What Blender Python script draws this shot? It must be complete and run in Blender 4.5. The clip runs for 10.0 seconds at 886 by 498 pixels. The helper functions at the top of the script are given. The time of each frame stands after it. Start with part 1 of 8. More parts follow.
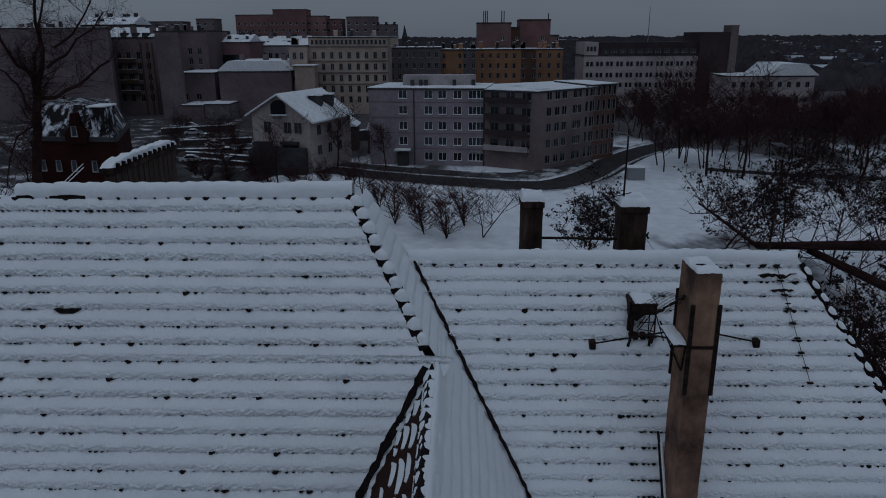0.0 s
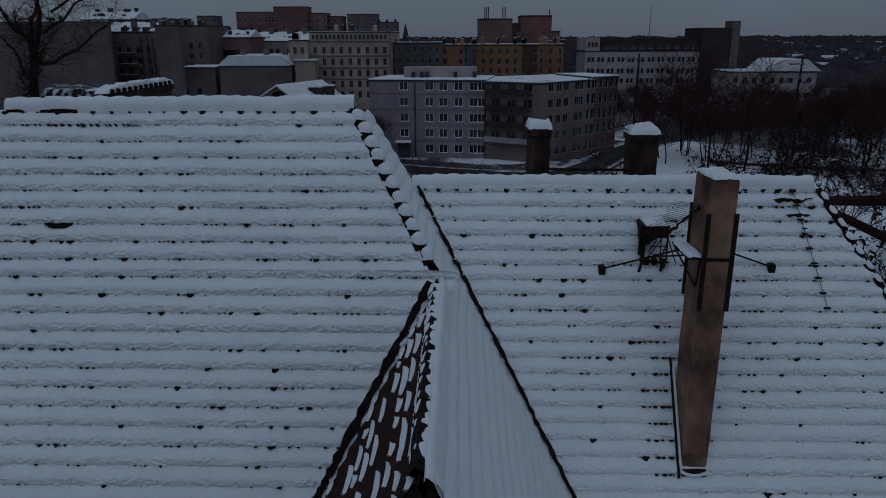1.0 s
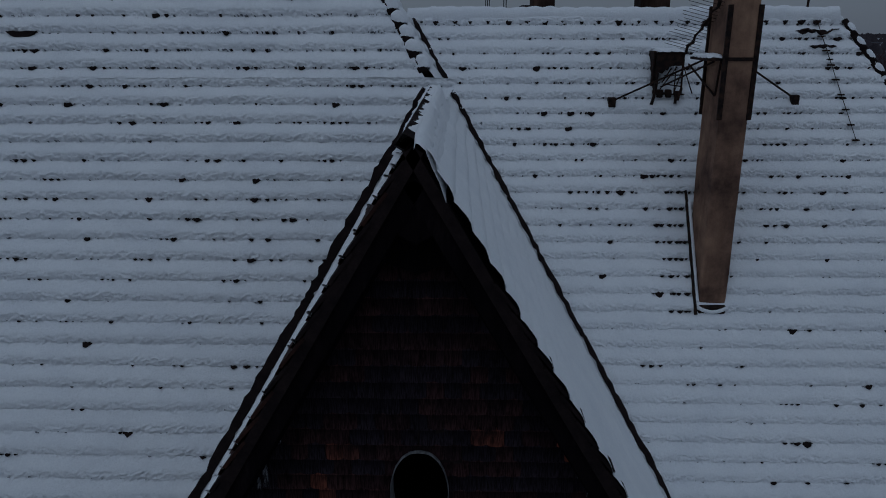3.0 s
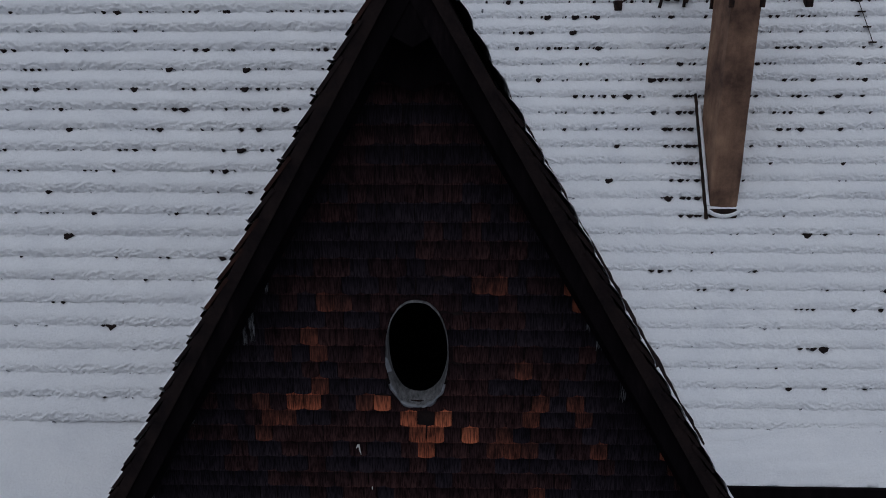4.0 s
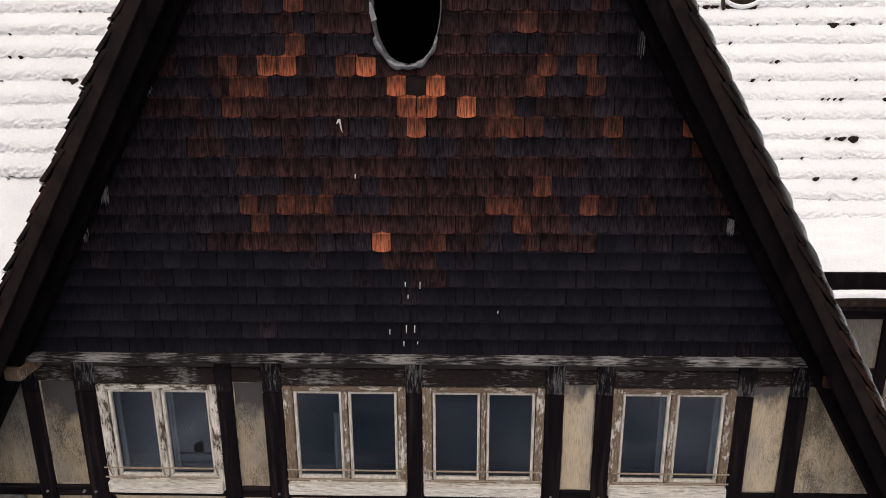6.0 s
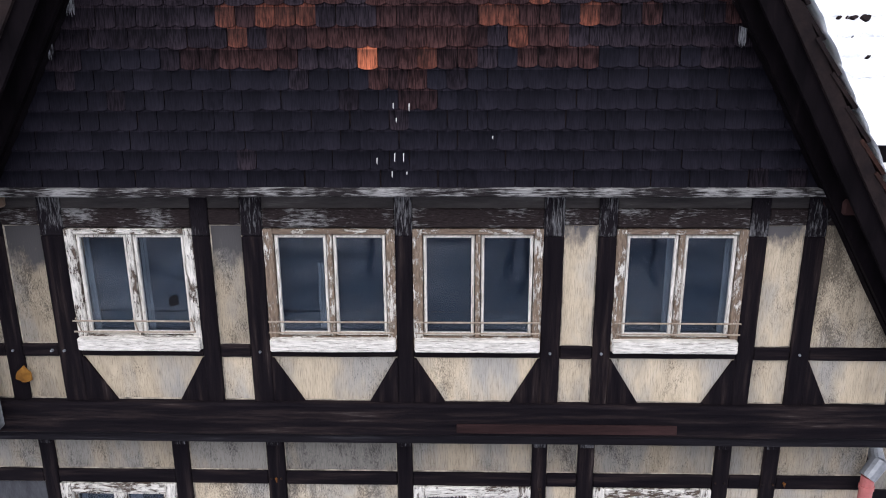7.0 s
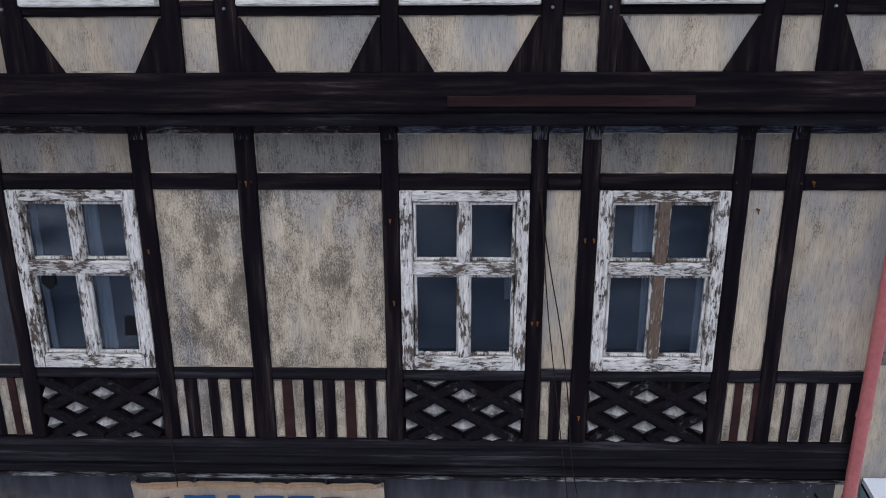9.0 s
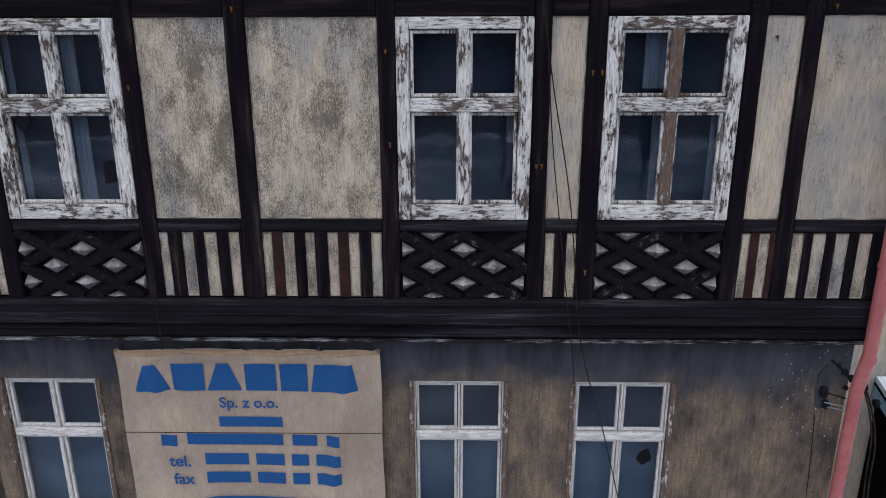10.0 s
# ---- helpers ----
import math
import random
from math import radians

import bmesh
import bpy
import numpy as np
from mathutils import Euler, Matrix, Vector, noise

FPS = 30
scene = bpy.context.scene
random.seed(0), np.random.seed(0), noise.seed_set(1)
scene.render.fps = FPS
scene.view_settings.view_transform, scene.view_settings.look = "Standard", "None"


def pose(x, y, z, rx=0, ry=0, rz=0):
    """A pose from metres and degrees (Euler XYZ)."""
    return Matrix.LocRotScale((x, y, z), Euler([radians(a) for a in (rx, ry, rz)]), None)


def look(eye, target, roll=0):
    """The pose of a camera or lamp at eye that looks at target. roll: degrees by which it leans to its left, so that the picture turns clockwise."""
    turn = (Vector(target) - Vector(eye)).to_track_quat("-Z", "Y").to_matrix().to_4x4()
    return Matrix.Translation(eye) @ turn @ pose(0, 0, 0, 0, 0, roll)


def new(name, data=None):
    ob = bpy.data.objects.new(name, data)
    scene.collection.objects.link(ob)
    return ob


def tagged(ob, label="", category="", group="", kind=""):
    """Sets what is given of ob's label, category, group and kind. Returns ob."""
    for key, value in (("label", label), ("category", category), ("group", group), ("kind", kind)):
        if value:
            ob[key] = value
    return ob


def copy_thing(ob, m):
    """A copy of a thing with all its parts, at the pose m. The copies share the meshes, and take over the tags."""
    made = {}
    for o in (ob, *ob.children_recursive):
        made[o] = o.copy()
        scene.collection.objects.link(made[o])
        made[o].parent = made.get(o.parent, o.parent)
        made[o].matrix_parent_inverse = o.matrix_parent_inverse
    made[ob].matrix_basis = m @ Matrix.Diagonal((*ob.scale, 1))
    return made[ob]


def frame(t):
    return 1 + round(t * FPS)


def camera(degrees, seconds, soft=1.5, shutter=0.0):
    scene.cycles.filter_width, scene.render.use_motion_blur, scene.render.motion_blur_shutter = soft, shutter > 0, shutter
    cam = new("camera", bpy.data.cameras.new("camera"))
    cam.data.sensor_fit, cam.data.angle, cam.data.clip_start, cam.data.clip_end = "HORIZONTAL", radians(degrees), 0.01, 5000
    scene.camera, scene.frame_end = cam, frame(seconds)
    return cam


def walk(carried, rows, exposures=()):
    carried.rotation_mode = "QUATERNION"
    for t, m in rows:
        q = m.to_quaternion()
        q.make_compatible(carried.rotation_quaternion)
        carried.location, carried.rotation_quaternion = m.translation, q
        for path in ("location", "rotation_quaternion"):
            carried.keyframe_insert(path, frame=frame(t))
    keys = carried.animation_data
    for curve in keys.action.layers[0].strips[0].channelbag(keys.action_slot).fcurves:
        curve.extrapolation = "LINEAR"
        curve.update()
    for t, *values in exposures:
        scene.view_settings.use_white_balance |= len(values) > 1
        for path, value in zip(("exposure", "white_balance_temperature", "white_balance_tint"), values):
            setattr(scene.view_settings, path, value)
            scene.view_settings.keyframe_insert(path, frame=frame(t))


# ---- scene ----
cam = camera(64.0, 10.0, 1.0)
PATH = [
    (0, (0.343, -0.102, 21.477), (0.297, 1.812, 20.9), -0.3),
    (0.5, (0.275, -0.074, 20.753), (0.23, 1.84, 20.172), -0.3),
    (1, (0.257, -0.097, 19.976), (0.21, 1.818, 19.399), -0.2),
    (1.5, (0.262, -0.064, 19.226), (0.214, 1.85, 18.648), -0.2),
    (2, (0.267, -0.036, 18.452), (0.219, 1.878, 17.874), -0.2),
    (2.5, (0.293, -0.027, 17.722), (0.245, 1.887, 17.143), -0.1),
    (4, (0.315, 0.003, 15.461), (0.265, 1.915, 14.875), -0.2),
    (4.5, (0.356, -0.015, 14.691), (0.305, 1.9, 14.115), -0.2),
    (5, (0.366, -0.042, 13.887), (0.314, 1.874, 13.317), -0.2),
    (5.5, (0.355, -0.063, 13.127), (0.302, 1.853, 12.558), -0.2),
    (7, (0.446, -0.08, 10.705), (0.393, 1.847, 10.172), -0.3),
    (7.5, (0.424, -0.113, 9.924), (0.375, 1.813, 9.388), -0.2),
    (8, (0.446, -0.146, 9.184), (0.397, 1.778, 8.64), -0.2),
    (8.5, (0.473, -0.132, 8.494), (0.431, 1.788, 7.935), -0.1),
    (9, (0.511, -0.112, 7.751), (0.464, 1.808, 7.194), -0.2),
    (9.5, (0.502, -0.1, 7.044), (0.463, 1.815, 6.467), -0.2),
    (10, (0.501, -0.131, 6.339), (0.459, 1.782, 5.756), -0.2),
]
LIGHT = [(0.0, -2.32, 5250, 7), (1.0, -2.47, 5080, 5), (2.5, -2.51, 5120, 6), (3.8, -1.78, 5500, 10), (4.0, -1.5, 5850, 12), (4.5, -1.17, 6600, 14), (5.0, -0.82, 7250, 16), (5.5, -0.49, 7600, 17),
         (7.0, 0.74, 6150, 15), (7.5, 0.4, 6000, 15), (8.5, -0.12, 5700, 15), (9.0, -0.06, 5650, 15), (10.0, -0.1, 5700, 14)]
walk(cam, [(t, look(eye, target, roll)) for t, eye, target, roll in PATH], LIGHT)

# ---- sky: overcast, brighter overhead ----
world = bpy.data.worlds.new("overcast_sky")
scene.world = world
world.use_nodes = True
wn, wl = world.node_tree.nodes, world.node_tree.links
wn.clear()
w_out, w_bg = wn.new("ShaderNodeOutputWorld"), wn.new("ShaderNodeBackground")
w_sky = wn.new("ShaderNodeTexSky")
w_sky.sky_type, w_sky.sun_disc = "NISHITA", False
w_sky.sun_elevation, w_sky.sun_rotation = radians(32), radians(170)
w_hsv = wn.new("ShaderNodeHueSaturation")
w_hsv.inputs["Saturation"].default_value, w_hsv.inputs["Value"].default_value = 0.35, 0.03
w_tc, w_sep, w_ramp, w_add = wn.new("ShaderNodeTexCoord"), wn.new("ShaderNodeSeparateXYZ"), wn.new("ShaderNodeValToRGB"), wn.new("ShaderNodeMixRGB")
w_noise = wn.new("ShaderNodeTexNoise")
w_noise.inputs["Scale"].default_value, w_noise.inputs["Detail"].default_value = 2.2, 3.0
w_map = wn.new("ShaderNodeMapping")
w_map.inputs["Scale"].default_value = (1, 1, 3.0)
w_mul = wn.new("ShaderNodeMixRGB")
w_mul.blend_type, w_mul.inputs["Fac"].default_value = "OVERLAY", 0.35
w_ramp.color_ramp.elements[0].position, w_ramp.color_ramp.elements[0].color = 0.0, (0.44, 0.44, 0.46, 1)
w_ramp.color_ramp.elements[1].position, w_ramp.color_ramp.elements[1].color = 0.75, (1.05, 1.08, 1.12, 1)
e = w_ramp.color_ramp.elements.new(0.2)
e.color = (0.46, 0.47, 0.49, 1)
w_add.blend_type, w_add.inputs["Fac"].default_value = "ADD", 1.0
wl.new(w_tc.outputs["Generated"], w_sep.inputs[0])
wl.new(w_sep.outputs["Z"], w_ramp.inputs[0])
wl.new(w_tc.outputs["Generated"], w_map.inputs["Vector"])
wl.new(w_map.outputs[0], w_noise.inputs["Vector"])
wl.new(w_ramp.outputs[0], w_mul.inputs[1])
wl.new(w_noise.outputs["Fac"], w_mul.inputs[2])
wl.new(w_sky.outputs[0], w_hsv.inputs["Color"])
wl.new(w_mul.outputs[0], w_add.inputs[1])
wl.new(w_hsv.outputs[0], w_add.inputs[2])
wl.new(w_add.outputs[0], w_bg.inputs["Color"])
w_bg.inputs["Strength"].default_value = 1.0
wl.new(w_bg.outputs[0], w_out.inputs[0])

sun = new("sun", bpy.data.lights.new("sun", "SUN"))
sun.data.energy, sun.data.angle, sun.data.color = 1.2, radians(70), (1.0, 0.97, 0.93)
sun.matrix_world = look((-10, -25, 70), (0, 6, 8))

# ---- materials ----
def mat(name, base, rough=0.8, metal=0.0):
    m = bpy.data.materials.new(name)
    m.use_nodes = True
    b = m.node_tree.nodes["Principled BSDF"]
    b.inputs["Base Color"].default_value = (*base, 1)
    b.inputs["Roughness"].default_value, b.inputs["Metallic"].default_value = rough, metal
    b.inputs["Specular IOR Level"].default_value = 0.5 if rough < 0.6 else 0.12 if max(base) > 0.06 else 0.04
    return m


def node(m, kind, **props):
    n = m.node_tree.nodes.new(kind)
    for k, v in props.items():
        n.inputs[k].default_value = v
    return n


def noise_of(m, scale, detail=4.0, rough=0.6, stretch=(1, 1, 1)):
    """Noise by the place in the world, stretched by a factor an axis."""
    geo, mp = node(m, "ShaderNodeNewGeometry"), node(m, "ShaderNodeMapping", Scale=stretch)
    n = node(m, "ShaderNodeTexNoise", Scale=scale, Detail=detail, Roughness=rough)
    m.node_tree.links.new(geo.outputs["Position"], mp.inputs["Vector"])
    m.node_tree.links.new(mp.outputs[0], n.inputs["Vector"])
    return n.outputs["Fac"]


def ramp(m, fac, *stops):
    r = node(m, "ShaderNodeValToRGB")
    el = r.color_ramp.elements
    while len(el) < len(stops):
        el.new(0.5)
    for e, (p, c) in zip(el, stops):
        e.position, e.color = p, (*c, 1)
    m.node_tree.links.new(fac, r.inputs[0])
    return r.outputs[0]


def blend(m, fac, a, b, kind="MIX"):
    x = node(m, "ShaderNodeMixRGB")
    x.blend_type = kind
    for s, v in ((x.inputs[0], fac), (x.inputs[1], a), (x.inputs[2], b)):
        if isinstance(v, (int, float)):
            s.default_value = v
        elif isinstance(v, tuple):
            s.default_value = (*v, 1)
        else:
            m.node_tree.links.new(v, s)
    return x.outputs[0]


def base_of(m, socket):
    m.node_tree.links.new(socket, m.node_tree.nodes["Principled BSDF"].inputs["Base Color"])


def bump_of(m, socket, strength=0.4, distance=0.01):
    b = node(m, "ShaderNodeBump", Strength=strength, Distance=distance)
    m.node_tree.links.new(socket, b.inputs["Height"])
    m.node_tree.links.new(b.outputs[0], m.node_tree.nodes["Principled BSDF"].inputs["Normal"])


def mapped(m, socket, lo, hi, clamp=True):
    n = node(m, "ShaderNodeMapRange")
    n.clamp = clamp
    n.inputs["From Min"].default_value, n.inputs["From Max"].default_value = lo, hi
    m.node_tree.links.new(socket, n.inputs["Value"])
    return n.outputs[0]


def grainy(name, stops, scale, fine, stretch=(1, 1, 1), rough=0.85, bump=0.4, dist=0.01, metal=0.0, big=0.0, dark=(0.5, 0.5, 0.5)):
    """Colours by coarse noise, multiplied by fine grain and by large stains."""
    m = mat(name, stops[-1][1] if len(stops) == 2 else stops[1][1], rough, metal)
    col = ramp(m, noise_of(m, scale, 5.0, 0.65, stretch), *stops)
    f = noise_of(m, fine, 4.0, 0.7, stretch)
    col = blend(m, 0.45, col, ramp(m, f, (0.3, (0.55, 0.55, 0.55)), (0.7, (1.15, 1.15, 1.15))), "MULTIPLY")
    if big:
        col = blend(m, 1.0, col, ramp(m, noise_of(m, big, 4.0, 0.6), (0.38, dark), (0.62, (1, 1, 1))), "MULTIPLY")
    base_of(m, col)
    bump_of(m, f, bump, dist)
    return m


def objtone(m, lo, hi):
    """A tone of its own for each piece."""
    info = node(m, "ShaderNodeObjectInfo")
    t = ramp(m, info.outputs["Random"], (0.0, (lo, lo, lo)), (1.0, (hi, hi, hi)))
    b = m.node_tree.nodes["Principled BSDF"].inputs["Base Color"]
    base_of(m, blend(m, 1.0, b.links[0].from_socket, t, "MULTIPLY"))
    return m


def snow_mat():
    """Settled snow: nearly even, softly lit from within, with a fine crust."""
    m = mat("snow", (0.84, 0.85, 0.87), 0.95)
    col = ramp(m, noise_of(m, 1.4, 5.0, 0.6), (0.3, (0.80, 0.815, 0.845)), (0.7, (0.875, 0.885, 0.90)))
    base_of(m, blend(m, 0.5, col, ramp(m, noise_of(m, 32.0, 4.0, 0.7), (0.3, (0.88, 0.88, 0.89)), (0.7, (1.04, 1.04, 1.04))), "MULTIPLY"))
    b = m.node_tree.nodes["Principled BSDF"].inputs
    b["Subsurface Weight"].default_value, b["Subsurface Scale"].default_value = 0.35, 0.012
    b["Subsurface Radius"].default_value = (1.0, 1.0, 1.0)
    bump_of(m, blend(m, 0.4, noise_of(m, 38.0, 5.0, 0.74), noise_of(m, 11.0, 4.0, 0.6)), 0.75, 0.034)
    return m


SNOW = snow_mat()
TILE_DARK = grainy("sooty_clay", [(0.3, (0.010, 0.008, 0.009)), (0.7, (0.026, 0.018, 0.017))], 6.0, 40.0, rough=0.75)
TILE_BROWN = grainy("brown_clay", [(0.3, (0.018, 0.011, 0.010)), (0.7, (0.055, 0.026, 0.020))], 5.0, 40.0, rough=0.8)
TIMBER = grainy("blackened_timber", [(0.3, (0.0042, 0.0033, 0.0052)), (0.52, (0.0095, 0.0072, 0.009)), (0.64, (0.024, 0.017, 0.017)), (0.78, (0.095, 0.08, 0.076))], 9.0, 60.0, (1.6, 1, 0.12), rough=0.7, bump=0.7, dist=0.006)
TIMBER_DUSTY = grainy("dusty_beam", [(0.35, (0.0075, 0.0064, 0.0082)), (0.56, (0.0165, 0.0145, 0.0178)), (0.75, (0.07, 0.066, 0.072))], 7.0, 60.0, (0.10, 1, 1.8), rough=0.7, bump=0.6, dist=0.006)
TIMBER_BLACK = grainy("tarred_board", [(0.35, (0.0026, 0.0019, 0.0026)), (0.6, (0.0062, 0.0044, 0.0056)), (0.82, (0.022, 0.0155, 0.016))], 6.0, 45.0, (1.2, 1, 0.25), rough=0.8, bump=0.5, dist=0.006)
TIMBER_H = grainy("blackened_rail", [(0.3, (0.0042, 0.0033, 0.0052)), (0.52, (0.0095, 0.0072, 0.009)), (0.64, (0.024, 0.017, 0.017)), (0.78, (0.095, 0.08, 0.076))], 9.0, 60.0, (0.12, 1, 1.6), rough=0.7, bump=0.7, dist=0.006)
HEAD_BOARD = grainy("grey_brown_board", [(0.3, (0.030, 0.026, 0.027)), (0.6, (0.062, 0.055, 0.053)), (0.8, (0.12, 0.11, 0.105))], 6.0, 55.0, (0.25, 1, 1.6), rough=0.85, bump=0.5, dist=0.006)
PATCH_RED = grainy("dull_red_board", [(0.3, (0.010, 0.006, 0.007)), (0.5, (0.022, 0.012, 0.012)), (0.75, (0.05, 0.026, 0.025))], 3.0, 50.0, (0.15, 1, 1.6), rough=0.75, bump=0.5)
TIMBER_RED = grainy("red_brown_board", [(0.3, (0.020, 0.011, 0.011)), (0.7, (0.052, 0.024, 0.022))], 4.0, 40.0, (0.3, 1, 1), rough=0.7)


def flaked(name, dark, pale, bare, stretch, scale=24.0, patch=0.45):
    """Dark old wood on which scraps of pale paint or lime hold out, in clusters."""
    m = mat(name, dark, 0.85)
    chips = noise_of(m, scale, 9.0, 0.72, stretch)
    mask = ramp(m, blend(m, patch, chips, noise_of(m, 2.1, 3.0, 0.6)), (bare - 0.022, (0, 0, 0)), (bare + 0.05, (1, 1, 1)))
    wood = ramp(m, noise_of(m, scale * 1.7, 5.0, 0.7, stretch), (0.3, tuple(0.5 * c for c in dark)), (0.62, tuple(1.5 * c for c in dark)), (0.8, tuple(4.0 * c for c in dark)))
    lime = ramp(m, noise_of(m, 70.0, 4.0, 0.7, stretch), (0.3, tuple(0.3 * c for c in pale)), (0.66, pale))
    base_of(m, blend(m, mask, wood, lime))
    bump_of(m, blend(m, 0.5, mask, chips), 0.7, 0.006)
    return m


UPRIGHT = (1.7, 1, 0.22)
TIMBER_OLD = flaked("limed_drip_board", (0.016, 0.0135, 0.0145), (0.34, 0.33, 0.325), 0.508, (0.16, 1, 1.9), 38.0)
TIMBER_RAIL = flaked("flaked_head_rail", (0.022, 0.0165, 0.0165), (0.30, 0.29, 0.285), 0.548, (0.30, 1, 1.5), 36.0)
TIMBER_PLATE = flaked("limed_wall_plate", (0.019, 0.018, 0.024), (0.15, 0.165, 0.20), 0.49, (0.2, 1, 1.6), 44.0)
TIMBER_HEAD = flaked("flaked_post_head", (0.0105, 0.0085, 0.0105), (0.22, 0.215, 0.22), 0.54, UPRIGHT, 40.0)


def plaster(name, grey, mould, tide=None):
    """Beige lime plaster, greyed in patches, brushed upright, speckled with mould; with a tide, dark above a ragged
    height.
    """
    m = mat(name, (0.5, 0.45, 0.35), 0.95)
    col = ramp(m, noise_of(m, 5.0, 5.0, 0.65, (1.3, 1, 0.35)), (0.3, (0.42, 0.345, 0.25)), (0.55, (0.55, 0.455, 0.33)), (0.75, (0.63, 0.53, 0.395)))
    col = blend(m, ramp(m, noise_of(m, 1.1, 4.0, 0.6, (1.5, 1, 0.6)), (grey, (0, 0, 0)), (grey + 0.16, (0.9, 0.9, 0.9))), col, (0.345, 0.325, 0.295))
    streak = ramp(m, noise_of(m, 120.0, 3.0, 0.65, (1.0, 1, 0.07)), (0.33, (0.42, 0.42, 0.43)), (0.47, (0.95, 0.95, 0.95)), (0.7, (1.15, 1.15, 1.15)))
    col = blend(m, 0.6, col, streak, "MULTIPLY")
    speck = noise_of(m, 140.0, 4.0, 0.75, (1, 1, 0.35))
    where = noise_of(m, 2.4, 4.0, 0.65, (1.2, 1, 0.7))
    dots = ramp(m, blend(m, 0.5, speck, where), (mould - 0.03, (0.33, 0.33, 0.34)), (mould + 0.06, (1.03, 1.03, 1.03)))
    col = blend(m, 1.0, col, dots, "MULTIPLY")
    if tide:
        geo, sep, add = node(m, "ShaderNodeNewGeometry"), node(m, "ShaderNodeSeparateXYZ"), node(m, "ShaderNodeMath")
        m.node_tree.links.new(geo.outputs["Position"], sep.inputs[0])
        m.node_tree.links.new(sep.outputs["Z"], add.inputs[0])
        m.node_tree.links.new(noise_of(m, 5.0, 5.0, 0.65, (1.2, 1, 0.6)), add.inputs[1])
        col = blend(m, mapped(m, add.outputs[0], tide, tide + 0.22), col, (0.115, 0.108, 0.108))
    base_of(m, col)
    bump_of(m, noise_of(m, 75.0, 3.0, 0.6, (1.0, 1, 0.12)), 0.5, 0.006)
    return m


PLASTER = objtone(plaster("stained_plaster", 0.45, 0.39), 0.84, 1.08)
PLASTER_DIRTY = plaster("mouldy_plaster", 0.47, 0.476)
# Sooty plaster whose darker tone also carries shade under the eaves.
PLASTER_SOOT_SHADE = objtone(plaster("sooty_shaded_plaster", 0.38, 0.46), 0.42, 0.62)
PLASTER_TOP = plaster("dark_topped_plaster", 0.45, 0.39, 9.52)
# Left fields: dark tops, with shade of the eaves put into the tone.
PLASTER_LEFT = objtone(plaster("left_shaded_plaster", 0.40, 0.43, 9.30), 0.56, 0.68)
PLASTER_BAND = objtone(plaster("toned_down_plaster", 0.42, 0.42), 0.50, 0.64)
PLASTER_EDGE = grainy("pale_plaster_edge", [(0.38, (0.13, 0.115, 0.095)), (0.54, (0.33, 0.285, 0.225)), (0.72, (0.56, 0.48, 0.37))], 7.0, 50.0, rough=0.95)
PLASTER_LOW = grainy("brown_render", [(0.32, (0.05, 0.042, 0.038)), (0.5, (0.125, 0.098, 0.075)), (0.7, (0.23, 0.175, 0.125))], 5.5, 60.0, (1.5, 1, 0.3), rough=0.95, bump=0.6, big=0.9, dark=(0.5, 0.5, 0.5))


def dark_topped_render(name):
    """Ochre-brown render, blotched and rained on, dark grey above a ragged height."""
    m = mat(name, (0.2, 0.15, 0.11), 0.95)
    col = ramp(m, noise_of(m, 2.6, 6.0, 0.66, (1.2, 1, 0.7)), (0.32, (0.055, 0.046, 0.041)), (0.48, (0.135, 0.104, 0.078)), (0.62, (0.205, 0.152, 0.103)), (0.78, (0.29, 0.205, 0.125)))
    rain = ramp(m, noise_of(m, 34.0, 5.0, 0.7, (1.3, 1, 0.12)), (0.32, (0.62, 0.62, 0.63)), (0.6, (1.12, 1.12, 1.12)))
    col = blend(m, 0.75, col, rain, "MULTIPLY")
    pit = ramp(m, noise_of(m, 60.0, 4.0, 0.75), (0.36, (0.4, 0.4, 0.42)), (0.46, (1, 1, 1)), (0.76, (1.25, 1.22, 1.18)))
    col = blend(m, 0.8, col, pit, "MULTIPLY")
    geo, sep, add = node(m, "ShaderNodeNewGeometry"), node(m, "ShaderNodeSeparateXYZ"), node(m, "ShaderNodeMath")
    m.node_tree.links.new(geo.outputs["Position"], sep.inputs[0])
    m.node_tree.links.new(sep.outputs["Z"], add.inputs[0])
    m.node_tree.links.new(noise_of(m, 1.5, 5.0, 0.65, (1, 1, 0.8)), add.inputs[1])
    # Dark grey tone of the upper part, above the ragged height.
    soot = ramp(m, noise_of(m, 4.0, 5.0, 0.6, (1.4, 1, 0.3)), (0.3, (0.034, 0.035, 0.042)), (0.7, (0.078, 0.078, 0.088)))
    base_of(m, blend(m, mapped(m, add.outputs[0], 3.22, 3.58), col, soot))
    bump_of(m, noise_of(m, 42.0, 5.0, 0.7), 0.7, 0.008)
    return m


RENDER_LOW = dark_topped_render("dark_topped_brown_render")
SOOT_BAND = grainy("dark_grey_band", [(0.3, (0.036, 0.037, 0.043)), (0.7, (0.088, 0.088, 0.096))], 4.0, 60.0, (1.5, 1, 0.35), rough=0.9)
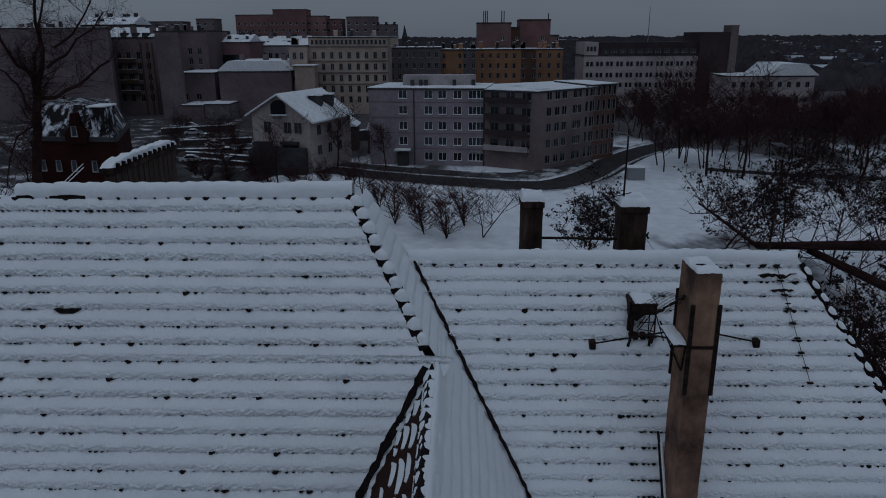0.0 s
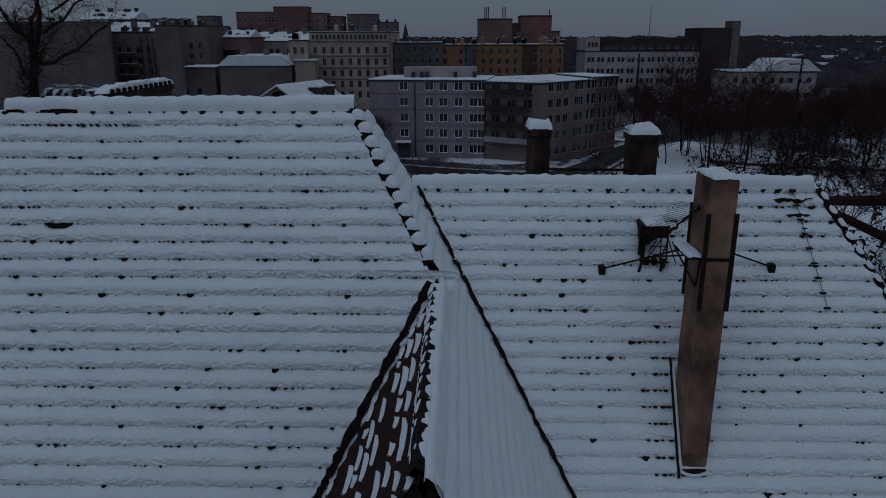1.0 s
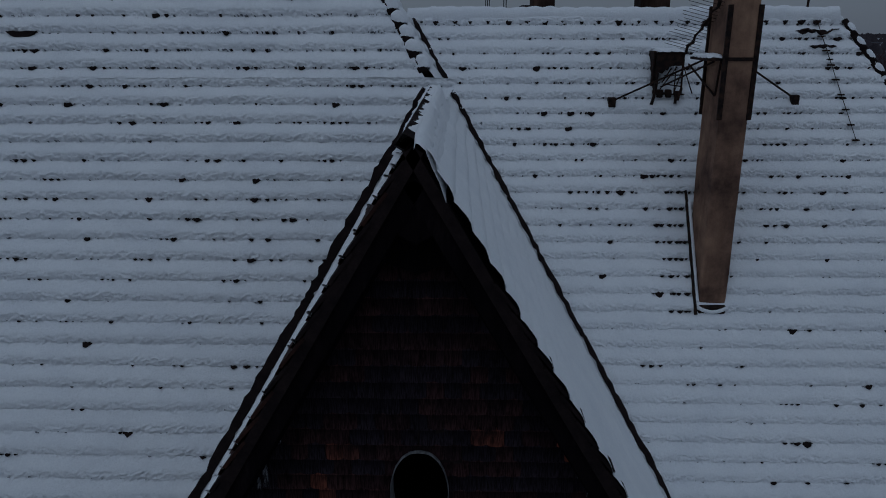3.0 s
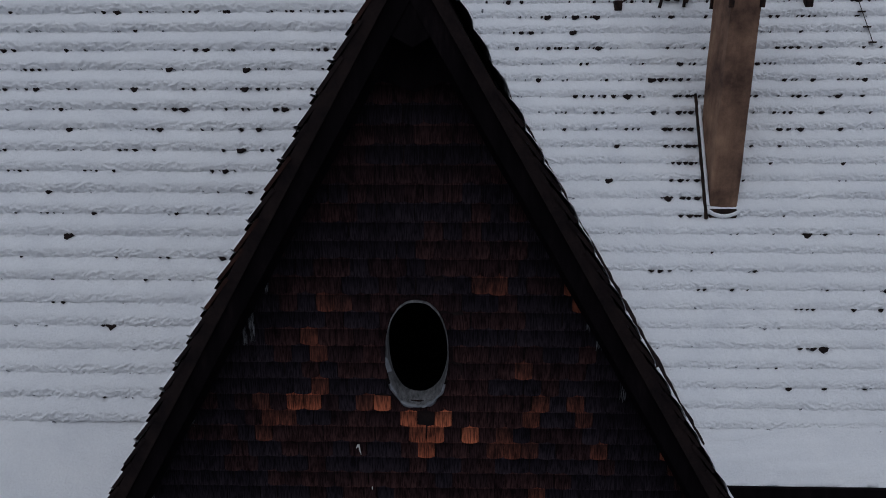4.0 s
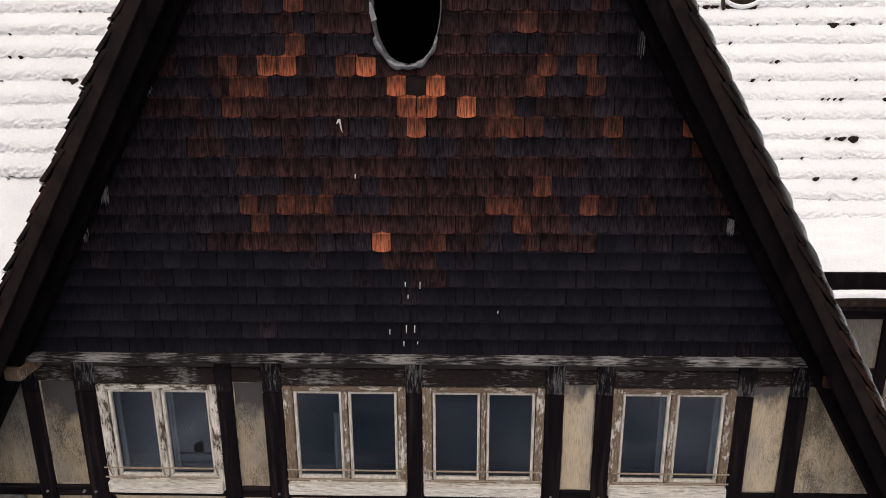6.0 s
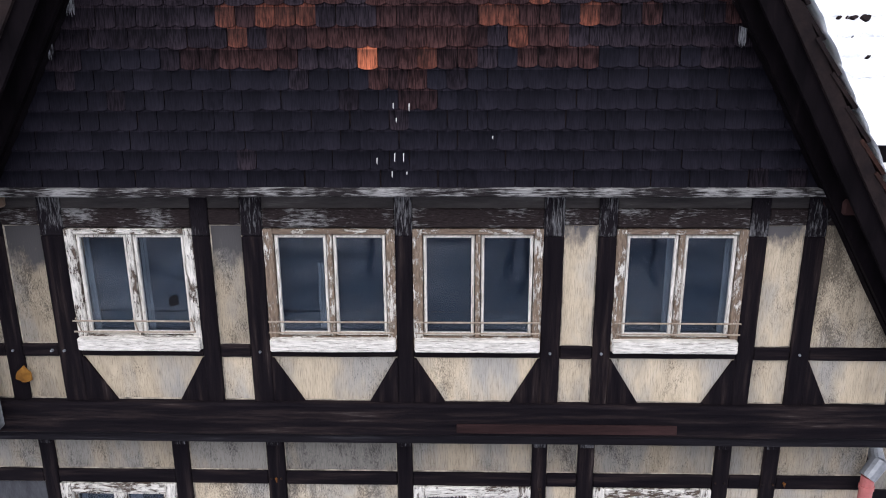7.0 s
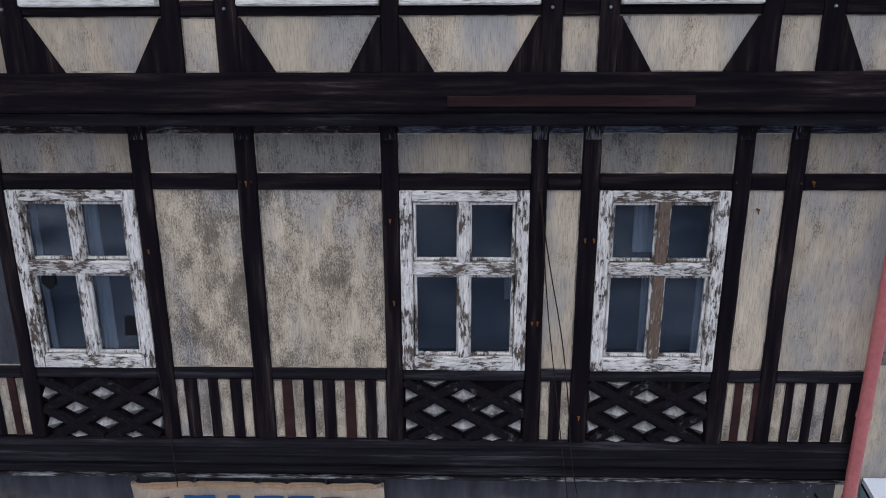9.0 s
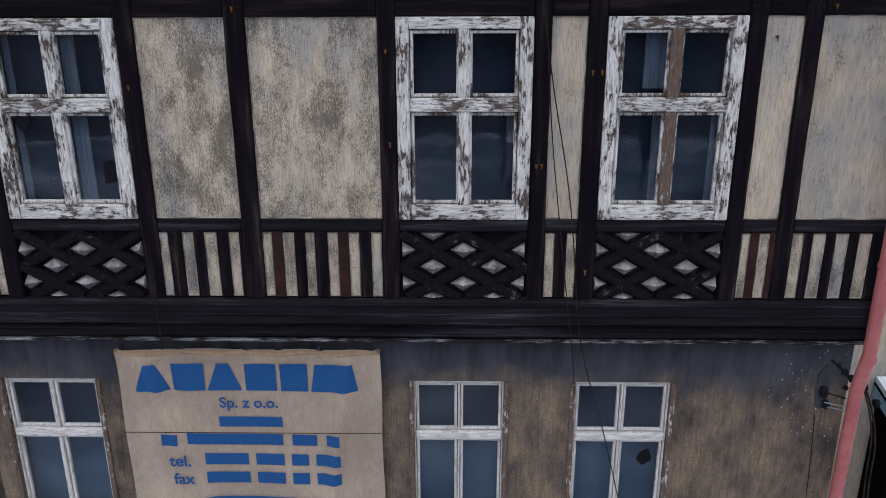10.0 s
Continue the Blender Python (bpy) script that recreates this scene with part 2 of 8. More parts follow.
def chimney_stucco():
    """Smooth brown stucco, clouded with soot and faintly run down by rain."""
    m = mat("chimney_stucco", (0.24, 0.17, 0.12), 0.95)
    cloud = ramp(m, noise_of(m, 1.1, 5.0, 0.62), (0.34, (0.076, 0.046, 0.036)), (0.50, (0.215, 0.130, 0.090)), (0.68, (0.355, 0.222, 0.144)))
    run = ramp(m, noise_of(m, 7.0, 4.0, 0.6, (1, 1, 0.06)), (0.32, (0.70, 0.69, 0.69)), (0.62, (1.06, 1.06, 1.05)))
    fine = noise_of(m, 46.0, 5.0, 0.72)
    base_of(m, blend(m, 0.6, blend(m, 0.75, cloud, run, "MULTIPLY"), ramp(m, fine, (0.3, (0.78, 0.77, 0.76)), (0.7, (1.12, 1.12, 1.12))), "MULTIPLY"))
    bump_of(m, fine, 0.5, 0.008)
    return m


STUCCO = chimney_stucco()
STUCCO_DARK = grainy("sooty_stucco", [(0.3, (0.020, 0.014, 0.013)), (0.55, (0.078, 0.048, 0.038)), (0.75, (0.16, 0.105, 0.082))], 5.0, 30.0, (1, 1, 0.22), rough=0.95, bump=0.6, big=1.2)
RUSTY = grainy("rust", [(0.35, (0.03, 0.015, 0.010)), (0.6, (0.22, 0.085, 0.022))], 40.0, 90.0, rough=0.9)
IRON = grainy("rusty_iron", [(0.4, (0.018, 0.015, 0.015)), (0.7, (0.06, 0.035, 0.025))], 12.0, 60.0, rough=0.7, metal=0.3)
ZINC = grainy("dull_zinc", [(0.3, (0.22, 0.23, 0.25)), (0.7, (0.36, 0.37, 0.39))], 4.0, 30.0, rough=0.5, metal=0.6)
PIPE_RED = grainy("salmon_paint", [(0.3, (0.38, 0.10, 0.095)), (0.7, (0.50, 0.16, 0.145))], 2.0, 18.0, rough=0.5, bump=0.1)
# Near-black colour carries the darkness of insides that get no light.
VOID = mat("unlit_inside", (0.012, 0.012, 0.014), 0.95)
ROOM = grainy("dim_wallpaper", [(0.3, (0.035, 0.060, 0.10)), (0.7, (0.07, 0.11, 0.17))], 1.0, 9.0, rough=0.9)
LACE = grainy("pale_cloth", [(0.3, (0.085, 0.105, 0.13)), (0.7, (0.17, 0.195, 0.225))], 3.0, 40.0, (3, 1, 0.3), rough=0.95)
PANE_BLUE = grainy("dim_pane_blue", [(0.3, (0.011, 0.019, 0.031)), (0.7, (0.023, 0.036, 0.055))], 1.3, 12.0, rough=0.95)
BLIND = grainy("pale_blind", [(0.3, (0.055, 0.085, 0.12)), (0.7, (0.095, 0.135, 0.175))], 1.2, 14.0, rough=0.9)


def peeling(name, bare, wood, scale=17.0, grain=(2.0, 1, 0.34)):
    """White paint, cracked along the grain and flaked off to grey or brown wood."""
    m = mat(name, (0.7, 0.7, 0.7), 0.75)
    chips = noise_of(m, scale, 11.0, 0.76, tuple(g if g >= 1 else g * 1.35 for g in grain))
    patch = noise_of(m, 6.5, 8.0, 0.68, tuple(1.0 if g >= 1 else 0.55 for g in grain))
    crack = noise_of(m, scale * 4.2, 4.0, 0.6, tuple(g if g >= 1 else g * 0.22 for g in grain))
    mask = ramp(m, blend(m, 0.5, chips, patch), (bare - 0.012, (0, 0, 0)), (bare + 0.018, (1, 1, 1)))
    mask = blend(m, 1.0, mask, ramp(m, crack, (0.36, (0.10, 0.10, 0.10)), (0.41, (1, 1, 1))), "MULTIPLY")
    paint = ramp(m, noise_of(m, 26.0, 5.0, 0.7, grain), (0.3, (0.44, 0.41, 0.36)), (0.62, (0.80, 0.755, 0.69)))
    under = ramp(m, noise_of(m, 34.0, 5.0, 0.7, grain), (0.3, tuple(0.3 * c for c in wood)), (0.7, wood))
    base_of(m, blend(m, mask, under, paint))
    bump_of(m, mask, 0.9, 0.006)
    return m


PEEL = peeling("flaking_white_paint", 0.472, (0.15, 0.112, 0.088), 24.0)
PEEL_H = peeling("flaking_white_rail", 0.475, (0.16, 0.118, 0.092), 24.0, (0.34, 1, 2.0))
PEEL_BROWN = peeling("brown_flaking_paint", 0.525, (0.30, 0.22, 0.16), 24.0)
PEEL_BROWN_H = peeling("brown_flaking_rail", 0.54, (0.26, 0.19, 0.14), 24.0, (0.34, 1, 2.0))
PEEL_BARE = peeling("bare_brown_wood", 0.56, (0.20, 0.142, 0.104), 24.0)
SASH = peeling("off_white_sash", 0.395, (0.30, 0.24, 0.18), 24.0)
SASH_H = peeling("off_white_sill", 0.395, (0.30, 0.24, 0.18), 20.0, (0.34, 1, 2.0))
ACROSS = {PEEL.name: PEEL_H, PEEL_BROWN.name: PEEL_BROWN_H, SASH.name: SASH_H}

GLASS = mat("window_glass", (0.78, 0.86, 0.94), 0.03)
GLASS.node_tree.nodes["Principled BSDF"].inputs["Transmission Weight"].default_value = 1.0
GLASS.node_tree.nodes["Principled BSDF"].inputs["IOR"].default_value = 1.5
bump_of(GLASS, noise_of(GLASS, 2.6, 1.0), 0.08, 0.02)


ROW_Z, ROW_D, ROW_W = 9.585, 0.166, 0.163   # foot of the lowest course, height of a course, width of a shingle


def shingle_mat(name, lo, hi, soot=0.5, rough=0.7, ribbed=0.85):
    """Ribbed clay shingle; rain has washed the soot off in upright streaks; each course is lighter at its foot, darker
    above.
    """
    m = mat(name, hi, rough)
    rnd = blend(m, 0.5, node(m, "ShaderNodeObjectInfo").outputs["Random"], node(m, "ShaderNodeNewGeometry").outputs["Random Per Island"])
    clay = ramp(m, rnd, (0.25, lo), (0.75, hi))
    wash = ramp(m, noise_of(m, 11.0, 6.0, 0.72, (1.3, 1, 0.5)), (soot - 0.12, (0.24, 0.23, 0.27)), (soot + 0.12, (1, 1, 1)))
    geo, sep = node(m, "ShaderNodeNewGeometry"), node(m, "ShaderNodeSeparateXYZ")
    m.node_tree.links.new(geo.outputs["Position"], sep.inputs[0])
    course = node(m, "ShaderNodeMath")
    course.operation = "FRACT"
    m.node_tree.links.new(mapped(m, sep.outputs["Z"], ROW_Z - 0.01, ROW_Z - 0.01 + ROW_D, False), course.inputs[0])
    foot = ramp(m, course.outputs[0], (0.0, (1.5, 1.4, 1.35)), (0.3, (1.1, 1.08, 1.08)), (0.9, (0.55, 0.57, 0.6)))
    ribs = noise_of(m, 105.0, 2.0, 0.5, (1, 1, 0.03))
    ribcol = ramp(m, ribs, (0.38, (0.32, 0.32, 0.34)), (0.60, (1.5, 1.45, 1.4)))
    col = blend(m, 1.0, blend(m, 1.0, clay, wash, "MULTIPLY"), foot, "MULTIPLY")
    base_of(m, blend(m, ribbed, col, ribcol, "MULTIPLY"))
    bump_of(m, ribs, 0.45, 0.004)
    return m


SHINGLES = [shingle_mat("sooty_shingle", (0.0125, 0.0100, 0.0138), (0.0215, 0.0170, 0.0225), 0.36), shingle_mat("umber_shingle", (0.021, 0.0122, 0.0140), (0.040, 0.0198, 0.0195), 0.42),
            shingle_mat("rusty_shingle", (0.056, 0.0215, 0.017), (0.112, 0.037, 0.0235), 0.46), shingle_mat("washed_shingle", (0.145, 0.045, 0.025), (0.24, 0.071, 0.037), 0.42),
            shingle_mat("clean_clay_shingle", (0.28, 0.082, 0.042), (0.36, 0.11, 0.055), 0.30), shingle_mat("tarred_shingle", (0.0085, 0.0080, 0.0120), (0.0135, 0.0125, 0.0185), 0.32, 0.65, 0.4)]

# ---- mesh helpers ----
def part(name, bm, material, parent, label=""):
    me = bpy.data.meshes.new(name)
    bm.to_mesh(me)
    bm.free()
    me.materials.append(material)
    ob = new(name, me)
    ob.parent = parent
    return tagged(ob, label) if label else ob


def raw(name, verts, faces, material, parent, label="", smooth=False):
    me = bpy.data.meshes.new(name)
    me.from_pydata(verts, [], faces)
    me.materials.append(material)
    if smooth:
        me.shade_smooth()
    ob = new(name, me)
    ob.parent = parent
    return tagged(ob, label) if label else ob


def share(name, me, parent, m):
    ob = new(name, me)
    ob.parent = parent
    ob.matrix_local = m
    return ob


def thing(name, label, category, group="", kind="", at=(0, 0, 0)):
    ob = new(name)
    ob.location = at
    return tagged(ob, label, category, group, kind)


def box(x0, x1, y0, y1, z0, z1, bev=0.0, bm=None):
    bm = bm or bmesh.new()
    m = Matrix.LocRotScale(((x0 + x1) / 2, (y0 + y1) / 2, (z0 + z1) / 2), None, (abs(x1 - x0), abs(y1 - y0), abs(z1 - z0)))
    v = bmesh.ops.create_cube(bm, size=1, matrix=m)["verts"]
    if bev:
        ed = list({e for w in v for e in w.link_edges})
        bmesh.ops.bevel(bm, geom=ed, offset=bev, segments=1, affect="EDGES")
    return bm


def beam(x0, x1, y0, y1, z0, z1, bev=0.012, wob=0.006):
    """A hewn timber: a bevelled bar, cut across along its length, with uneven faces."""
    bm = box(x0, x1, y0, y1, z0, z1, bev)
    lx, lz = x1 - x0, z1 - z0
    axis, length, start = (Vector((1, 0, 0)), lx, x0) if lx > lz else (Vector((0, 0, 1)), lz, z0)
    n = max(2, min(14, int(length / 0.25)))
    for i in range(1, n):
        p = axis * (start + length * i / n)
        bmesh.ops.bisect_plane(bm, geom=bm.verts[:] + bm.edges[:] + bm.faces[:], plane_co=p, plane_no=axis)
    for v in bm.verts:
        d = noise.noise_vector(v.co * 2.3) * wob
        d -= axis * d.dot(axis)
        v.co += d
    return bm


def prism(pts, y0, y1, bm=None):
    """A flat outline in x, z, with depth in y."""
    bm = bm or bmesh.new()
    a = [bm.verts.new((x, y0, z)) for x, z in pts]
    b = [bm.verts.new((x, y1, z)) for x, z in pts]
    bm.faces.new(a), bm.faces.new(b[::-1])
    for i in range(len(pts)):
        j = (i + 1) % len(pts)
        bm.faces.new((a[j], a[i], b[i], b[j]))
    bmesh.ops.recalc_face_normals(bm, faces=bm.faces[:])
    return bm


def rod(p, q, r0, r1=None, sides=8, bm=None):
    bm = bm or bmesh.new()
    p, q = Vector(p), Vector(q)
    d = q - p
    m = Matrix.Translation((p + q) / 2) @ d.to_track_quat("Z", "Y").to_matrix().to_4x4()
    bmesh.ops.create_cone(bm, cap_ends=True, segments=sides, radius1=r0, radius2=r0 if r1 is None else r1, depth=d.length, matrix=m)
    return bm


def vnoise(x, y, seed=0):
    """Smooth noise between -1 and 1 on arrays."""
    x, y = np.asarray(x, float), np.asarray(y, float)
    xi, yi = np.floor(x), np.floor(y)
    fx, fy = x - xi, y - yi
    fx, fy = fx * fx * (3 - 2 * fx), fy * fy * (3 - 2 * fy)

    def h(a, b):
        v = np.sin(a * 127.1 + b * 311.7 + seed * 74.7) * 43758.5453
        return 2 * (v - np.floor(v)) - 1
    return (h(xi, yi) * (1 - fx) + h(xi + 1, yi) * fx) * (1 - fy) + (h(xi, yi + 1) * (1 - fx) + h(xi + 1, yi + 1) * fx) * fy


def grid_faces(nv, nu):
    i = np.arange((nv - 1) * (nu - 1))
    a = (i // (nu - 1)) * nu + i % (nu - 1)
    return np.stack([a, a + 1, a + nu + 1, a + nu], 1)


def sheet(name, pts, nv, nu, material, parent, label="", flip=False):
    f = grid_faces(nv, nu)
    if flip:
        f = f[:, ::-1]
    return raw(name, pts.tolist(), f.tolist(), material, parent, label, True)

# ---- the house: planes of its roofs ----
GROUND_Z = -2.0
LZ0, LY0, LS = 12.275, 8.411, 1.70      # left slope, faces the street
RZ0, RY0, RS = 12.245, 10.179, 1.62      # right slope, set further back
PS, PZ, DS, DZ = 1.72, 16.05, 1.71, 16.27  # gable roof, right and left slopes
TOP = 16.15                            # its ridge


def l_y(z): return LY0 + (z - LZ0) / LS
def r_y(z): return RY0 + (z - RZ0) / RS
def p_x(z, y=8.0): return (PZ - z) / PS
def d_x(z, y=8.0): return -(DZ - z) / DS


house = thing("timber_house", "half-timbered house with snow-covered tiled roofs and a dark shingled gable", "house", at=(0, 6, GROUND_Z))
H = Matrix.Translation((0, -6, -GROUND_Z))


def hung(ob):
    """Keeps a part that was built in world places where it is under the house."""
    ob.matrix_parent_inverse = H
    return ob


def hpart(name, bm, material, label="", parent=None):
    ob = part(name, bm, material, parent or house, label)
    return hung(ob) if parent is None else ob


PROFILE = [(0.0, 0.0), (0.025, 0.20), (0.05, 0.36), (0.09, 0.50), (0.13, 0.63), (0.17, 0.74), (0.21, 0.83), (0.25, 0.90), (0.29, 0.95), (0.33, 0.98), (0.38, 1.0), (0.46, 0.96), (0.60, 0.74), (0.75, 0.47), (0.87, 0.24), (0.925, 0.13), (0.965, 0.06)]
STEP = 0.056


def course_snow(name, place, normal, z0, rows, dz, u_lo, u_hi, nu, label, lift=0.05, seed=0, flip=False, step=STEP, crumb=0.020):
    """Snow on tile courses: smooth on top, with a crumbling face at the foot of each course."""
    zs, hs, ph = [], [], []
    for r in range(rows):
        for p, h in PROFILE:
            zs.append(z0 + (r + p) * dz), hs.append(h), ph.append(p)
    zs.append(z0 + rows * dz), hs.append(0.0), ph.append(0.0)
    zs, hs, ph = np.array(zs), np.array(hs), np.array(ph)
    lo, hi = np.array([u_lo(z) for z in zs]), np.array([u_hi(z) for z in zs])
    t = np.linspace(0, 1, nu)
    U = lo[:, None] + (hi - lo)[:, None] * t[None, :]
    Z = np.repeat(zs[:, None], nu, 1)
    P = ph[:, None] + 0.0 * U
    row = np.floor((Z - z0) / dz + 1e-6)
    top = 0.36 + 0.06 * vnoise(U * 3.1, row * 7.3, seed) + 0.05 * vnoise(U * 11, row * 3.1, seed + 1)
    band = np.clip((top - P) / 0.14, 0, 1) + np.clip((P - 0.86) / 0.12, 0, 1)
    wear = 0.55 + 0.45 * vnoise(U * 1.3, row * 4.7, seed + 7)
    wear = np.clip(wear + 0.25, 0.3, 1.2)
    Z = Z + band * (vnoise(U * 6, row * 9.1, seed + 11) * 0.010 + vnoise(U * 19, row * 5.1 + P * 9, seed + 12) * 0.008)
    P = np.where(P > 0.8, P - 1.0, P)
    row = np.where(P < 0, row + 1, row)
    rag = vnoise(U * 17, P * 9 + row * 31, seed + 5) * 0.9 + vnoise(U * 33, P * 14 + row * 37, seed + 8) + vnoise(U * 60, P * 21 + row * 53, seed + 9) * 0.9
    low = np.clip(0.60 + 0.40 * (Z - 11.5) / 4.0, 0.60, 1.0)  # the snow lies deeper and smoother low down
    step = step * low
    Hh = lift + step * hs[:, None] * (1 + 0.28 * vnoise(U * 3, row * 5.7, seed + 2)) + crumb * low * wear * band * rag
    Hh += vnoise(U * 7, Z * 7, seed + 3) * 0.005 + vnoise(U * 26, Z * 26, seed + 4) * 0.0028 + 0.02 * vnoise(U * 0.7, Z * 0.7, seed + 6)
    pts = np.stack(place(U, Z), -1) + Hh[..., None] * np.array(normal)
    return hung(sheet(name, pts.reshape(-1, 3), len(zs), nu, SNOW, house, label, flip))


def unit(*v):
    v = np.array(v, float)
    return v / np.linalg.norm(v)


NL, NR = unit(0, -LS, 1), unit(0, -RS, 1)
NP, ND = unit(PS, 0, 1), unit(-DS, 0, 1)
DZL, DZR, DZP = 0.253, 0.2405, 0.2445
L_FOOT, R_FOOT = 10.90, 10.12


def l_right(z):
    return -0.27 - (z - 16.38) / 1.75 if z > 16.3 else d_x(z) + 0.25


def r_left(z): return p_x(z, r_y(z)) - 0.2
def r_right(z): return 6.88 + (17.34 - z) / 1.77


course_snow("snow_cover", lambda u, z: (u, l_y(z), z), NL, L_FOOT, 31, DZL, lambda z: -12.0, l_right, 740, "thin snow lying in rows on the tile courses", seed=1)
course_snow("snow_cover", lambda u, z: (u, r_y(z), z), NR, R_FOOT, 30, DZR, r_left, r_right, 560, "thin snow lying in rows on the tile courses", seed=21)
course_snow("snow_cover", lambda u, z: (p_x(z, u), u, z), NP, 9.1 - 4 * DZP, 43, DZP, lambda z: 5.385 if z < 16.12 else l_y(z) + 0.05, lambda z: max(8.5, r_y(min(z, 17.3)) + 0.06), 150, "smooth snow on the gable roof", seed=41, step=0.026, crumb=0.004)


# tiles under the snow: solid slopes
def slab(name, pts, normal, thick, material, label=""):
    n = Vector(normal) * thick
    a = [Vector(p) for p in pts]
    b = [p - n for p in a]
    k = len(a)
    faces = [tuple(range(k)), tuple(range(2 * k - 1, k - 1, -1))] + [(i, (i + 1) % k, k + (i + 1) % k, k + i) for i in range(k)]
    ob = raw(name, a + b, [f for f in faces], material, house, label)
    bm = bmesh.new()
    bm.from_mesh(ob.data)
    bmesh.ops.recalc_face_normals(bm, faces=bm.faces[:])
    bm.to_mesh(ob.data)
    bm.free()
    return hung(ob)


slab("roof_slope", [(-12, l_y(10.6), 10.6), (-3.0, l_y(10.6), 10.6), (-0.25, l_y(16.3), 16.3), (-1.62, l_y(18.7), 18.7), (-12, l_y(18.7), 18.7)], NL, 0.12, TILE_DARK, "steep slope of dark clay tiles")
slab("roof_slope", [(3.4, r_y(9.95), 9.95), (r_right(9.95), r_y(9.95), 9.95), (6.9, r_y(17.2), 17.2), (-0.6, r_y(17.2), 17.2)], NR, 0.12, TILE_DARK, "steep slope of dark clay tiles")
slab("roof_slope", [(p_x(8.1), 5.42, 8.1), (p_x(8.1), 8.6, 8.1), (p_x(9.7), 8.6, 9.7), (p_x(17.2), r_y(17.2), 17.2), (p_x(16.2), 10.6, 16.2), (p_x(TOP), 5.42, TOP)], NP, 0.1, TILE_DARK, "slope of dark clay tiles on the gable roof")
slab("roof_slope", [(d_x(TOP), 5.42, TOP), (d_x(TOP), 10.7, TOP), (d_x(8.3), 7.4, 8.3), (d_x(8.3), 5.42, 8.3)], ND, 0.1, TILE_DARK, "slope of dark clay tiles on the gable roof")
slab("roof_slope", [(-12, 12.2, 18.6), (-1.7, 12.2, 18.6), (1.6, 17.4, 9.5), (-12, 17.4, 9.5)], unit(0, 1.8, 1), 0.12, TILE_DARK, "rear slope of dark clay tiles")
slab("roof_slope", [(-1.5, 13.3, 17.1), (6.85, 13.3, 17.1), (11.2, 17.9, 9.5), (-1.5, 17.9, 9.5)], unit(0, 1.6, 1), 0.12, TILE_DARK, "rear slope of dark clay tiles")
slab("roof_slope", [(6.85, 13.3, 17.1), (11.2, r_y(9.5), 9.5), (11.2, 17.9, 9.5)], unit(1.77, 0, 1), 0.12, TILE_DARK, "hipped end of dark clay tiles")


# left slope of the gable roof: snow only in torn strips on brown tiles
def torn_courses():
    rng = random.Random(5)
    v, f = [], []
    for r in range(-4, 28):
        z = 9.2 + r * DZP * 1.02
        back = max(7.2, l_y(z))
        y = 5.45
        while y < back - 0.1:
            long = rng.uniform(0.15, 0.9)
            if z > 15.6 or rng.random() < 0.62:
                y1 = min(y + long, back)
                n = max(3, int((y1 - y) / 0.12))
                w = rng.uniform(0.05, 0.14)
                k = len(v)
                for i in range(n + 1):
                    yy = y + (y1 - y) * i / n
                    taper = min(1.0, 2.5 * min(i, n - i) / n + 0.25)
                    for s, h in ((0.0, 0.035), (0.3, 0.085), (0.7, 0.075), (1.0, 0.04)):
                        zz = z + (0.03 + s * w * taper) + 0.02 * noise.noise((yy * 6, z, s))
                        v.append(Vector((d_x(zz, yy), yy, zz)) + Vector(ND) * h)
                for i in range(n):
                    for s in range(3):
                        a = k + i * 4 + s
                        f.append((a, a + 1, a + 5, a + 4))
            y += long + rng.uniform(0.05, 0.35)
    return v, f


tv, tf = torn_courses()
tagged(hung(raw("torn_snow", tv, tf, SNOW, house, "torn strips of snow on brown tiles", True)), kind="stuff")


def brown_courses():
    v, f = [], []
    for r in range(-4, 28):
        z = 9.18 + r * DZP * 1.02
        z1, back = z + DZP * 1.05, max(7.2, l_y(z) + 0.1)
        k = len(v)
        for yy in (5.44, back):
            for zz, h in ((z, 0.0), (z, 0.055), (z1, 0.02)):
                v.append(Vector((d_x(zz, yy), yy, zz)) + Vector(ND) * h)
        f += [(k, k + 1, k + 4, k + 3), (k + 1, k + 2, k + 5, k + 4)]
    return v, f


bv, bf = brown_courses()
tagged(hung(raw("tile_field", bv, bf, TILE_BROWN, house, "courses of brown clay tiles")), kind="stuff")


# kicked-out eaves under smooth snow
def eaves(name, x0, x1, prof, seed):
    nu = int((x1 - x0) / 0.08)
    U = np.linspace(x0, x1, nu)
    rows = []
    for i, (y, z) in enumerate(prof):
        rows.append(np.stack([U, y + 0.01 * vnoise(U * 4, U * 0 + i, seed), z + 0.02 * vnoise(U * 2, U * 0 + i * 2.0, seed + 1) + 0.012 * vnoise(U * 12, U * 0 + i * 2.0, seed + 2)], -1))
    return hung(sheet(name, np.concatenate(rows), len(prof), nu, SNOW, house, "smooth thick snow on the kicked-out eaves"))


def kick(y0, z0, s, length, n=16, edge=0.12):
    """Profile from the eaves' edge up to the foot of the tile courses."""
    out = [(y0 - length + 0.05, z0 - length * s - edge), (y0 - length - 0.02, z0 - length * s - edge * 0.5), (y0 - length, z0 - length * s + 0.03)]
    for i in range(n):
        a = i / (n - 1)
        out.append((y0 - length * (1 - a) + 0.05 * a, z0 - length * s * (1 - a) + 0.12 * a + 0.02))
    return out


eaves("eaves_snow", -12.0, -2.9, kick(l_y(L_FOOT), L_FOOT, 1.25, 1.05), 61)
eaves("eaves_snow", 3.1, 10.9, kick(r_y(R_FOOT), R_FOOT, 0.86, 0.60, 16, 0.06), 71)
hpart("eaves_board", prism([(-12, 9.2), (-2.9, 9.2), (-2.9, 9.5), (-12, 9.5)], 6.55, 7.6), TIMBER)
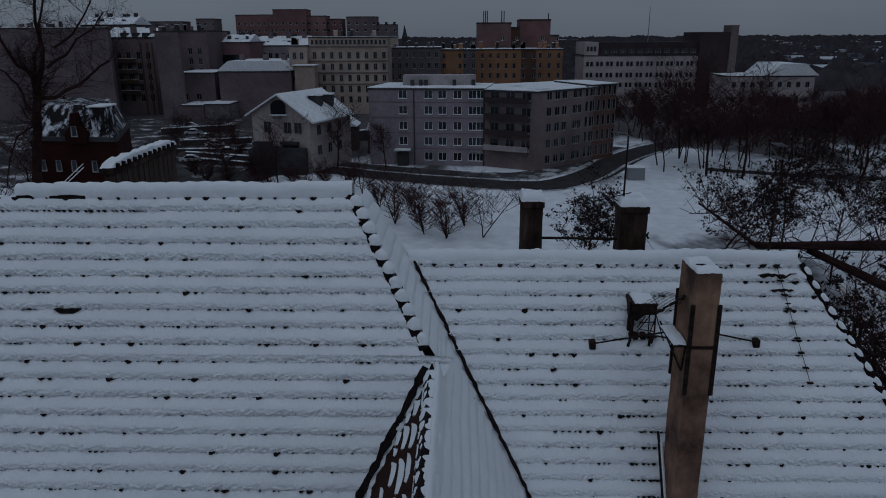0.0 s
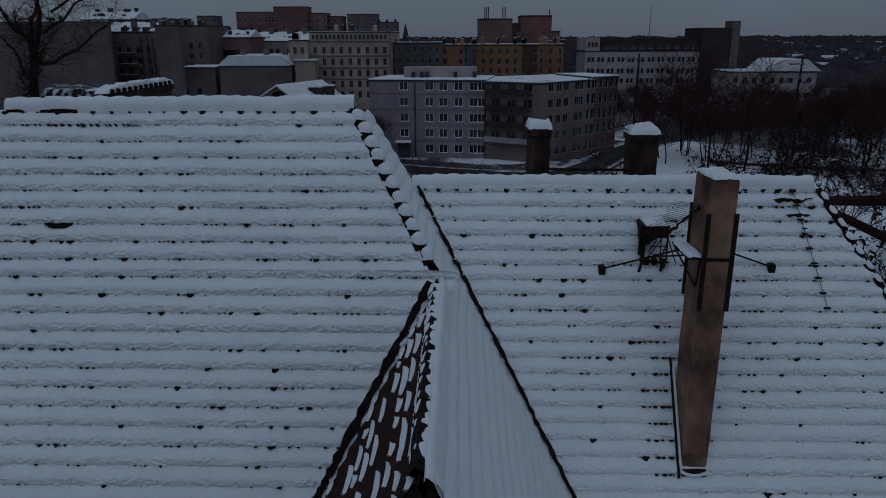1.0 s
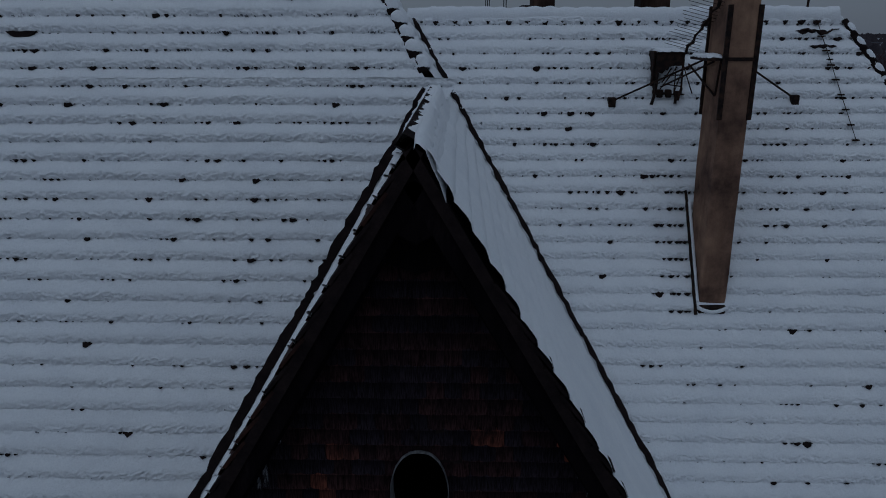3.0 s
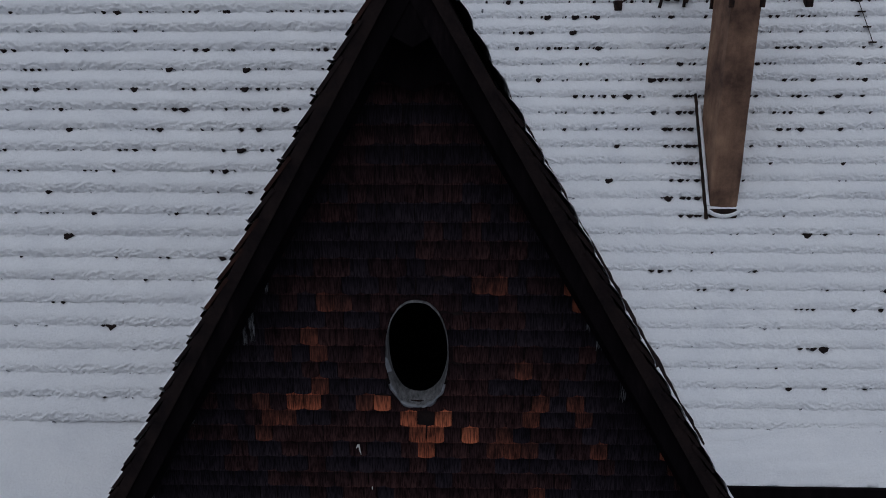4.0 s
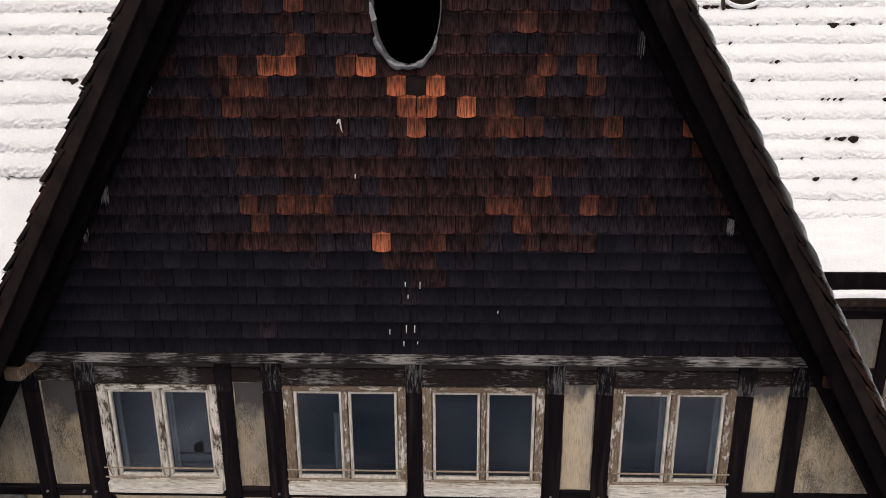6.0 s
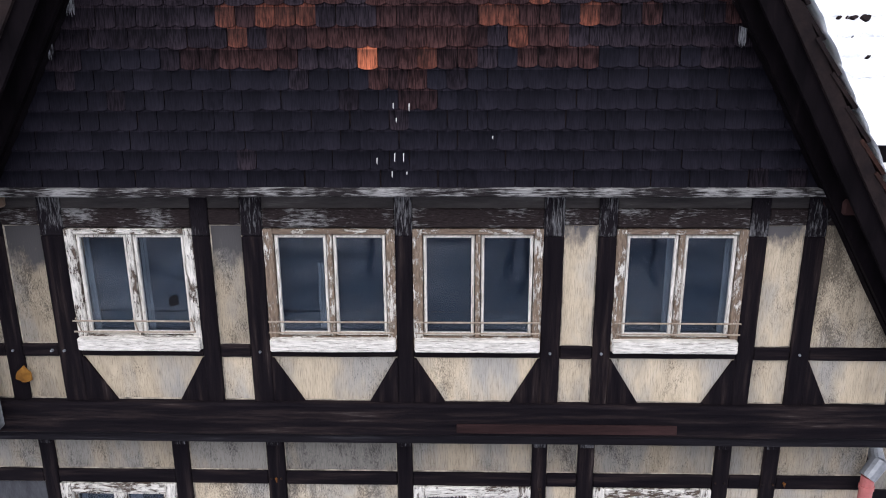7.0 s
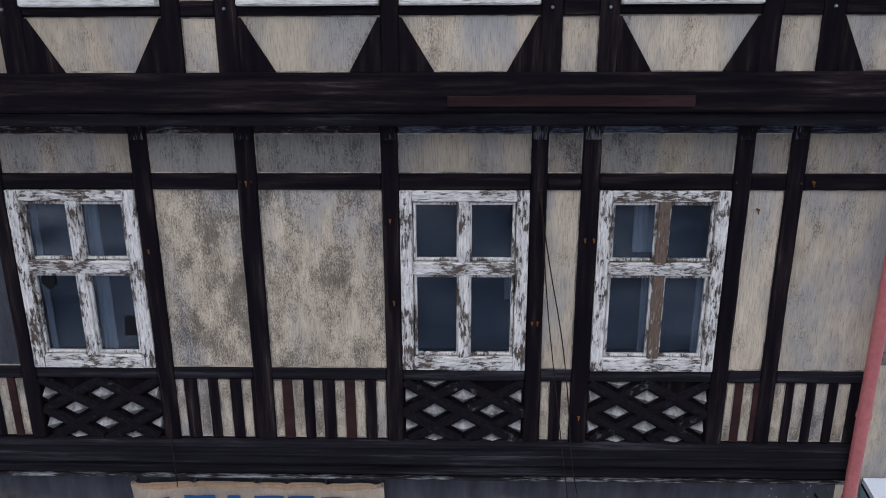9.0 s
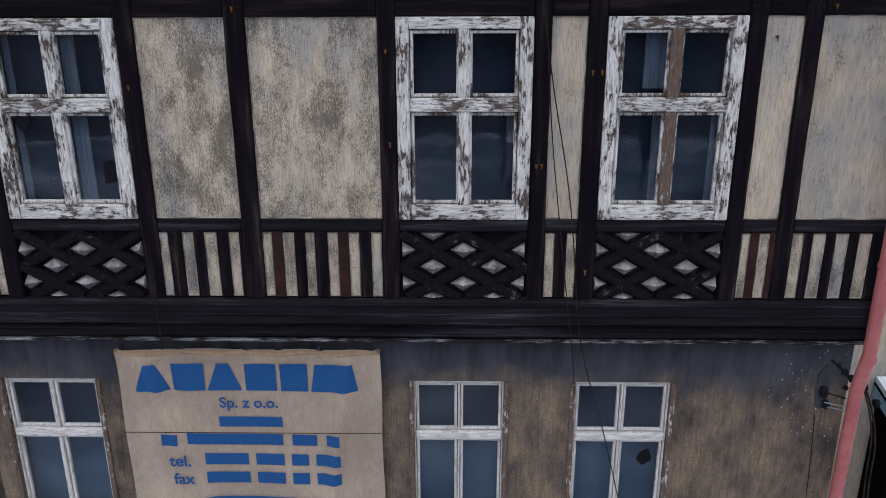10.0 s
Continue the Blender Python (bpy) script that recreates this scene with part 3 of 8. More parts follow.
hpart("eaves_board", prism([(3.3, 9.22), (10.8, 9.22), (10.8, 9.40), (3.3, 9.40)], 8.05, 8.75), TIMBER)

# ---- facade: gable with shingles ----
def g_l(z): return d_x(z) + 0.2
def g_r(z): return p_x(z) - 0.2


GY = 5.90
hole_z0, hole_z1, hole_x0, hole_x1 = 12.10, 13.24, -0.38, 0.25
wall = hpart("gable_wall", prism([(g_l(9.6), 9.6), (g_r(9.6), 9.6), (g_r(hole_z0), hole_z0), (g_l(hole_z0), hole_z0)], GY, GY + 0.2), TILE_DARK, "gable hung with sooty clay shingles")
gb = prism([(g_l(hole_z0), hole_z0), (hole_x0, hole_z0), (hole_x0, hole_z1), (g_l(hole_z1), hole_z1)], GY, GY + 0.2)
prism([(hole_x1, hole_z0), (g_r(hole_z0), hole_z0), (g_r(hole_z1), hole_z1), (hole_x1, hole_z1)], GY, GY + 0.2, gb)
prism([(g_l(hole_z1), hole_z1), (g_r(hole_z1), hole_z1), (-0.05, TOP - 0.2)], GY, GY + 0.2, gb)
hpart("gable_wall", gb, TILE_DARK)

# oval opening with a crumpled zinc rim
LEAD = grainy("weathered_lead", [(0.3, (0.06, 0.06, 0.064)), (0.7, (0.30, 0.30, 0.31))], 9.0, 40.0, (3, 1, 0.5), rough=0.8)
OX, OZ, ORX, ORZ = -0.077, 12.67, 0.280, 0.508


def oval_at(a, s):
    p = 2.25
    c, t = math.cos(a), math.sin(a)
    k = (abs(c) ** p + abs(t) ** p) ** (-1 / p)
    return OX + ORX * s * c * k, OZ + ORZ * s * t * k


def oval_rim(levels, rough, a0=0.0, a1=2 * math.pi, n=72, fold=0.0):
    bm = bmesh.new()
    rings = []
    closed = a1 - a0 > 6.2
    for s, y in levels:
        ring = []
        for i in range(n if closed else n + 1):
            a = a0 + (a1 - a0) * i / n
            w = rough * noise.noise((math.cos(a) * 5, math.sin(a) * 5, s * 7))
            x, z = oval_at(a, s + w)
            ring.append(bm.verts.new((x, y - fold * abs(noise.noise((a * 5, s * 11, 0))), z)))
        rings.append(ring)
    m = len(rings[0])
    for a, b in zip(rings, rings[1:]):
        for i in range(m if closed else m - 1):
            bm.faces.new((a[i], a[(i + 1) % m], b[(i + 1) % m], b[i]))
    bmesh.ops.recalc_face_normals(bm, faces=bm.faces[:])
    return bm


oval = hpart("oval_opening", oval_rim(((1.022, 5.87), (1.012, 5.842), (1.0, 5.838), (0.992, 5.845), (0.985, 6.1)), 0.014), LEAD, "empty oval opening with a thin crumpled metal rim")
part("backing", oval_rim(((1.62, 5.893), (1.02, 5.893)), 0.0), TILE_DARK, oval)
part("apron", oval_rim(((1.075, 5.858), (1.05, 5.835), (1.02, 5.822), (0.995, 5.826), (0.985, 5.84)), 0.05, math.radians(212), math.radians(328), 60, 0.03), ZINC, oval, "crumpled zinc apron")
part("rim_tongue", prism([(OX - 0.285, OZ - 0.02), (OX - 0.265, OZ - 0.03), (OX - 0.225, OZ - 0.155), (OX - 0.27, OZ - 0.17), (OX - 0.285, OZ - 0.10)], 5.822, 5.826), ZINC, oval)
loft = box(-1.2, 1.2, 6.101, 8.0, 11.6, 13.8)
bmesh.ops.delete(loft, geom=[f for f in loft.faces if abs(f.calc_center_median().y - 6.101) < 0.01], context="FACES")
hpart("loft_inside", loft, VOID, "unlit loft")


SH_OUT = [(-0.0795, 0.018), (-0.06, 0.008), (-0.03, 0.001), (0, 0.0), (0.03, 0.001), (0.06, 0.008), (0.0795, 0.018), (0.0795, 0.20), (-0.0795, 0.20)]
SH_V = [Vector((x, -0.016, z)) for x, z in SH_OUT] + [Vector((x, 0.0, z)) for x, z in SH_OUT]
SH_F = [tuple(range(9))] + [(i, 9 + i, 9 + (i + 1) % 9, (i + 1) % 9) for i in range(9)]


def shingle_mesh(material):
    """One beaver-tail shingle: rounded foot, 16 mm thick, foot at the origin."""
    me = bpy.data.meshes.new("shingle")
    me.from_pydata(SH_V, [], SH_F)
    me.materials.append(material)
    return me


def in_oval(x, z, s=1.0):
    return (abs(x - OX) / (ORX * s)) ** 2.25 + (abs(z - OZ) / (ORZ * s)) ** 2.25 < 1


# runs of shingles whose soot the rain has washed off: course, from, to, tone
RUNS_A = [(15, -1.57, -1.46, 2), (15, -1.46, -1.29, 1), (15, -1.29, -0.96, 3), (15, -0.96, -0.79, 1), (15, -0.63, -0.47, 2), (15, -0.47, -0.26, 4), (14, -1.67, -1.52, 1), (14, -1.52, -1.21, 2),
          (14, -0.84, -0.72, 2), (14, -0.7, -0.41, 1), (13, -1.63, -1.46, 2), (13, -1.46, -1.15, 1), (13, -1.15, -0.97, 2), (13, -0.97, -0.8, 1), (12, -1.45, -1.28, 1), (12, -1.23, -0.91, 1), (12, -0.74, -0.56, 1)]
RUNS_B = [(16, -1.05, -0.9, 2), (17, -1.15, -0.96, 1), (18, -1.4, -1.23, 1), (18, -1.07, -0.9, 2), (19, -1.1, -0.94, 2), (19, -0.94, -0.78, 1), (20, -0.88, -0.74, 1), (20, -0.47, -0.39, 2),
          (21, -1.26, -1.1, 1), (21, -1.03, -0.8, 2), (21, -0.8, -0.64, 2), (22, -1.05, -0.89, 1), (22, -0.39, -0.18, 1), (11, -1.19, -0.92, 1), (10, -0.93, -0.78, 1), (9, -1.16, -1.01, 1), (21, 0.65, 0.84, 2), (22, 0.43, 0.76, 2)]
RUNS_C = [(15, 0.27, 0.98, 1), (15, 1.01, 1.17, 2), (15, 1.34, 1.48, 2), (14, 0.75, 0.92, 1), (14, 0.92, 1.08, 2), (14, 1.42, 1.58, 2), (14, -0.26, -0.1, 4), (14, 0.08, 0.24, 4), (13, -0.13, 0.1, 3), (13, 0.35, 0.51, 4),
          (13, 0.51, 0.75, 2), (13, 0.99, 1.38, 1), (20, 0.18, 0.27, 2), (20, 0.41, 0.59, 1), (20, 0.77, 0.93, 1), (18, 0.50, 0.62, 1), (18, 0.76, 0.97, 1), (17, 0.83, 0.99, 2), (17, 0.99, 1.2, 1), (16, 0.27, 0.51, 1), (16, 1.02, 1.21, 1)]
RUNS_D = [(12, 0.43, 1.05, 2), (12, 1.17, 1.53, 1), (12, 1.53, 1.72, 2), (11, 0.38, 0.62, 1), (11, 1.63, 1.78, 1), (9, 0.99, 1.16, 2), (8, 0.41, 0.92, 2), (8, 0.92, 1.27, 1), (8, 1.32, 1.59, 3), (7, -1.48, -1.3, 2), (7, 0.83, 1.0, 2),
          (7, 1.0, 1.28, 1), (7, -1.15, -0.67, 1), (8, -1.47, -0.71, 2), (6, -0.4, -0.24, 4), (6, 0.08, 0.26, 2), (6, 0.83, 0.92, 2), (6, -1.83, -1.39, 1), (6, -1.39, -0.93, 1), (5, -0.33, 0.23, 1), (4, 0.0, 0.18, 1), (10, -1.49, -1.0, 1)]
RUNS_E = [(22, 1.2, 1.36, 3), (21, 1.3, 1.46, 3), (12, 2.22, 2.36, 3), (11, 2.3, 2.5, 2), (10, 2.4, 2.58, 2), (11, -1.97, -1.68, 1), (12, 0.0, 0.1, 3), (9, 2.5, 2.75, 1), (8, 2.6, 2.85, 1)]
WASHED = {r: [] for r in range(40)}
for r, a, b, tone in RUNS_A + RUNS_B + RUNS_C + RUNS_D + RUNS_E:
    WASHED[r].append((a, b, tone))


def shingle_tone(x, r, rng):
    for a, b, tone in WASHED[r]:
        if a - 0.01 < x < b + 0.01:
            return tone if tone in (1, 4) or rng.random() < 0.8 else tone - 1
    if r < 6:
        return 0 if rng.random() < 0.05 else 5
    w = 0.34 * max(0.0, 1 - abs(x) / 2.2) + rng.uniform(-0.1, 0.1) + 0.42 * noise.noise((x * 1.1, 7.3, r * 3.37))
    return 1 if w > 0.27 else 0 if r > 6 or rng.random() < 0.6 else 5


def shingles():
    rng = random.Random(11)
    meshes = [shingle_mesh(m) for m in SHINGLES]
    rest_v, rest_f, rest_m, singles = [], [], [], 0
    for r in range(38):
        z = ROW_Z + r * ROW_D
        lo, hi = d_x(z) + 0.17, p_x(z) - 0.17
        n = int(max(-lo, hi) / ROW_W) + 1
        for i in range(-n, n + 1):
            x = (i + 0.5 * (r % 2)) * ROW_W
            if not lo < x < hi or r == 14 and i == 0:
                continue
            k = 0.35 if r < 6 else 1.0  # the lowest courses lie smooth under tar
            m = pose(x + rng.uniform(-0.006, 0.006), GY - 0.006 - rng.uniform(0, 0.006) * k, z + rng.uniform(-0.007, 0.007) * k, -5.5 + rng.uniform(-1.2, 1.2) * k, 0, rng.uniform(-1.5, 1.5) * k)
            tone = shingle_tone(x, r, rng)
            pts = [m @ c for c in SH_V]
            inside = [in_oval(p.x, p.z, 1.02) for p in pts]
            if all(inside):
                continue
            if not any(inside) and 10.45 < z < 12.9 and -1.6 < x < 1.6 and singles < 296:
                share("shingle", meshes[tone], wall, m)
                singles += 1
                continue
            for p, hit in zip(pts, inside):
                if hit:  # cut along the rim
                    a = math.atan2((p.z - OZ) / ORZ, (p.x - OX) / ORX)
                    p.x, p.z = oval_at(a, 1.02)
            k = len(rest_v)
            rest_v.extend(pts)
            rest_f.extend(tuple(k + j for j in p) for p in SH_F)
            rest_m.extend([tone] * len(SH_F))
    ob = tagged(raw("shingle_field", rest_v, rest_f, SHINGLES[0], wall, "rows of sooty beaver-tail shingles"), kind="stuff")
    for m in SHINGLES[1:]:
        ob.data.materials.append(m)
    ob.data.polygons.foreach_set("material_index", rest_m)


# ---- verges of the gable: barge boards, soffit, tile ends ----
def along(side, z, y, out=0.0):
    x = (p_x(z, 6.0) if side > 0 else d_x(z, 6.0)) + side * out
    return Vector((x, y, z))


def sloped_board(side, z0, z1, y0, y1, drop0, drop1):
    """A board under the roof's edge, between two depths below the slope."""
    n = Vector(NP if side > 0 else ND)
    bm = bmesh.new()
    k = 14
    rings = []
    for i in range(k + 1):
        z = z0 + (z1 - z0) * i / k
        c = along(side, z, 0)
        w = 0.006 * noise.noise((i * 0.9, y0 * 7, side))
        ring = [bm.verts.new((c.x - n.x * d + w, y, c.z - n.z * d + w)) for y, d in ((y0, drop0), (y1, drop0), (y1, drop1), (y0, drop1))]
        rings.append(ring)
    for a, b in zip(rings, rings[1:]):
        for i in range(4):
            bm.faces.new((a[i], a[(i + 1) % 4], b[(i + 1) % 4], b[i]))
    bm.faces.new(rings[0]), bm.faces.new(rings[-1])
    bmesh.ops.recalc_face_normals(bm, faces=bm.faces[:])
    return bm


for side in (-1, 1):
    top, foot = 15.95, 7.9
    hpart("barge_board", sloped_board(side, foot + 0.4, top, 5.455, 5.495, 0.09, 0.24), TIMBER_BLACK, "dark barge board under the gable's edge")
    hpart("barge_board", sloped_board(side, foot + 0.4, top, 5.66, 5.71, 0.11, 0.29), TIMBER_BLACK)
    hpart("soffit", sloped_board(side, foot + 0.4, top, 5.495, 5.92, 0.10, 0.125), TIMBER_BLACK, "dark boarded soffit")
    hpart("rafter", sloped_board(side, foot + 0.4, top, 5.80, 5.90, 0.12, 0.27), TIMBER_BLACK)


def verge_tiles():
    rng = random.Random(3)
    made = {}
    for side in (-1, 1):
        n = Vector(NP if side > 0 else ND)
        for r in range(33):
            z = 8.05 + r * DZP * 1.02
            if z > (TOP - 0.22 if side < 0 else TOP - 1.3):
                break
            a, b = along(side, z - 0.03, 0), along(side, z + DZP * 1.05, 0)
            bm = bmesh.new()
            y0, y1 = 5.41 + rng.uniform(-0.012, 0.012), 5.62
            low, high = 0.055 + rng.uniform(-0.008, 0.012), 0.01
            ring = [(a, low), (b, high), (b, high - 0.03), (a, low - 0.03)]
            f0 = [bm.verts.new((p.x + n.x * d, y0, p.z + n.z * d)) for p, d in ring]
            f1 = [bm.verts.new((p.x + n.x * d, y1, p.z + n.z * d)) for p, d in ring]
            bm.faces.new(f0), bm.faces.new(f1[::-1])
            for i in range(4):
                bm.faces.new((f0[(i + 1) % 4], f0[i], f1[i], f1[(i + 1) % 4]))
            bmesh.ops.recalc_face_normals(bm, faces=bm.faces[:])
            hpart("verge_tile", bm, TILE_BROWN if rng.random() < 0.3 else TILE_DARK)


verge_tiles()
hpart("apex_board", prism([(-0.05, TOP + 0.02), (-0.42, 15.55), (-0.05, 15.35), (0.30, 15.55)], 5.47, 5.53), TIMBER_BLACK)
hpart("apex_board", prism([(-0.05, TOP), (-0.6, 15.2), (-0.05, 15.0), (0.48, 15.2)], 5.75, 5.93), TIMBER_BLACK)

# ---- facade: attic storey ----
def panel(a, b, y0, y1, z0, z1, material=None):
    """A plaster field between timbers: a pale raised margin and a slightly sunken face."""
    bm = box(a, b, y0, y1, z0, z1)
    front = [f for f in bm.faces if f.normal.y < -0.9]
    rim = bmesh.ops.inset_region(bm, faces=front, thickness=0.016, depth=0.0)["faces"]
    for v in front[0].verts:
        v.co += Vector((noise.noise(v.co * 5) * 0.006, 0.006, noise.noise(v.co * 7) * 0.006))
    for f in rim:
        f.material_index = 1
    ob = hpart("panel", bm, material or PLASTER)
    ob.data.materials.append(PLASTER_EDGE)
    return ob



AY = 5.985
ATTIC_POSTS = [(-3.85, -3.69), (-3.34, -3.13), (-1.965, -1.81), (-1.52, -1.33), (-0.15, 0.005), (1.17, 1.35), (1.65, 1.81), (2.96, 3.12), (3.45, 3.62)]
for a, b in ATTIC_POSTS:
    hpart("post", beam(a, b, AY, AY + 0.18, 7.5, 9.14), TIMBER)
    hpart("post_head", beam(a, b, AY, AY + 0.18, 9.14, 9.53), TIMBER_HEAD)
for a, b in ((-3.69, -3.34), (-1.81, -1.52), (1.35, 1.65), (3.12, 3.45)):
    # the left fields are toned darker for the shade of the eaves
    panel(a, b, AY + 0.035, AY + 0.18, 8.09, 9.24, PLASTER_LEFT if a < -1 else PLASTER_TOP)
    hpart("rail", beam(a, b, AY + 0.01, AY + 0.18, 7.965, 8.09), TIMBER_H)
    panel(a, b, AY + 0.035, AY + 0.18, 7.52, 7.965, PLASTER if a > -3.6 else PLASTER_BAND)
    hpart("head_rail", beam(a, b, AY + 0.012, AY + 0.18, 9.24, 9.39), TIMBER_RAIL)
    hpart("head_board", box(a, b, AY + 0.03, AY + 0.18, 9.39, 9.53, 0.005), HEAD_BOARD)
for a, b, c, d, m in ((-4.4, -3.85, 8.55, -3.98, PLASTER_SOOT_SHADE), (4.4, 3.62, 8.30, 3.86, PLASTER_DIRTY)):  # corner fields, cut off by the roof
    lo, hi = min(a, b), max(a, b)
    hpart("panel", prism([(a, 8.09), (b, 8.09), (b, 9.24), (d, 9.24), (a, c)], AY + 0.035, AY + 0.18), m)
    hpart("rail", beam(lo, hi, AY + 0.01, AY + 0.18, 7.965, 8.09), TIMBER_H)
    panel(lo, hi, AY + 0.035, AY + 0.18, 7.52, 7.965, PLASTER)
    lo, hi = min(b, d * 0.975), max(b, d * 0.975)
    hpart("head_rail", beam(lo, hi, AY + 0.012, AY + 0.18, 9.24, 9.39), TIMBER_RAIL)
    hpart("head_board", box(lo, hi, AY + 0.03, AY + 0.18, 9.39, 9.53, 0.005), HEAD_BOARD)
for a, b in ((-3.13, -1.965), (-1.33, -0.15), (0.005, 1.17), (1.81, 2.96)):
    hpart("head_rail", beam(a, b, AY + 0.012, AY + 0.18, 9.215, 9.39), TIMBER_RAIL)
    hpart("head_board", box(a, b, AY + 0.03, AY + 0.18, 9.39, 9.53, 0.005), HEAD_BOARD)
    hpart("rail", beam(a, b, AY + 0.01, AY + 0.18, 7.975, 8.05), TIMBER_H)
    panel(a, b, AY + 0.035, AY + 0.18, 7.52, 7.975, PLASTER)
    hpart("brace", prism([(a, 7.52), (a + 0.29, 7.52), (a + 0.02, 7.96), (a, 7.96)], AY + 0.008, AY + 0.034), TIMBER)
    hpart("brace", prism([(b, 7.52), (b, 7.96), (b - 0.02, 7.96), (b - 0.27, 7.52)], AY + 0.008, AY + 0.034), TIMBER)
hpart("brace", prism([(3.62, 7.52), (3.84, 7.52), (3.63, 7.96), (3.62, 7.96)], AY + 0.008, AY + 0.034), TIMBER)
for x in (-3.77, -3.40, -3.28, -1.43, 1.26, 1.73, 3.53):
    hpart("bolt", rod((x, AY + 0.01, 8.03), (x, AY - 0.016, 8.03), 0.016, 0.011, 8), ZINC)
hpart("drip_board", beam(-3.75, 3.72, 5.80, 5.92, 9.53, 9.60, 0.01, 0.008), TIMBER_OLD, "weathered whitish board under the shingles")
hpart("gable_soffit", box(-3.8, 3.8, 5.92, AY + 0.2, 9.53, 9.56), TIMBER)
for x, m in ((-3.66, PEEL_BARE), (3.62, TIMBER_RED)):
    hpart("corbel", beam(x - 0.08, x + 0.08, 5.62, 5.98, 9.42, 9.55, 0.02, 0.012), m, "weathered end of a beam")
hpart("jetty_beam", beam(-4.45, 4.5, 5.93, 6.25, 7.19, 7.52, 0.02, 0.008), TIMBER_H, "long dark beam under the jettied attic")
hpart("jetty_strip", beam(-4.45, 4.5, 6.0, 6.25, 7.07, 7.19, 0.015, 0.006), TIMBER_DUSTY)
hpart("patch_board", beam(0.40, 2.46, 5.905, 5.94, 7.24, 7.33, 0.006, 0.004), PATCH_RED, "red-brown patch board")


def window(x0, x1, y, z0, z1, panes, frame_mat, label, fw=0.10, sill=None, rails=(), sash_mat=SASH, depth=0.10, mull_mat=None, mw=0.0, lace=()):
    """A casement: frame round the opening, sashes with their glass, sill and guard rails."""
    w = thing("window", label, "")
    w.parent = house
    w.matrix_parent_inverse = H
    fx0, fx1 = min(p[0] for p in panes) - 0.035, max(p[1] for p in panes) + 0.035
    fz0, fz1 = min(p[2] for p in panes) - 0.035, max(p[3] for p in panes) + 0.035
    for a, b, c, d, axis in ((x0, fx0, z0, z1, 0), (fx1, x1, z0, z1, 0), (fx0, fx1, fz1, z1, 1), (fx0, fx1, z0, fz0, 1)):
        part("frame", beam(a, b, y, y + depth, c, d, 0.008, 0.003), ACROSS[frame_mat.name] if axis else frame_mat, w)
    xs = sorted({(p[0], p[1]) for p in panes})
    zs = sorted({(p[2], p[3]) for p in panes})
    for (a, b), (c, d) in zip(xs, xs[1:]):
        part("mullion", beam(b + 0.035 - mw, c - 0.035 + mw, y + (0.005 if not mw else -0.004), y + depth, fz0, fz1, 0.006, 0.003), mull_mat or frame_mat, w)
    for (a, b), (c, d) in zip(zs, zs[1:]):
        part("transom", beam(fx0, fx1, y - 0.012, y + depth, b + 0.035, c - 0.035, 0.008, 0.003), ACROSS[frame_mat.name], w)
    for a, b, c, d in panes:
        bm = box(a - 0.0275, a, y + 0.026, y + 0.075, c - 0.0275, d + 0.0275, 0.006)
        box(b, b + 0.0275, y + 0.026, y + 0.075, c - 0.0275, d + 0.0275, 0.006, bm)
        box(a, b, y + 0.028, y + 0.075, c - 0.0275, c, 0.006, bm)
        box(a, b, y + 0.028, y + 0.075, d, d + 0.0275, 0.006, bm)
        part("sash", bm, sash_mat, w)
        bm = box(a - 0.012, b + 0.012, y + 0.052, y + 0.056, c - 0.012, d + 0.012)
        tilt = Euler((0.011 * noise.noise((a * 3, c * 2, 1.5)), 0, 0.016 * noise.noise((a * 3, c * 2, 8.5))))  # no two panes lie quite alike
        bmesh.ops.rotate(bm, verts=bm.verts[:], cent=((a + b) / 2, y + 0.054, (c + d) / 2), matrix=tilt.to_matrix())
        g = part("pane", bm, GLASS, w)
        g.visible_shadow = False
    if sill:
        part("sill", beam(x0 + 0.01, x1 - 0.01, y - 0.06, y + depth, sill[0], sill[1], 0.012, 0.004), SASH_H, w, "white sill board")
    for z in rails:
        part("guard_rail", rod((x0 + 0.02, y - 0.085, z), (x1 - 0.02, y - 0.085, z), 0.0085, sides=6), RUST, w, "thin rusty rail")
    if rails:
        for x in (x0 + 0.05, (x0 + x1) / 2, x1 - 0.05):
            part("rail_bracket", rod((x, y - 0.085, rails[0] + 0.03), (x, y - 0.02, rails[-1] - 0.02), 0.006, sides=6), RUST, w)
    nu, nz = 24, 4  # added navy sheet behind the glass stands in for the dim blue room
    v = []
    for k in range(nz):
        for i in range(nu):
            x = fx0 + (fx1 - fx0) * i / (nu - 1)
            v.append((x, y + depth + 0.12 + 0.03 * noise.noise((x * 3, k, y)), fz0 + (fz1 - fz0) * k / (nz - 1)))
    raw("curtain", v, grid_faces(nz, nu).tolist(), PANE_BLUE, w, "added navy sheet standing in for the dim room", True)
    for n, u0, u1, k0, k1 in lace:  # pale cloth drawn aside within a pane
        a, b, c, d = panes[n]
        v = []
        for k in range(5):
            for i in range(13):
                x = a + (b - a) * (u0 + (u1 - u0) * i / 12) + 0.01 * noise.noise((k * 0.7, n, x0))
                v.append((x, y + depth + 0.035 + 0.014 * math.sin(i * 1.9 + n) + 0.01 * noise.noise((i, k, n)), c - 0.02 + (d - c + 0.04) * (k0 + (k1 - k0) * k / 4)))
        raw("lace", v, grid_faces(5, 13).tolist(), LACE, w, "pale blue-grey cloth drawn aside", True)
    return w


RUST = grainy("pale_rust", [(0.3, (0.20, 0.15, 0.11)), (0.7, (0.42, 0.36, 0.29))], 20.0, 60.0, rough=0.8)


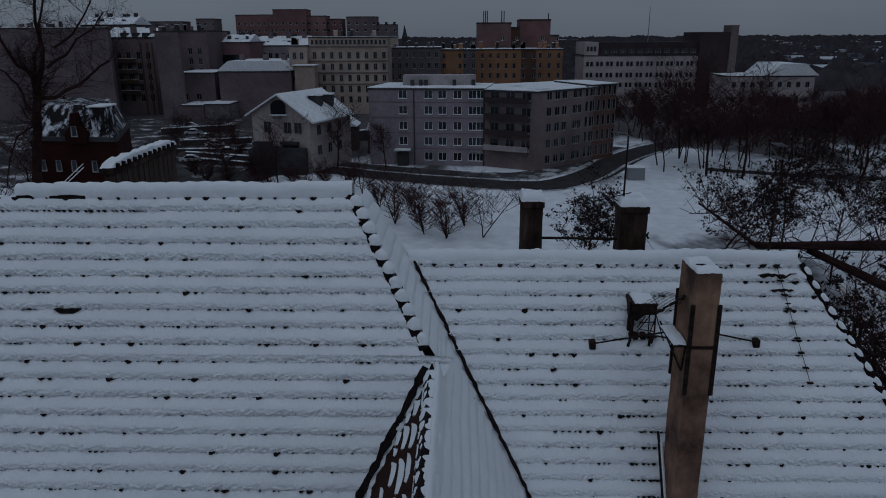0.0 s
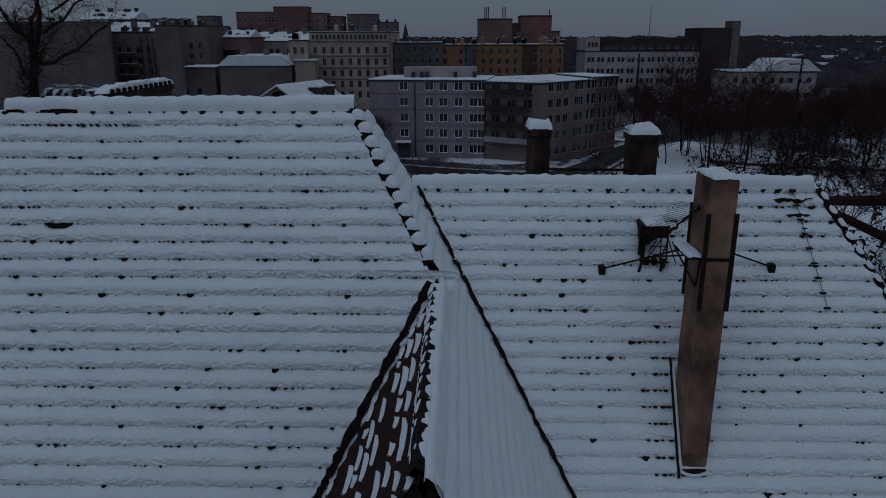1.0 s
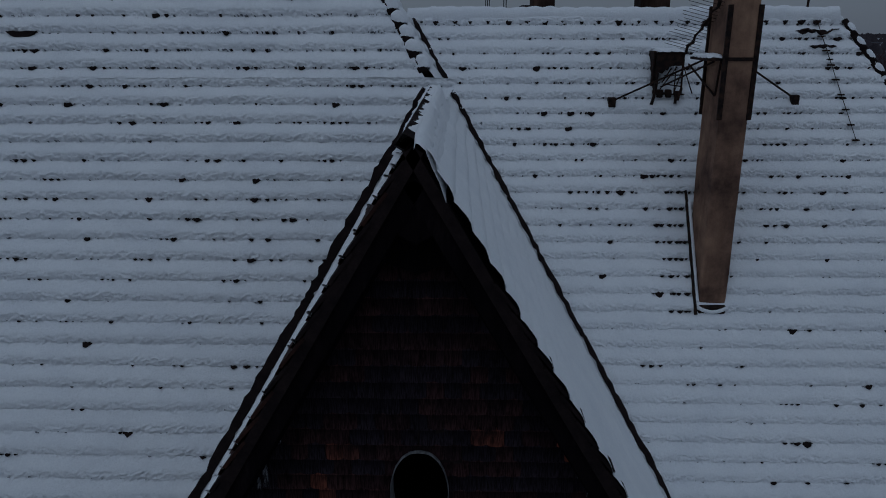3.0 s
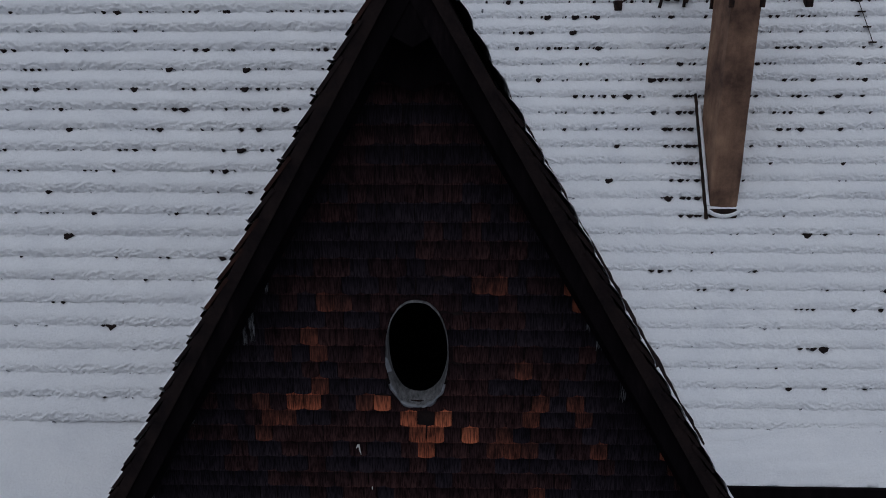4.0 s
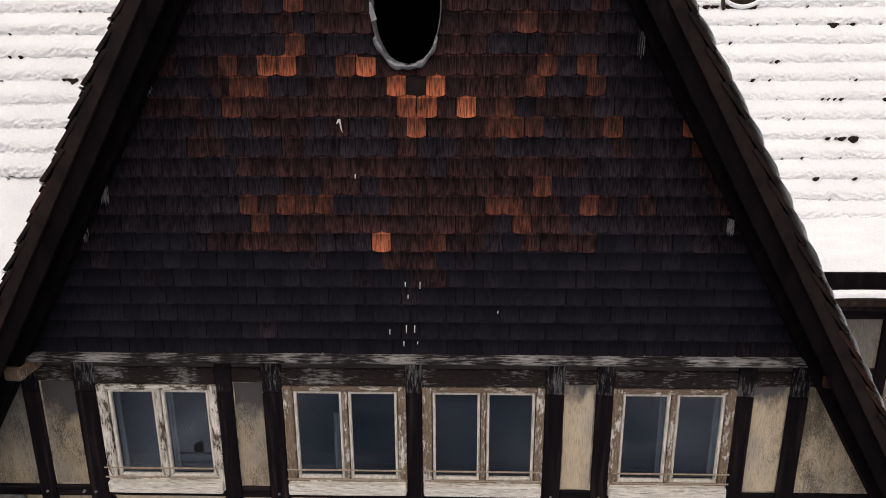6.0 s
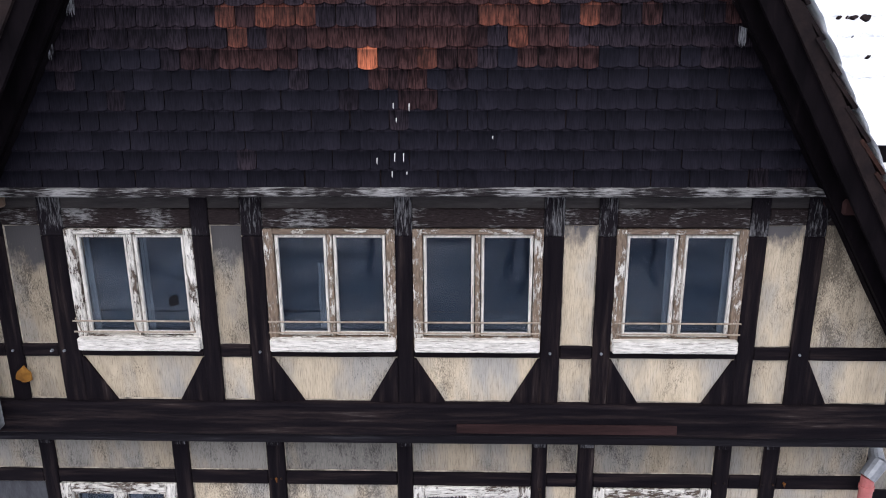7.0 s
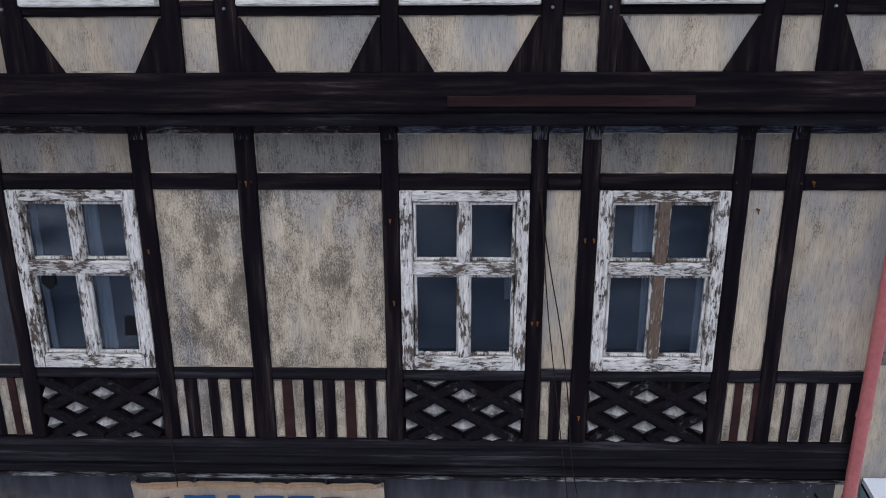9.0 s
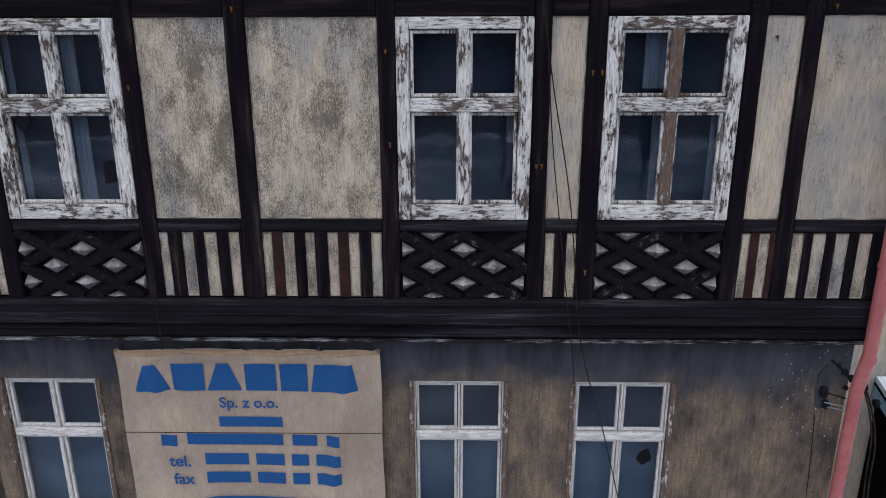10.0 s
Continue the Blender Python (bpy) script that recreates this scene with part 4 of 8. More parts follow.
def attic_panes(x0, x1):
    c = (x0 + x1) / 2
    return [(x0 + 0.125, c - 0.055, 8.215, 9.12), (c + 0.06, x1 - 0.115, 8.215, 9.12)]


for x0, x1, m, lab, cloth in ((-3.13, -1.965, PEEL, "white peeling casement with a broken pane", [(0, -0.05, 0.10, 0, 1), (1, -0.05, 0.12, 0, 1)]), (-1.33, -0.15, PEEL_BROWN, "brown-flaked casement with two sashes", [(0, 0.8, 1.05, 0.02, 0.7)]),
                       (0.005, 1.17, PEEL_BROWN, "brown-flaked casement with two sashes", []), (1.81, 2.96, PEEL_BROWN, "peeling casement with two sashes", [(0, 0.9, 1.05, 0, 1), (1, 0.92, 1.05, 0, 1)])):
    window(x0, x1, AY + 0.005, 8.05, 9.205, attic_panes(x0, x1), m, lab, sill=(8.05, 8.175), rails=(8.36, 8.255), lace=cloth)

# ---- facade: upper storey ----
BY = 6.19
POSTS_2 = [(-3.83, -3.68), (-2.465, -2.305), (-1.515, -1.335), (-0.20, -0.045), (1.15, 1.30), (1.605, 1.77), (2.955, 3.11), (3.43, 3.58)]
for a, b in POSTS_2:
    hpart("post", beam(a, b, BY, BY + 0.2, 3.9, 7.08), TIMBER)
    hpart("post_head", beam(a + 0.01, b - 0.01, BY - 0.012, BY + 0.05, 6.93, 7.07, 0.01), TIMBER_HEAD)
for a, b in ((-4.4, -3.83), (-3.68, -2.465), (-2.305, -1.515), (-1.335, -0.20), (-0.045, 1.15), (1.30, 1.605), (1.77, 2.955), (3.11, 3.43), (3.58, 4.45)):
    panel(a, b, BY + 0.035, BY + 0.2, 6.625, 6.985, PLASTER_BAND)
    hpart("plate", beam(a, b, BY + 0.008, BY + 0.2, 6.985, 7.08), TIMBER_PLATE if a > -1 else TIMBER_RAIL)
    hpart("rail", beam(a, b, BY + 0.01, BY + 0.2, 6.475, 6.625), TIMBER_H)
    hpart("rail", beam(a, b, BY + 0.01, BY + 0.2, 4.575, 4.695), TIMBER_DUSTY)
for a, b, m in ((-4.4, -3.83, SOOT_BAND), (-2.305, -1.515, PLASTER_DIRTY), (-1.335, -0.20, PLASTER_DIRTY), (1.30, 1.605, PLASTER), (3.11, 3.43, PLASTER), (3.58, 4.45, PLASTER)):
    panel(a, b, BY + 0.035, BY + 0.2, 4.695, 6.475, m)
for (x0, x1), m, lab, cloth in (((-3.68, -2.465), PEEL, "white flaking casement with broken panes", [(3, -0.05, 0.28, 0, 1), (1, -0.05, 0.36, 0, 1), (2, -0.05, 0.12, 0, 1), (0, -0.05, 0.14, 0, 1)]), ((-0.045, 1.15), PEEL, "white flaking four-pane window", [(1, 0.85, 1.05, 0.66, 1)]), ((1.77, 2.955), PEEL, "white flaking window with bare brown mullion", [(2, 0.55, 1.05, 0.1, 1), (0, 0.86, 1.05, 0, 1), (1, 0.9, 1.05, 0, 1)])):
    c = (x0 + x1) / 2
    ps = [(x0 + 0.155, c - 0.07, 4.87, 5.64), (c + 0.07, x1 - 0.155, 4.87, 5.64), (x0 + 0.155, c - 0.07, 5.83, 6.335), (c + 0.07, x1 - 0.155, 5.83, 6.335)]
    window(x0 + 0.005, x1 - 0.005, BY - 0.01, 4.695, 6.472, ps, m, lab, sash_mat=PEEL, mull_mat=PEEL_BARE if x0 > 1.5 else m, mw=0.016, lace=cloth)
for x, z in ((2.98, 6.55), (3.07, 6.55), (3.45, 6.54), (3.55, 6.54), (-1.48, 6.55), (-1.38, 6.55)):
    hpart("bolt", rod((x, BY + 0.01, z), (x, BY - 0.014, z), 0.013, 0.009, 8), IRON)

# balustrade panels: dark boards before plaster, and lattices
SLATS = [[(-2.32, -2.22), (-2.09, -1.98), (-1.88, -1.76), (-1.65, -1.55)], [(-1.33, -1.24), (-1.14, -1.03), (-0.93, -0.84), (-0.72, -0.62), (-0.52, -0.42), (-0.31, -0.21)],
         [(1.31, 1.40), (1.51, 1.60)], [(3.12, 3.20), (3.28, 3.38)], [(3.58, 3.69), (3.77, 3.89), (3.98, 4.10), (4.19, 4.31)], [(-4.32, -4.22), (-4.1, -4.0), (-3.92, -3.84)]]
for bay, (a, b) in zip(SLATS, ((-2.305, -1.515), (-1.335, -0.20), (1.30, 1.605), (3.11, 3.43), (3.58, 4.45), (-4.4, -3.83))):
    hpart("backing", box(a, b, BY + 0.062, BY + 0.2, 3.9, 4.575), TIMBER)
    for x0, x1 in bay:
        panel(max(a, x0) + 0.002, min(b, x1) - 0.002, BY + 0.025, BY + 0.061, 3.93, 4.56, PLASTER_DIRTY)
    edges = [a] + [x for s in bay for x in s] + [b]
    for x0, x1 in zip(edges[::2], edges[1::2]):
        if x1 - x0 > 0.02:
            hpart("slat", beam(x0, x1, BY + 0.012, BY + 0.06, 3.92, 4.575, 0.006, 0.003), TIMBER_RED if (x0 * 37) % 1 < 0.45 else TIMBER)


TIMBER_OLD_BAR = flaked("worn_lattice_board", (0.0095, 0.0078, 0.0095), (0.17, 0.165, 0.17), 0.60, (0.5, 1, 0.5), 26.0)
STUD = grainy("grey_limed_stud", [(0.32, (0.10, 0.093, 0.086)), (0.5, (0.28, 0.265, 0.245)), (0.7, (0.46, 0.44, 0.41))], 13.0, 60.0, (1, 1, 0.6), rough=0.95)


def lattice(a, b, lost=()):
    """Crossed boards over a dark backing, with a pyramid in each opening."""
    hpart("backing", box(a, b, BY + 0.07, BY + 0.2, 3.9, 4.575), TIMBER)
    c, dx, dz, zc = (a + b) / 2, 0.287, 0.166, 4.218
    for r in range(-2, 3):
        for k in range(-2, 3):
            if (r + k) % 2 == 0 or (r, k) in lost:
                continue
            x, z = c + k * dx, zc + r * dz
            w, h = 0.125, 0.078
            ring = [(max(a + 0.02, x - w), z), (x, max(3.915, z - h)), (min(b - 0.02, x + w), z), (x, min(4.565, z + h))]
            ring = [(min(max(p, a + 0.02), b - 0.02), min(max(q, 3.915), 4.565)) for p, q in ring]
            bm = bmesh.new()
            vs = [bm.verts.new((p, BY + 0.071, q)) for p, q in ring]
            tip = bm.verts.new((min(max(x, a + 0.03), b - 0.03), BY - 0.012, min(max(z, 3.93), 4.55)))
            for i in range(4):
                bm.faces.new((vs[i], vs[(i + 1) % 4], tip))
            bmesh.ops.recalc_face_normals(bm, faces=bm.faces[:])
            hpart("stud", bm, STUD)
    for s in (-1, 1):
        for k in (-4, -2, 0, 2, 4):
            lo, hi = -9.0, 9.0
            for p, u, m0, m1 in ((c + k * dx, dx, a + 0.01, b - 0.01), (zc, s * dz, 3.91, 4.57)):
                t0, t1 = sorted(((m0 - p) / u, (m1 - p) / u))
                lo, hi = max(lo, t0), min(hi, t1)
            if hi - lo < 0.25:
                continue
            p, q = Vector((c + k * dx + dx * lo, 0, zc + s * dz * lo)), Vector((c + k * dx + dx * hi, 0, zc + s * dz * hi))
            n = Vector((-(q - p).z, 0, (q - p).x)).normalized()
            y = BY + 0.012 + (0.010 if s > 0 else 0)
            bar = hpart("lattice_bar", prism([(v.x, v.z) for v in (p - n * 0.046, q - n * 0.046, q + n * 0.046, p + n * 0.046)], y, BY + 0.055), TIMBER_OLD_BAR)
            part("bead", prism([(v.x, v.z) for v in (p - n * 0.024, q - n * 0.024, q + n * 0.024, p + n * 0.024)], y - 0.007, y + 0.002), TIMBER_OLD_BAR, bar)


for a, b in ((-3.68, -2.465), (-0.045, 1.15), (1.77, 2.955)):
    lattice(a, b, {(2, 1), (2, -1)} if a < -1 else {(2, 1)})
hpart("sill_beam", beam(-4.45, 4.5, 6.14, 6.5, 3.66, 3.91, 0.02, 0.008), TIMBER_DUSTY, "dark sill beam of the upper storey")
hpart("moulding", beam(-4.45, 4.5, 6.2, 6.5, 3.49, 3.66, 0.03, 0.005), TIMBER_DUSTY)
for z, y in ((3.87, 6.125), (3.77, 6.13), (3.60, 6.185)):
    hpart("moulding", beam(-4.45, 4.5, y, y + 0.04, z - 0.014, z + 0.014, 0.008, 0.003), TIMBER_DUSTY)
hpart("drip_edge", beam(-4.45, 4.5, 6.18, 6.28, 3.465, 3.49, 0.006, 0.004), TIMBER_OLD)

# ---- facade: ground floor ----
CY = 6.42
OPEN_1 = [(-4.28, -3.2), (0.0, 1.03), (1.66, 2.73)]
spans = [(-4.45, -4.28), (-3.2, 0.0), (1.03, 1.66), (2.73, 4.45)]
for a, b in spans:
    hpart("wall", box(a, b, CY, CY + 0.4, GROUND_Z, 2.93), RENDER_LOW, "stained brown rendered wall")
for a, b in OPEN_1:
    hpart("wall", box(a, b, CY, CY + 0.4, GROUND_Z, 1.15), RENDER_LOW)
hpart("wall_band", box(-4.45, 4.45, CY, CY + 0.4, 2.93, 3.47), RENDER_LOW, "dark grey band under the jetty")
for a, b in OPEN_1:
    c = (a + b) / 2
    for x0, x1 in ((a, a + 0.05), (b - 0.05, b)):
        hpart("jamb", beam(x0, x1, CY - 0.02, CY + 0.1, 1.15, 2.93, 0.006, 0.004), PEEL_BARE)
    ps = [(a + 0.10, c - 0.045, 1.35, 2.20), (c + 0.045, b - 0.10, 1.35, 2.20), (a + 0.10, c - 0.045, 2.36, 2.85), (c + 0.045, b - 0.10, 2.36, 2.85)]
    window(a + 0.05, b - 0.05, CY + 0.03, 1.16, 2.92, ps, SASH, "grey-white window with a transom", sash_mat=SASH)
    hpart("blind", box(a + 0.05, b - 0.05, CY + 0.22, CY + 0.23, 1.2, 2.22), BLIND, "pale blind behind the glass")

# sides, floors and rear close the house
for x0, x1 in ((-4.45, -4.40), (4.40, 4.45)):
    hpart("side_wall", box(x0, x1, 6.44, 9.6, 3.5, 8.2), SOOT_BAND)
    hpart("side_wall", box(x0, x1, CY + 0.4, 9.6, GROUND_Z, 3.5), ROOM)
hpart("rear_wall", box(-12, 10.6, 17.0, 17.3, GROUND_Z, 9.6), PLASTER_LOW)
hpart("inner_wall", box(-3.6, 3.6, 9.2, 9.3, GROUND_Z, 9.5), ROOM)
for z, w in ((0.7, 4.38), (3.6, 4.38), (7.2, 4.38), (9.45, 3.6)):
    hpart("floor_slab", box(-w, w, 6.6, 9.2, z - 0.1, z), ROOM)
hpart("side_wall", box(-12, -4.45, 7.6, 7.9, GROUND_Z, 9.6), PLASTER_LOW)

# wall of the right wing, half-timbered too
WY = 8.75
# under the eaves: the wall's shade is in its plaster tone
hpart("wing_wall", box(4.45, 10.6, WY + 0.04, WY + 0.3, 3.55, 9.3), PLASTER_SOOT_SHADE)
hpart("wing_wall", box(4.45, 10.6, WY + 0.02, WY + 0.3, GROUND_Z, 3.55), PLASTER)
for x in (4.6, 5.93, 7.3, 8.6, 10.4):
    hpart("post", beam(x, x + 0.16, WY, WY + 0.2, 3.5, 9.2), TIMBER)
for z, h in ((8.82, 0.45), (7.95, 0.16), (6.5, 0.16), (4.6, 0.16)):
    hpart("rail", beam(4.45, 10.6, WY + 0.01, WY + 0.2, z, z + h), TIMBER_H)
hpart("wing_end", box(10.3, 10.6, WY + 0.3, 17.0, GROUND_Z, 9.3), PLASTER_LOW)
gutter = hpart("gutter", beam(3.95, 10.9, 7.98, 8.16, 9.28, 9.42, 0.04, 0.004), IRON, "dark rusty gutter with a line of snow")
snow_u = np.linspace(3.97, 10.88, 160)
lips = [np.stack([snow_u, 7.975 + a + 0.008 * vnoise(snow_u * 5, snow_u * 0 + a, 5), 9.40 + b + 0.012 * vnoise(snow_u * 3, snow_u * 0 + b, 6)], -1) for a, b in ((0.0, 0.0), (0.005, 0.05), (0.06, 0.075), (0.13, 0.06), (0.185, 0.0))]
sheet("gutter_snow", np.concatenate(lips), 5, 160, SNOW, gutter, "line of snow in the gutter")
hpart("fascia", beam(3.4, 10.85, 8.17, 8.22, 9.36, 9.66, 0.008, 0.006), TIMBER_BLACK)
shingles()

# ---- roof details ----
def nose_mesh(seed):
    """The dark end of a clay tile that shows under the snow, bitten unevenly by the snow's edge."""
    rng = random.Random(seed)
    out = [(-0.5, 0.0), (-0.46, -0.16), (-0.3, -0.38), (0.0, -0.46), (0.3, -0.38), (0.46, -0.16), (0.5, 0.0), (0.34, 0.10), (0.12, 0.05), (-0.12, 0.09), (-0.34, 0.05)]
    out = [(x * rng.uniform(0.72, 1.15), z * rng.uniform(0.65, 1.2) + rng.uniform(-0.04, 0.09)) for x, z in out]
    k = len(out)
    v = [(x, z, 0.045) for x, z in out] + [(x * 1.1, z * 1.15, -0.03) for x, z in out]
    me = bpy.data.meshes.new("roof_tile")
    me.from_pydata(v, [], [tuple(range(k - 1, -1, -1))] + [(i, (i + 1) % k, k + (i + 1) % k, k + i) for i in range(k)])
    me.materials.append(TILE_DARK)
    return me


NOSES = [nose_mesh(i) for i in range(6)]
NOSE = NOSES[0]


def plane_frame(o, u, n):
    """Axes on a slope: x along the course, y up the slope, z out of it."""
    u, n = Vector(u).normalized(), Vector(n).normalized()
    v = n.cross(u)
    return Matrix(((u.x, v.x, n.x, o[0]), (u.y, v.y, n.y, o[1]), (u.z, v.z, n.z, o[2]), (0, 0, 0, 1)))


LIP_GREY = grainy("grey_lip_shade", [(0.3, (0.09, 0.094, 0.11)), (0.7, (0.32, 0.33, 0.36))], 14.0, 60.0, rough=0.8)


def noses(slope, place, u, n, z0, rows, dz, lo, hi, seed, singles, big=1.0):
    rng = random.Random(seed)
    bases = [[v.co.copy() for v in me.vertices] for me in NOSES]
    polys = [tuple(p.vertices) for p in NOSE.polygons]
    rv, rf, cv, cf = [], [], [], []
    for r in range(rows):
        z = z0 + r * dz
        dens = 0.5 + 0.9 * rng.random()
        x = lo(z)
        while x < hi(z) - 0.1:
            x += rng.expovariate(1.0) * 0.38 / dens * (1.0 if z > 13.5 else 3.0)
            run = 1 if rng.random() < 0.75 else rng.randint(2, 4)
            for _ in range(run):
                if not lo(z) + 0.1 < x < hi(z) - 0.1:
                    continue
                w = rng.choice((0.018, 0.024, 0.03, 0.035, 0.045, 0.055, 0.085)) * rng.uniform(0.75, 1.25) * big
                s = Matrix.Diagonal((w, w * rng.uniform(0.7, 1.1), 1, 1))
                m = plane_frame(Vector(place(x, z)) + Vector(n) * 0.045, u, n) @ Matrix.Rotation(rng.uniform(-0.15, 0.15), 4, "Z") @ s
                if singles > 0 and w > 0.05:
                    share("roof_tile", rng.choice(NOSES), slope, m)
                    singles -= 1
                else:
                    k = len(rv)
                    rv.extend(m @ c for c in rng.choice(bases))
                    rf.extend(tuple(k + i for i in p) for p in polys)
                x += w + 0.05
    for r in range(rows):  # grey crumbs: shade of the snow lips put into colour, with tile edges peeking
        z = z0 + r * dz
        x = lo(z) + 0.1
        while x < hi(z) - 0.1:
            x += rng.expovariate(1.0) * (1.0 if z > 16.0 else 2.4 if z > 14.0 else 7.0) * (0.09 if noise.noise((x * 0.5, z * 1.3, seed)) > -0.1 else 0.22)
            w = rng.choice((0.010, 0.013, 0.016, 0.02, 0.026))
            m = plane_frame(Vector(place(x, z + rng.uniform(-0.012, 0.012))) + Vector(n) * 0.035, u, n) @ Matrix.Rotation(rng.uniform(-0.5, 0.5), 4, "Z") @ Matrix.Diagonal((w * rng.uniform(1, 1.7), w, 1, 1))
            k = len(cv)
            cv.extend(m @ c for c in rng.choice(bases))
            cf.extend(tuple(k + i for i in p) for p in polys)
    tagged(raw("ice_crust", cv, cf, LIP_GREY, slope, "grey crumbs for shade and tile edges along the course lips"), kind="stuff")
    tagged(raw("tile_end_field", rv, rf, TILE_DARK, slope, "dark tile ends showing through snow"), kind="stuff")


slopes = [o for o in house.children if o.name.startswith("roof_slope")]
noses(slopes[0], lambda x, z: (x, l_y(z), z), (1, 0, 0), NL, L_FOOT, 31, DZL, lambda z: -9.0, lambda z: l_right(z) - 0.1, 7, 150, 1.25)
noses(slopes[1], lambda x, z: (x, r_y(z), z), (1, 0, 0), NR, R_FOOT, 30, DZR, lambda z: p_x(z) + 0.15, r_right, 8, 150, 1.35)


def big_gap(x0, x1, z):
    bm = bmesh.new()
    n = 14
    top, low = [], []
    for i in range(n + 1):
        x = x0 + (x1 - x0) * i / n
        e = min(1, 4 * min(i, n - i) / n)
        for lst, dz in ((top, 0.005 + 0.015 * noise.noise((x * 9, z, 0))), (low, -0.07 * e + 0.015 * noise.noise((x * 9, z, 4)))):
            lst.append(bm.verts.new(Vector((x, l_y(z + dz), z + dz)) + Vector(NL) * 0.115))
    for i in range(n):
        bm.faces.new((low[i], low[i + 1], top[i + 1], top[i]))
    ex = bmesh.ops.extrude_face_region(bm, geom=bm.faces[:])
    for v in ex["geom"]:
        if isinstance(v, bmesh.types.BMVert):
            v.co -= Vector(NL) * 0.1
    bmesh.ops.recalc_face_normals(bm, faces=bm.faces[:])
    part("bare_tile", bm, TILE_DARK, slopes[0], "tile row bared of snow")


big_gap(-6.62, -6.13, 16.97)
rng = random.Random(31)
x = -7.25
while x < -5.3:  # bared tile ends in the second course
    w = rng.uniform(0.045, 0.085) if x < -5.95 else rng.uniform(0.02, 0.05)
    share("roof_tile", NOSE, slopes[0], plane_frame(Vector((x, l_y(18.49), 18.49)) + Vector(NL) * 0.06, (1, 0, 0), NL) @ Matrix.Diagonal((w, w * 0.75, 1, 1)))
    x += w + rng.uniform(0.035, 0.09)


rng = random.Random(12)
for r in range(9):  # bared tile ends beside the chimney
    z = R_FOOT + DZR * (11 + r)
    x = 3.95 - rng.uniform(0.0, 0.08)
    for _ in range(rng.randint(2, 5)):
        w = rng.uniform(0.04, 0.10)
        share("roof_tile", NOSE, slopes[1], plane_frame(Vector((x, r_y(z), z)) + Vector(NR) * 0.055, (1, 0, 0), NR) @ Matrix.Diagonal((w, w * 0.8, 1, 1)))
        x -= w + rng.uniform(0.01, 0.07)


# ridge and hip tiles: half-round caps with snow on their backs
def cap_mesh(r0, r1, length, material, name):
    v, f = [], []
    k = 9
    for y, r in ((0, r0), (length, r1)):
        for s in (1.0, 0.84):
            for i in range(k):
                a = math.pi * i / (k - 1)
                v.append((r * s * math.cos(a), y, r * s * math.sin(a)))
    for i in range(k - 1):
        f += [(i, i + 1, 2 * k + i + 1, 2 * k + i), (k + i + 1, k + i, 3 * k + i, 3 * k + i + 1), (i + 1, i, k + i, k + i + 1)]
    f.append(tuple(k + i for i in range(k)))
    me = bpy.data.meshes.new(name)
    me.from_pydata(v, [], f)
    me.materials.append(material)
    me.shade_smooth()
    return me


def lump_mesh(r, length, seed):
    """A pillow of snow on a cap tile."""
    v, f = [], []
    nu, nv = 12, 9
    for j in range(nv):
        y = length * j / (nv - 1)
        e = 1 - abs(2 * j / (nv - 1) - 0.9) ** 3 * 0.35
        for i in range(nu):
            a = math.pi * (i / (nu - 1) * 1.3 - 0.15)
            rr = r * e * (1 + 0.14 * noise.noise((math.cos(a) * 2 + seed, y * 9, math.sin(a) * 2)))
            v.append((rr * math.cos(a), y, rr * 1.05 * math.sin(a)))
    for j in range(nv - 1):
        for i in range(nu - 1):
            a = j * nu + i
            f.append((a, a + 1, a + nu + 1, a + nu))
    me = bpy.data.meshes.new("snow_lump")
    me.from_pydata(v, [], f)
    me.materials.append(SNOW)
    me.shade_smooth()
    return me


CAP = cap_mesh(0.115, 0.095, 0.34, TILE_DARK, "ridge_tile")
LUMPS = [lump_mesh(0.135, 0.34, s * 3.7) for s in range(4)]
SHORT = [lump_mesh(0.135, 0.255, s * 5.1) for s in range(4)]


def cap_row(p, q, up, parent, step=0.29, name="ridge_tile", seed=0, sink=0.03, lumps=None, size=1.0, puff=(0.72, 0.85, 0.88), shift=0.0):
    rng = random.Random(seed)
    p, q = Vector(p), Vector(q)
    d = (q - p).normalized()
    up = Vector(up)
    up = (up - d * up.dot(d)).normalized()
    side = d.cross(up)
    n = int((q - p).length / step)
    for i in range(n):
        o = p + d * (step * i) - up * sink + side * rng.uniform(-0.008, 0.008)
        m = Matrix(((side.x, d.x, up.x, o.x), (side.y, d.y, up.y, o.y), (side.z, d.z, up.z, o.z), (0, 0, 0, 1))) @ Matrix.Rotation(rng.uniform(-0.03, 0.06), 4, "X") @ Matrix.Diagonal((size * rng.uniform(0.9, 1.1), 1, size, 1))
        share(name, CAP, parent, m)
        share("snow_lump", (lumps or LUMPS)[rng.randrange(4)], parent, m @ pose(shift, (0.05 if lumps else -0.01) + rng.uniform(-0.02, 0.035), 0.012) @ Matrix.Diagonal((*puff, 1) if lumps else (1, 1, 1, 1)))



# bared ridge tiles under a thin crust, then the snowed-up ridge
cap_row((-7.15, l_y(18.80), 18.80), (-6.24, l_y(18.80), 18.80), (0, 0, 1), slopes[0], 0.30, seed=6, sink=0.0, lumps=[lump_mesh(0.135, 0.34, s * 4.3) for s in range(4)], puff=(0.8, 0.9, 0.35), shift=0.0)
cap_row((-6.24, l_y(18.80), 18.80), (-1.62, l_y(18.80) + 0.02, 18.80), (0, 0, 1), slopes[0], 0.30, seed=1, sink=0.09)
cap_row((-0.27, l_y(16.36) - 0.0, 16.40), (-1.66, l_y(18.80), 18.84), (0.6, -0.5, 0.7), slopes[0], 0.27, "hip_tile", seed=2, sink=-0.015, lumps=SHORT, size=0.85, puff=(1.18, 0.98, 1.06), shift=0.05)
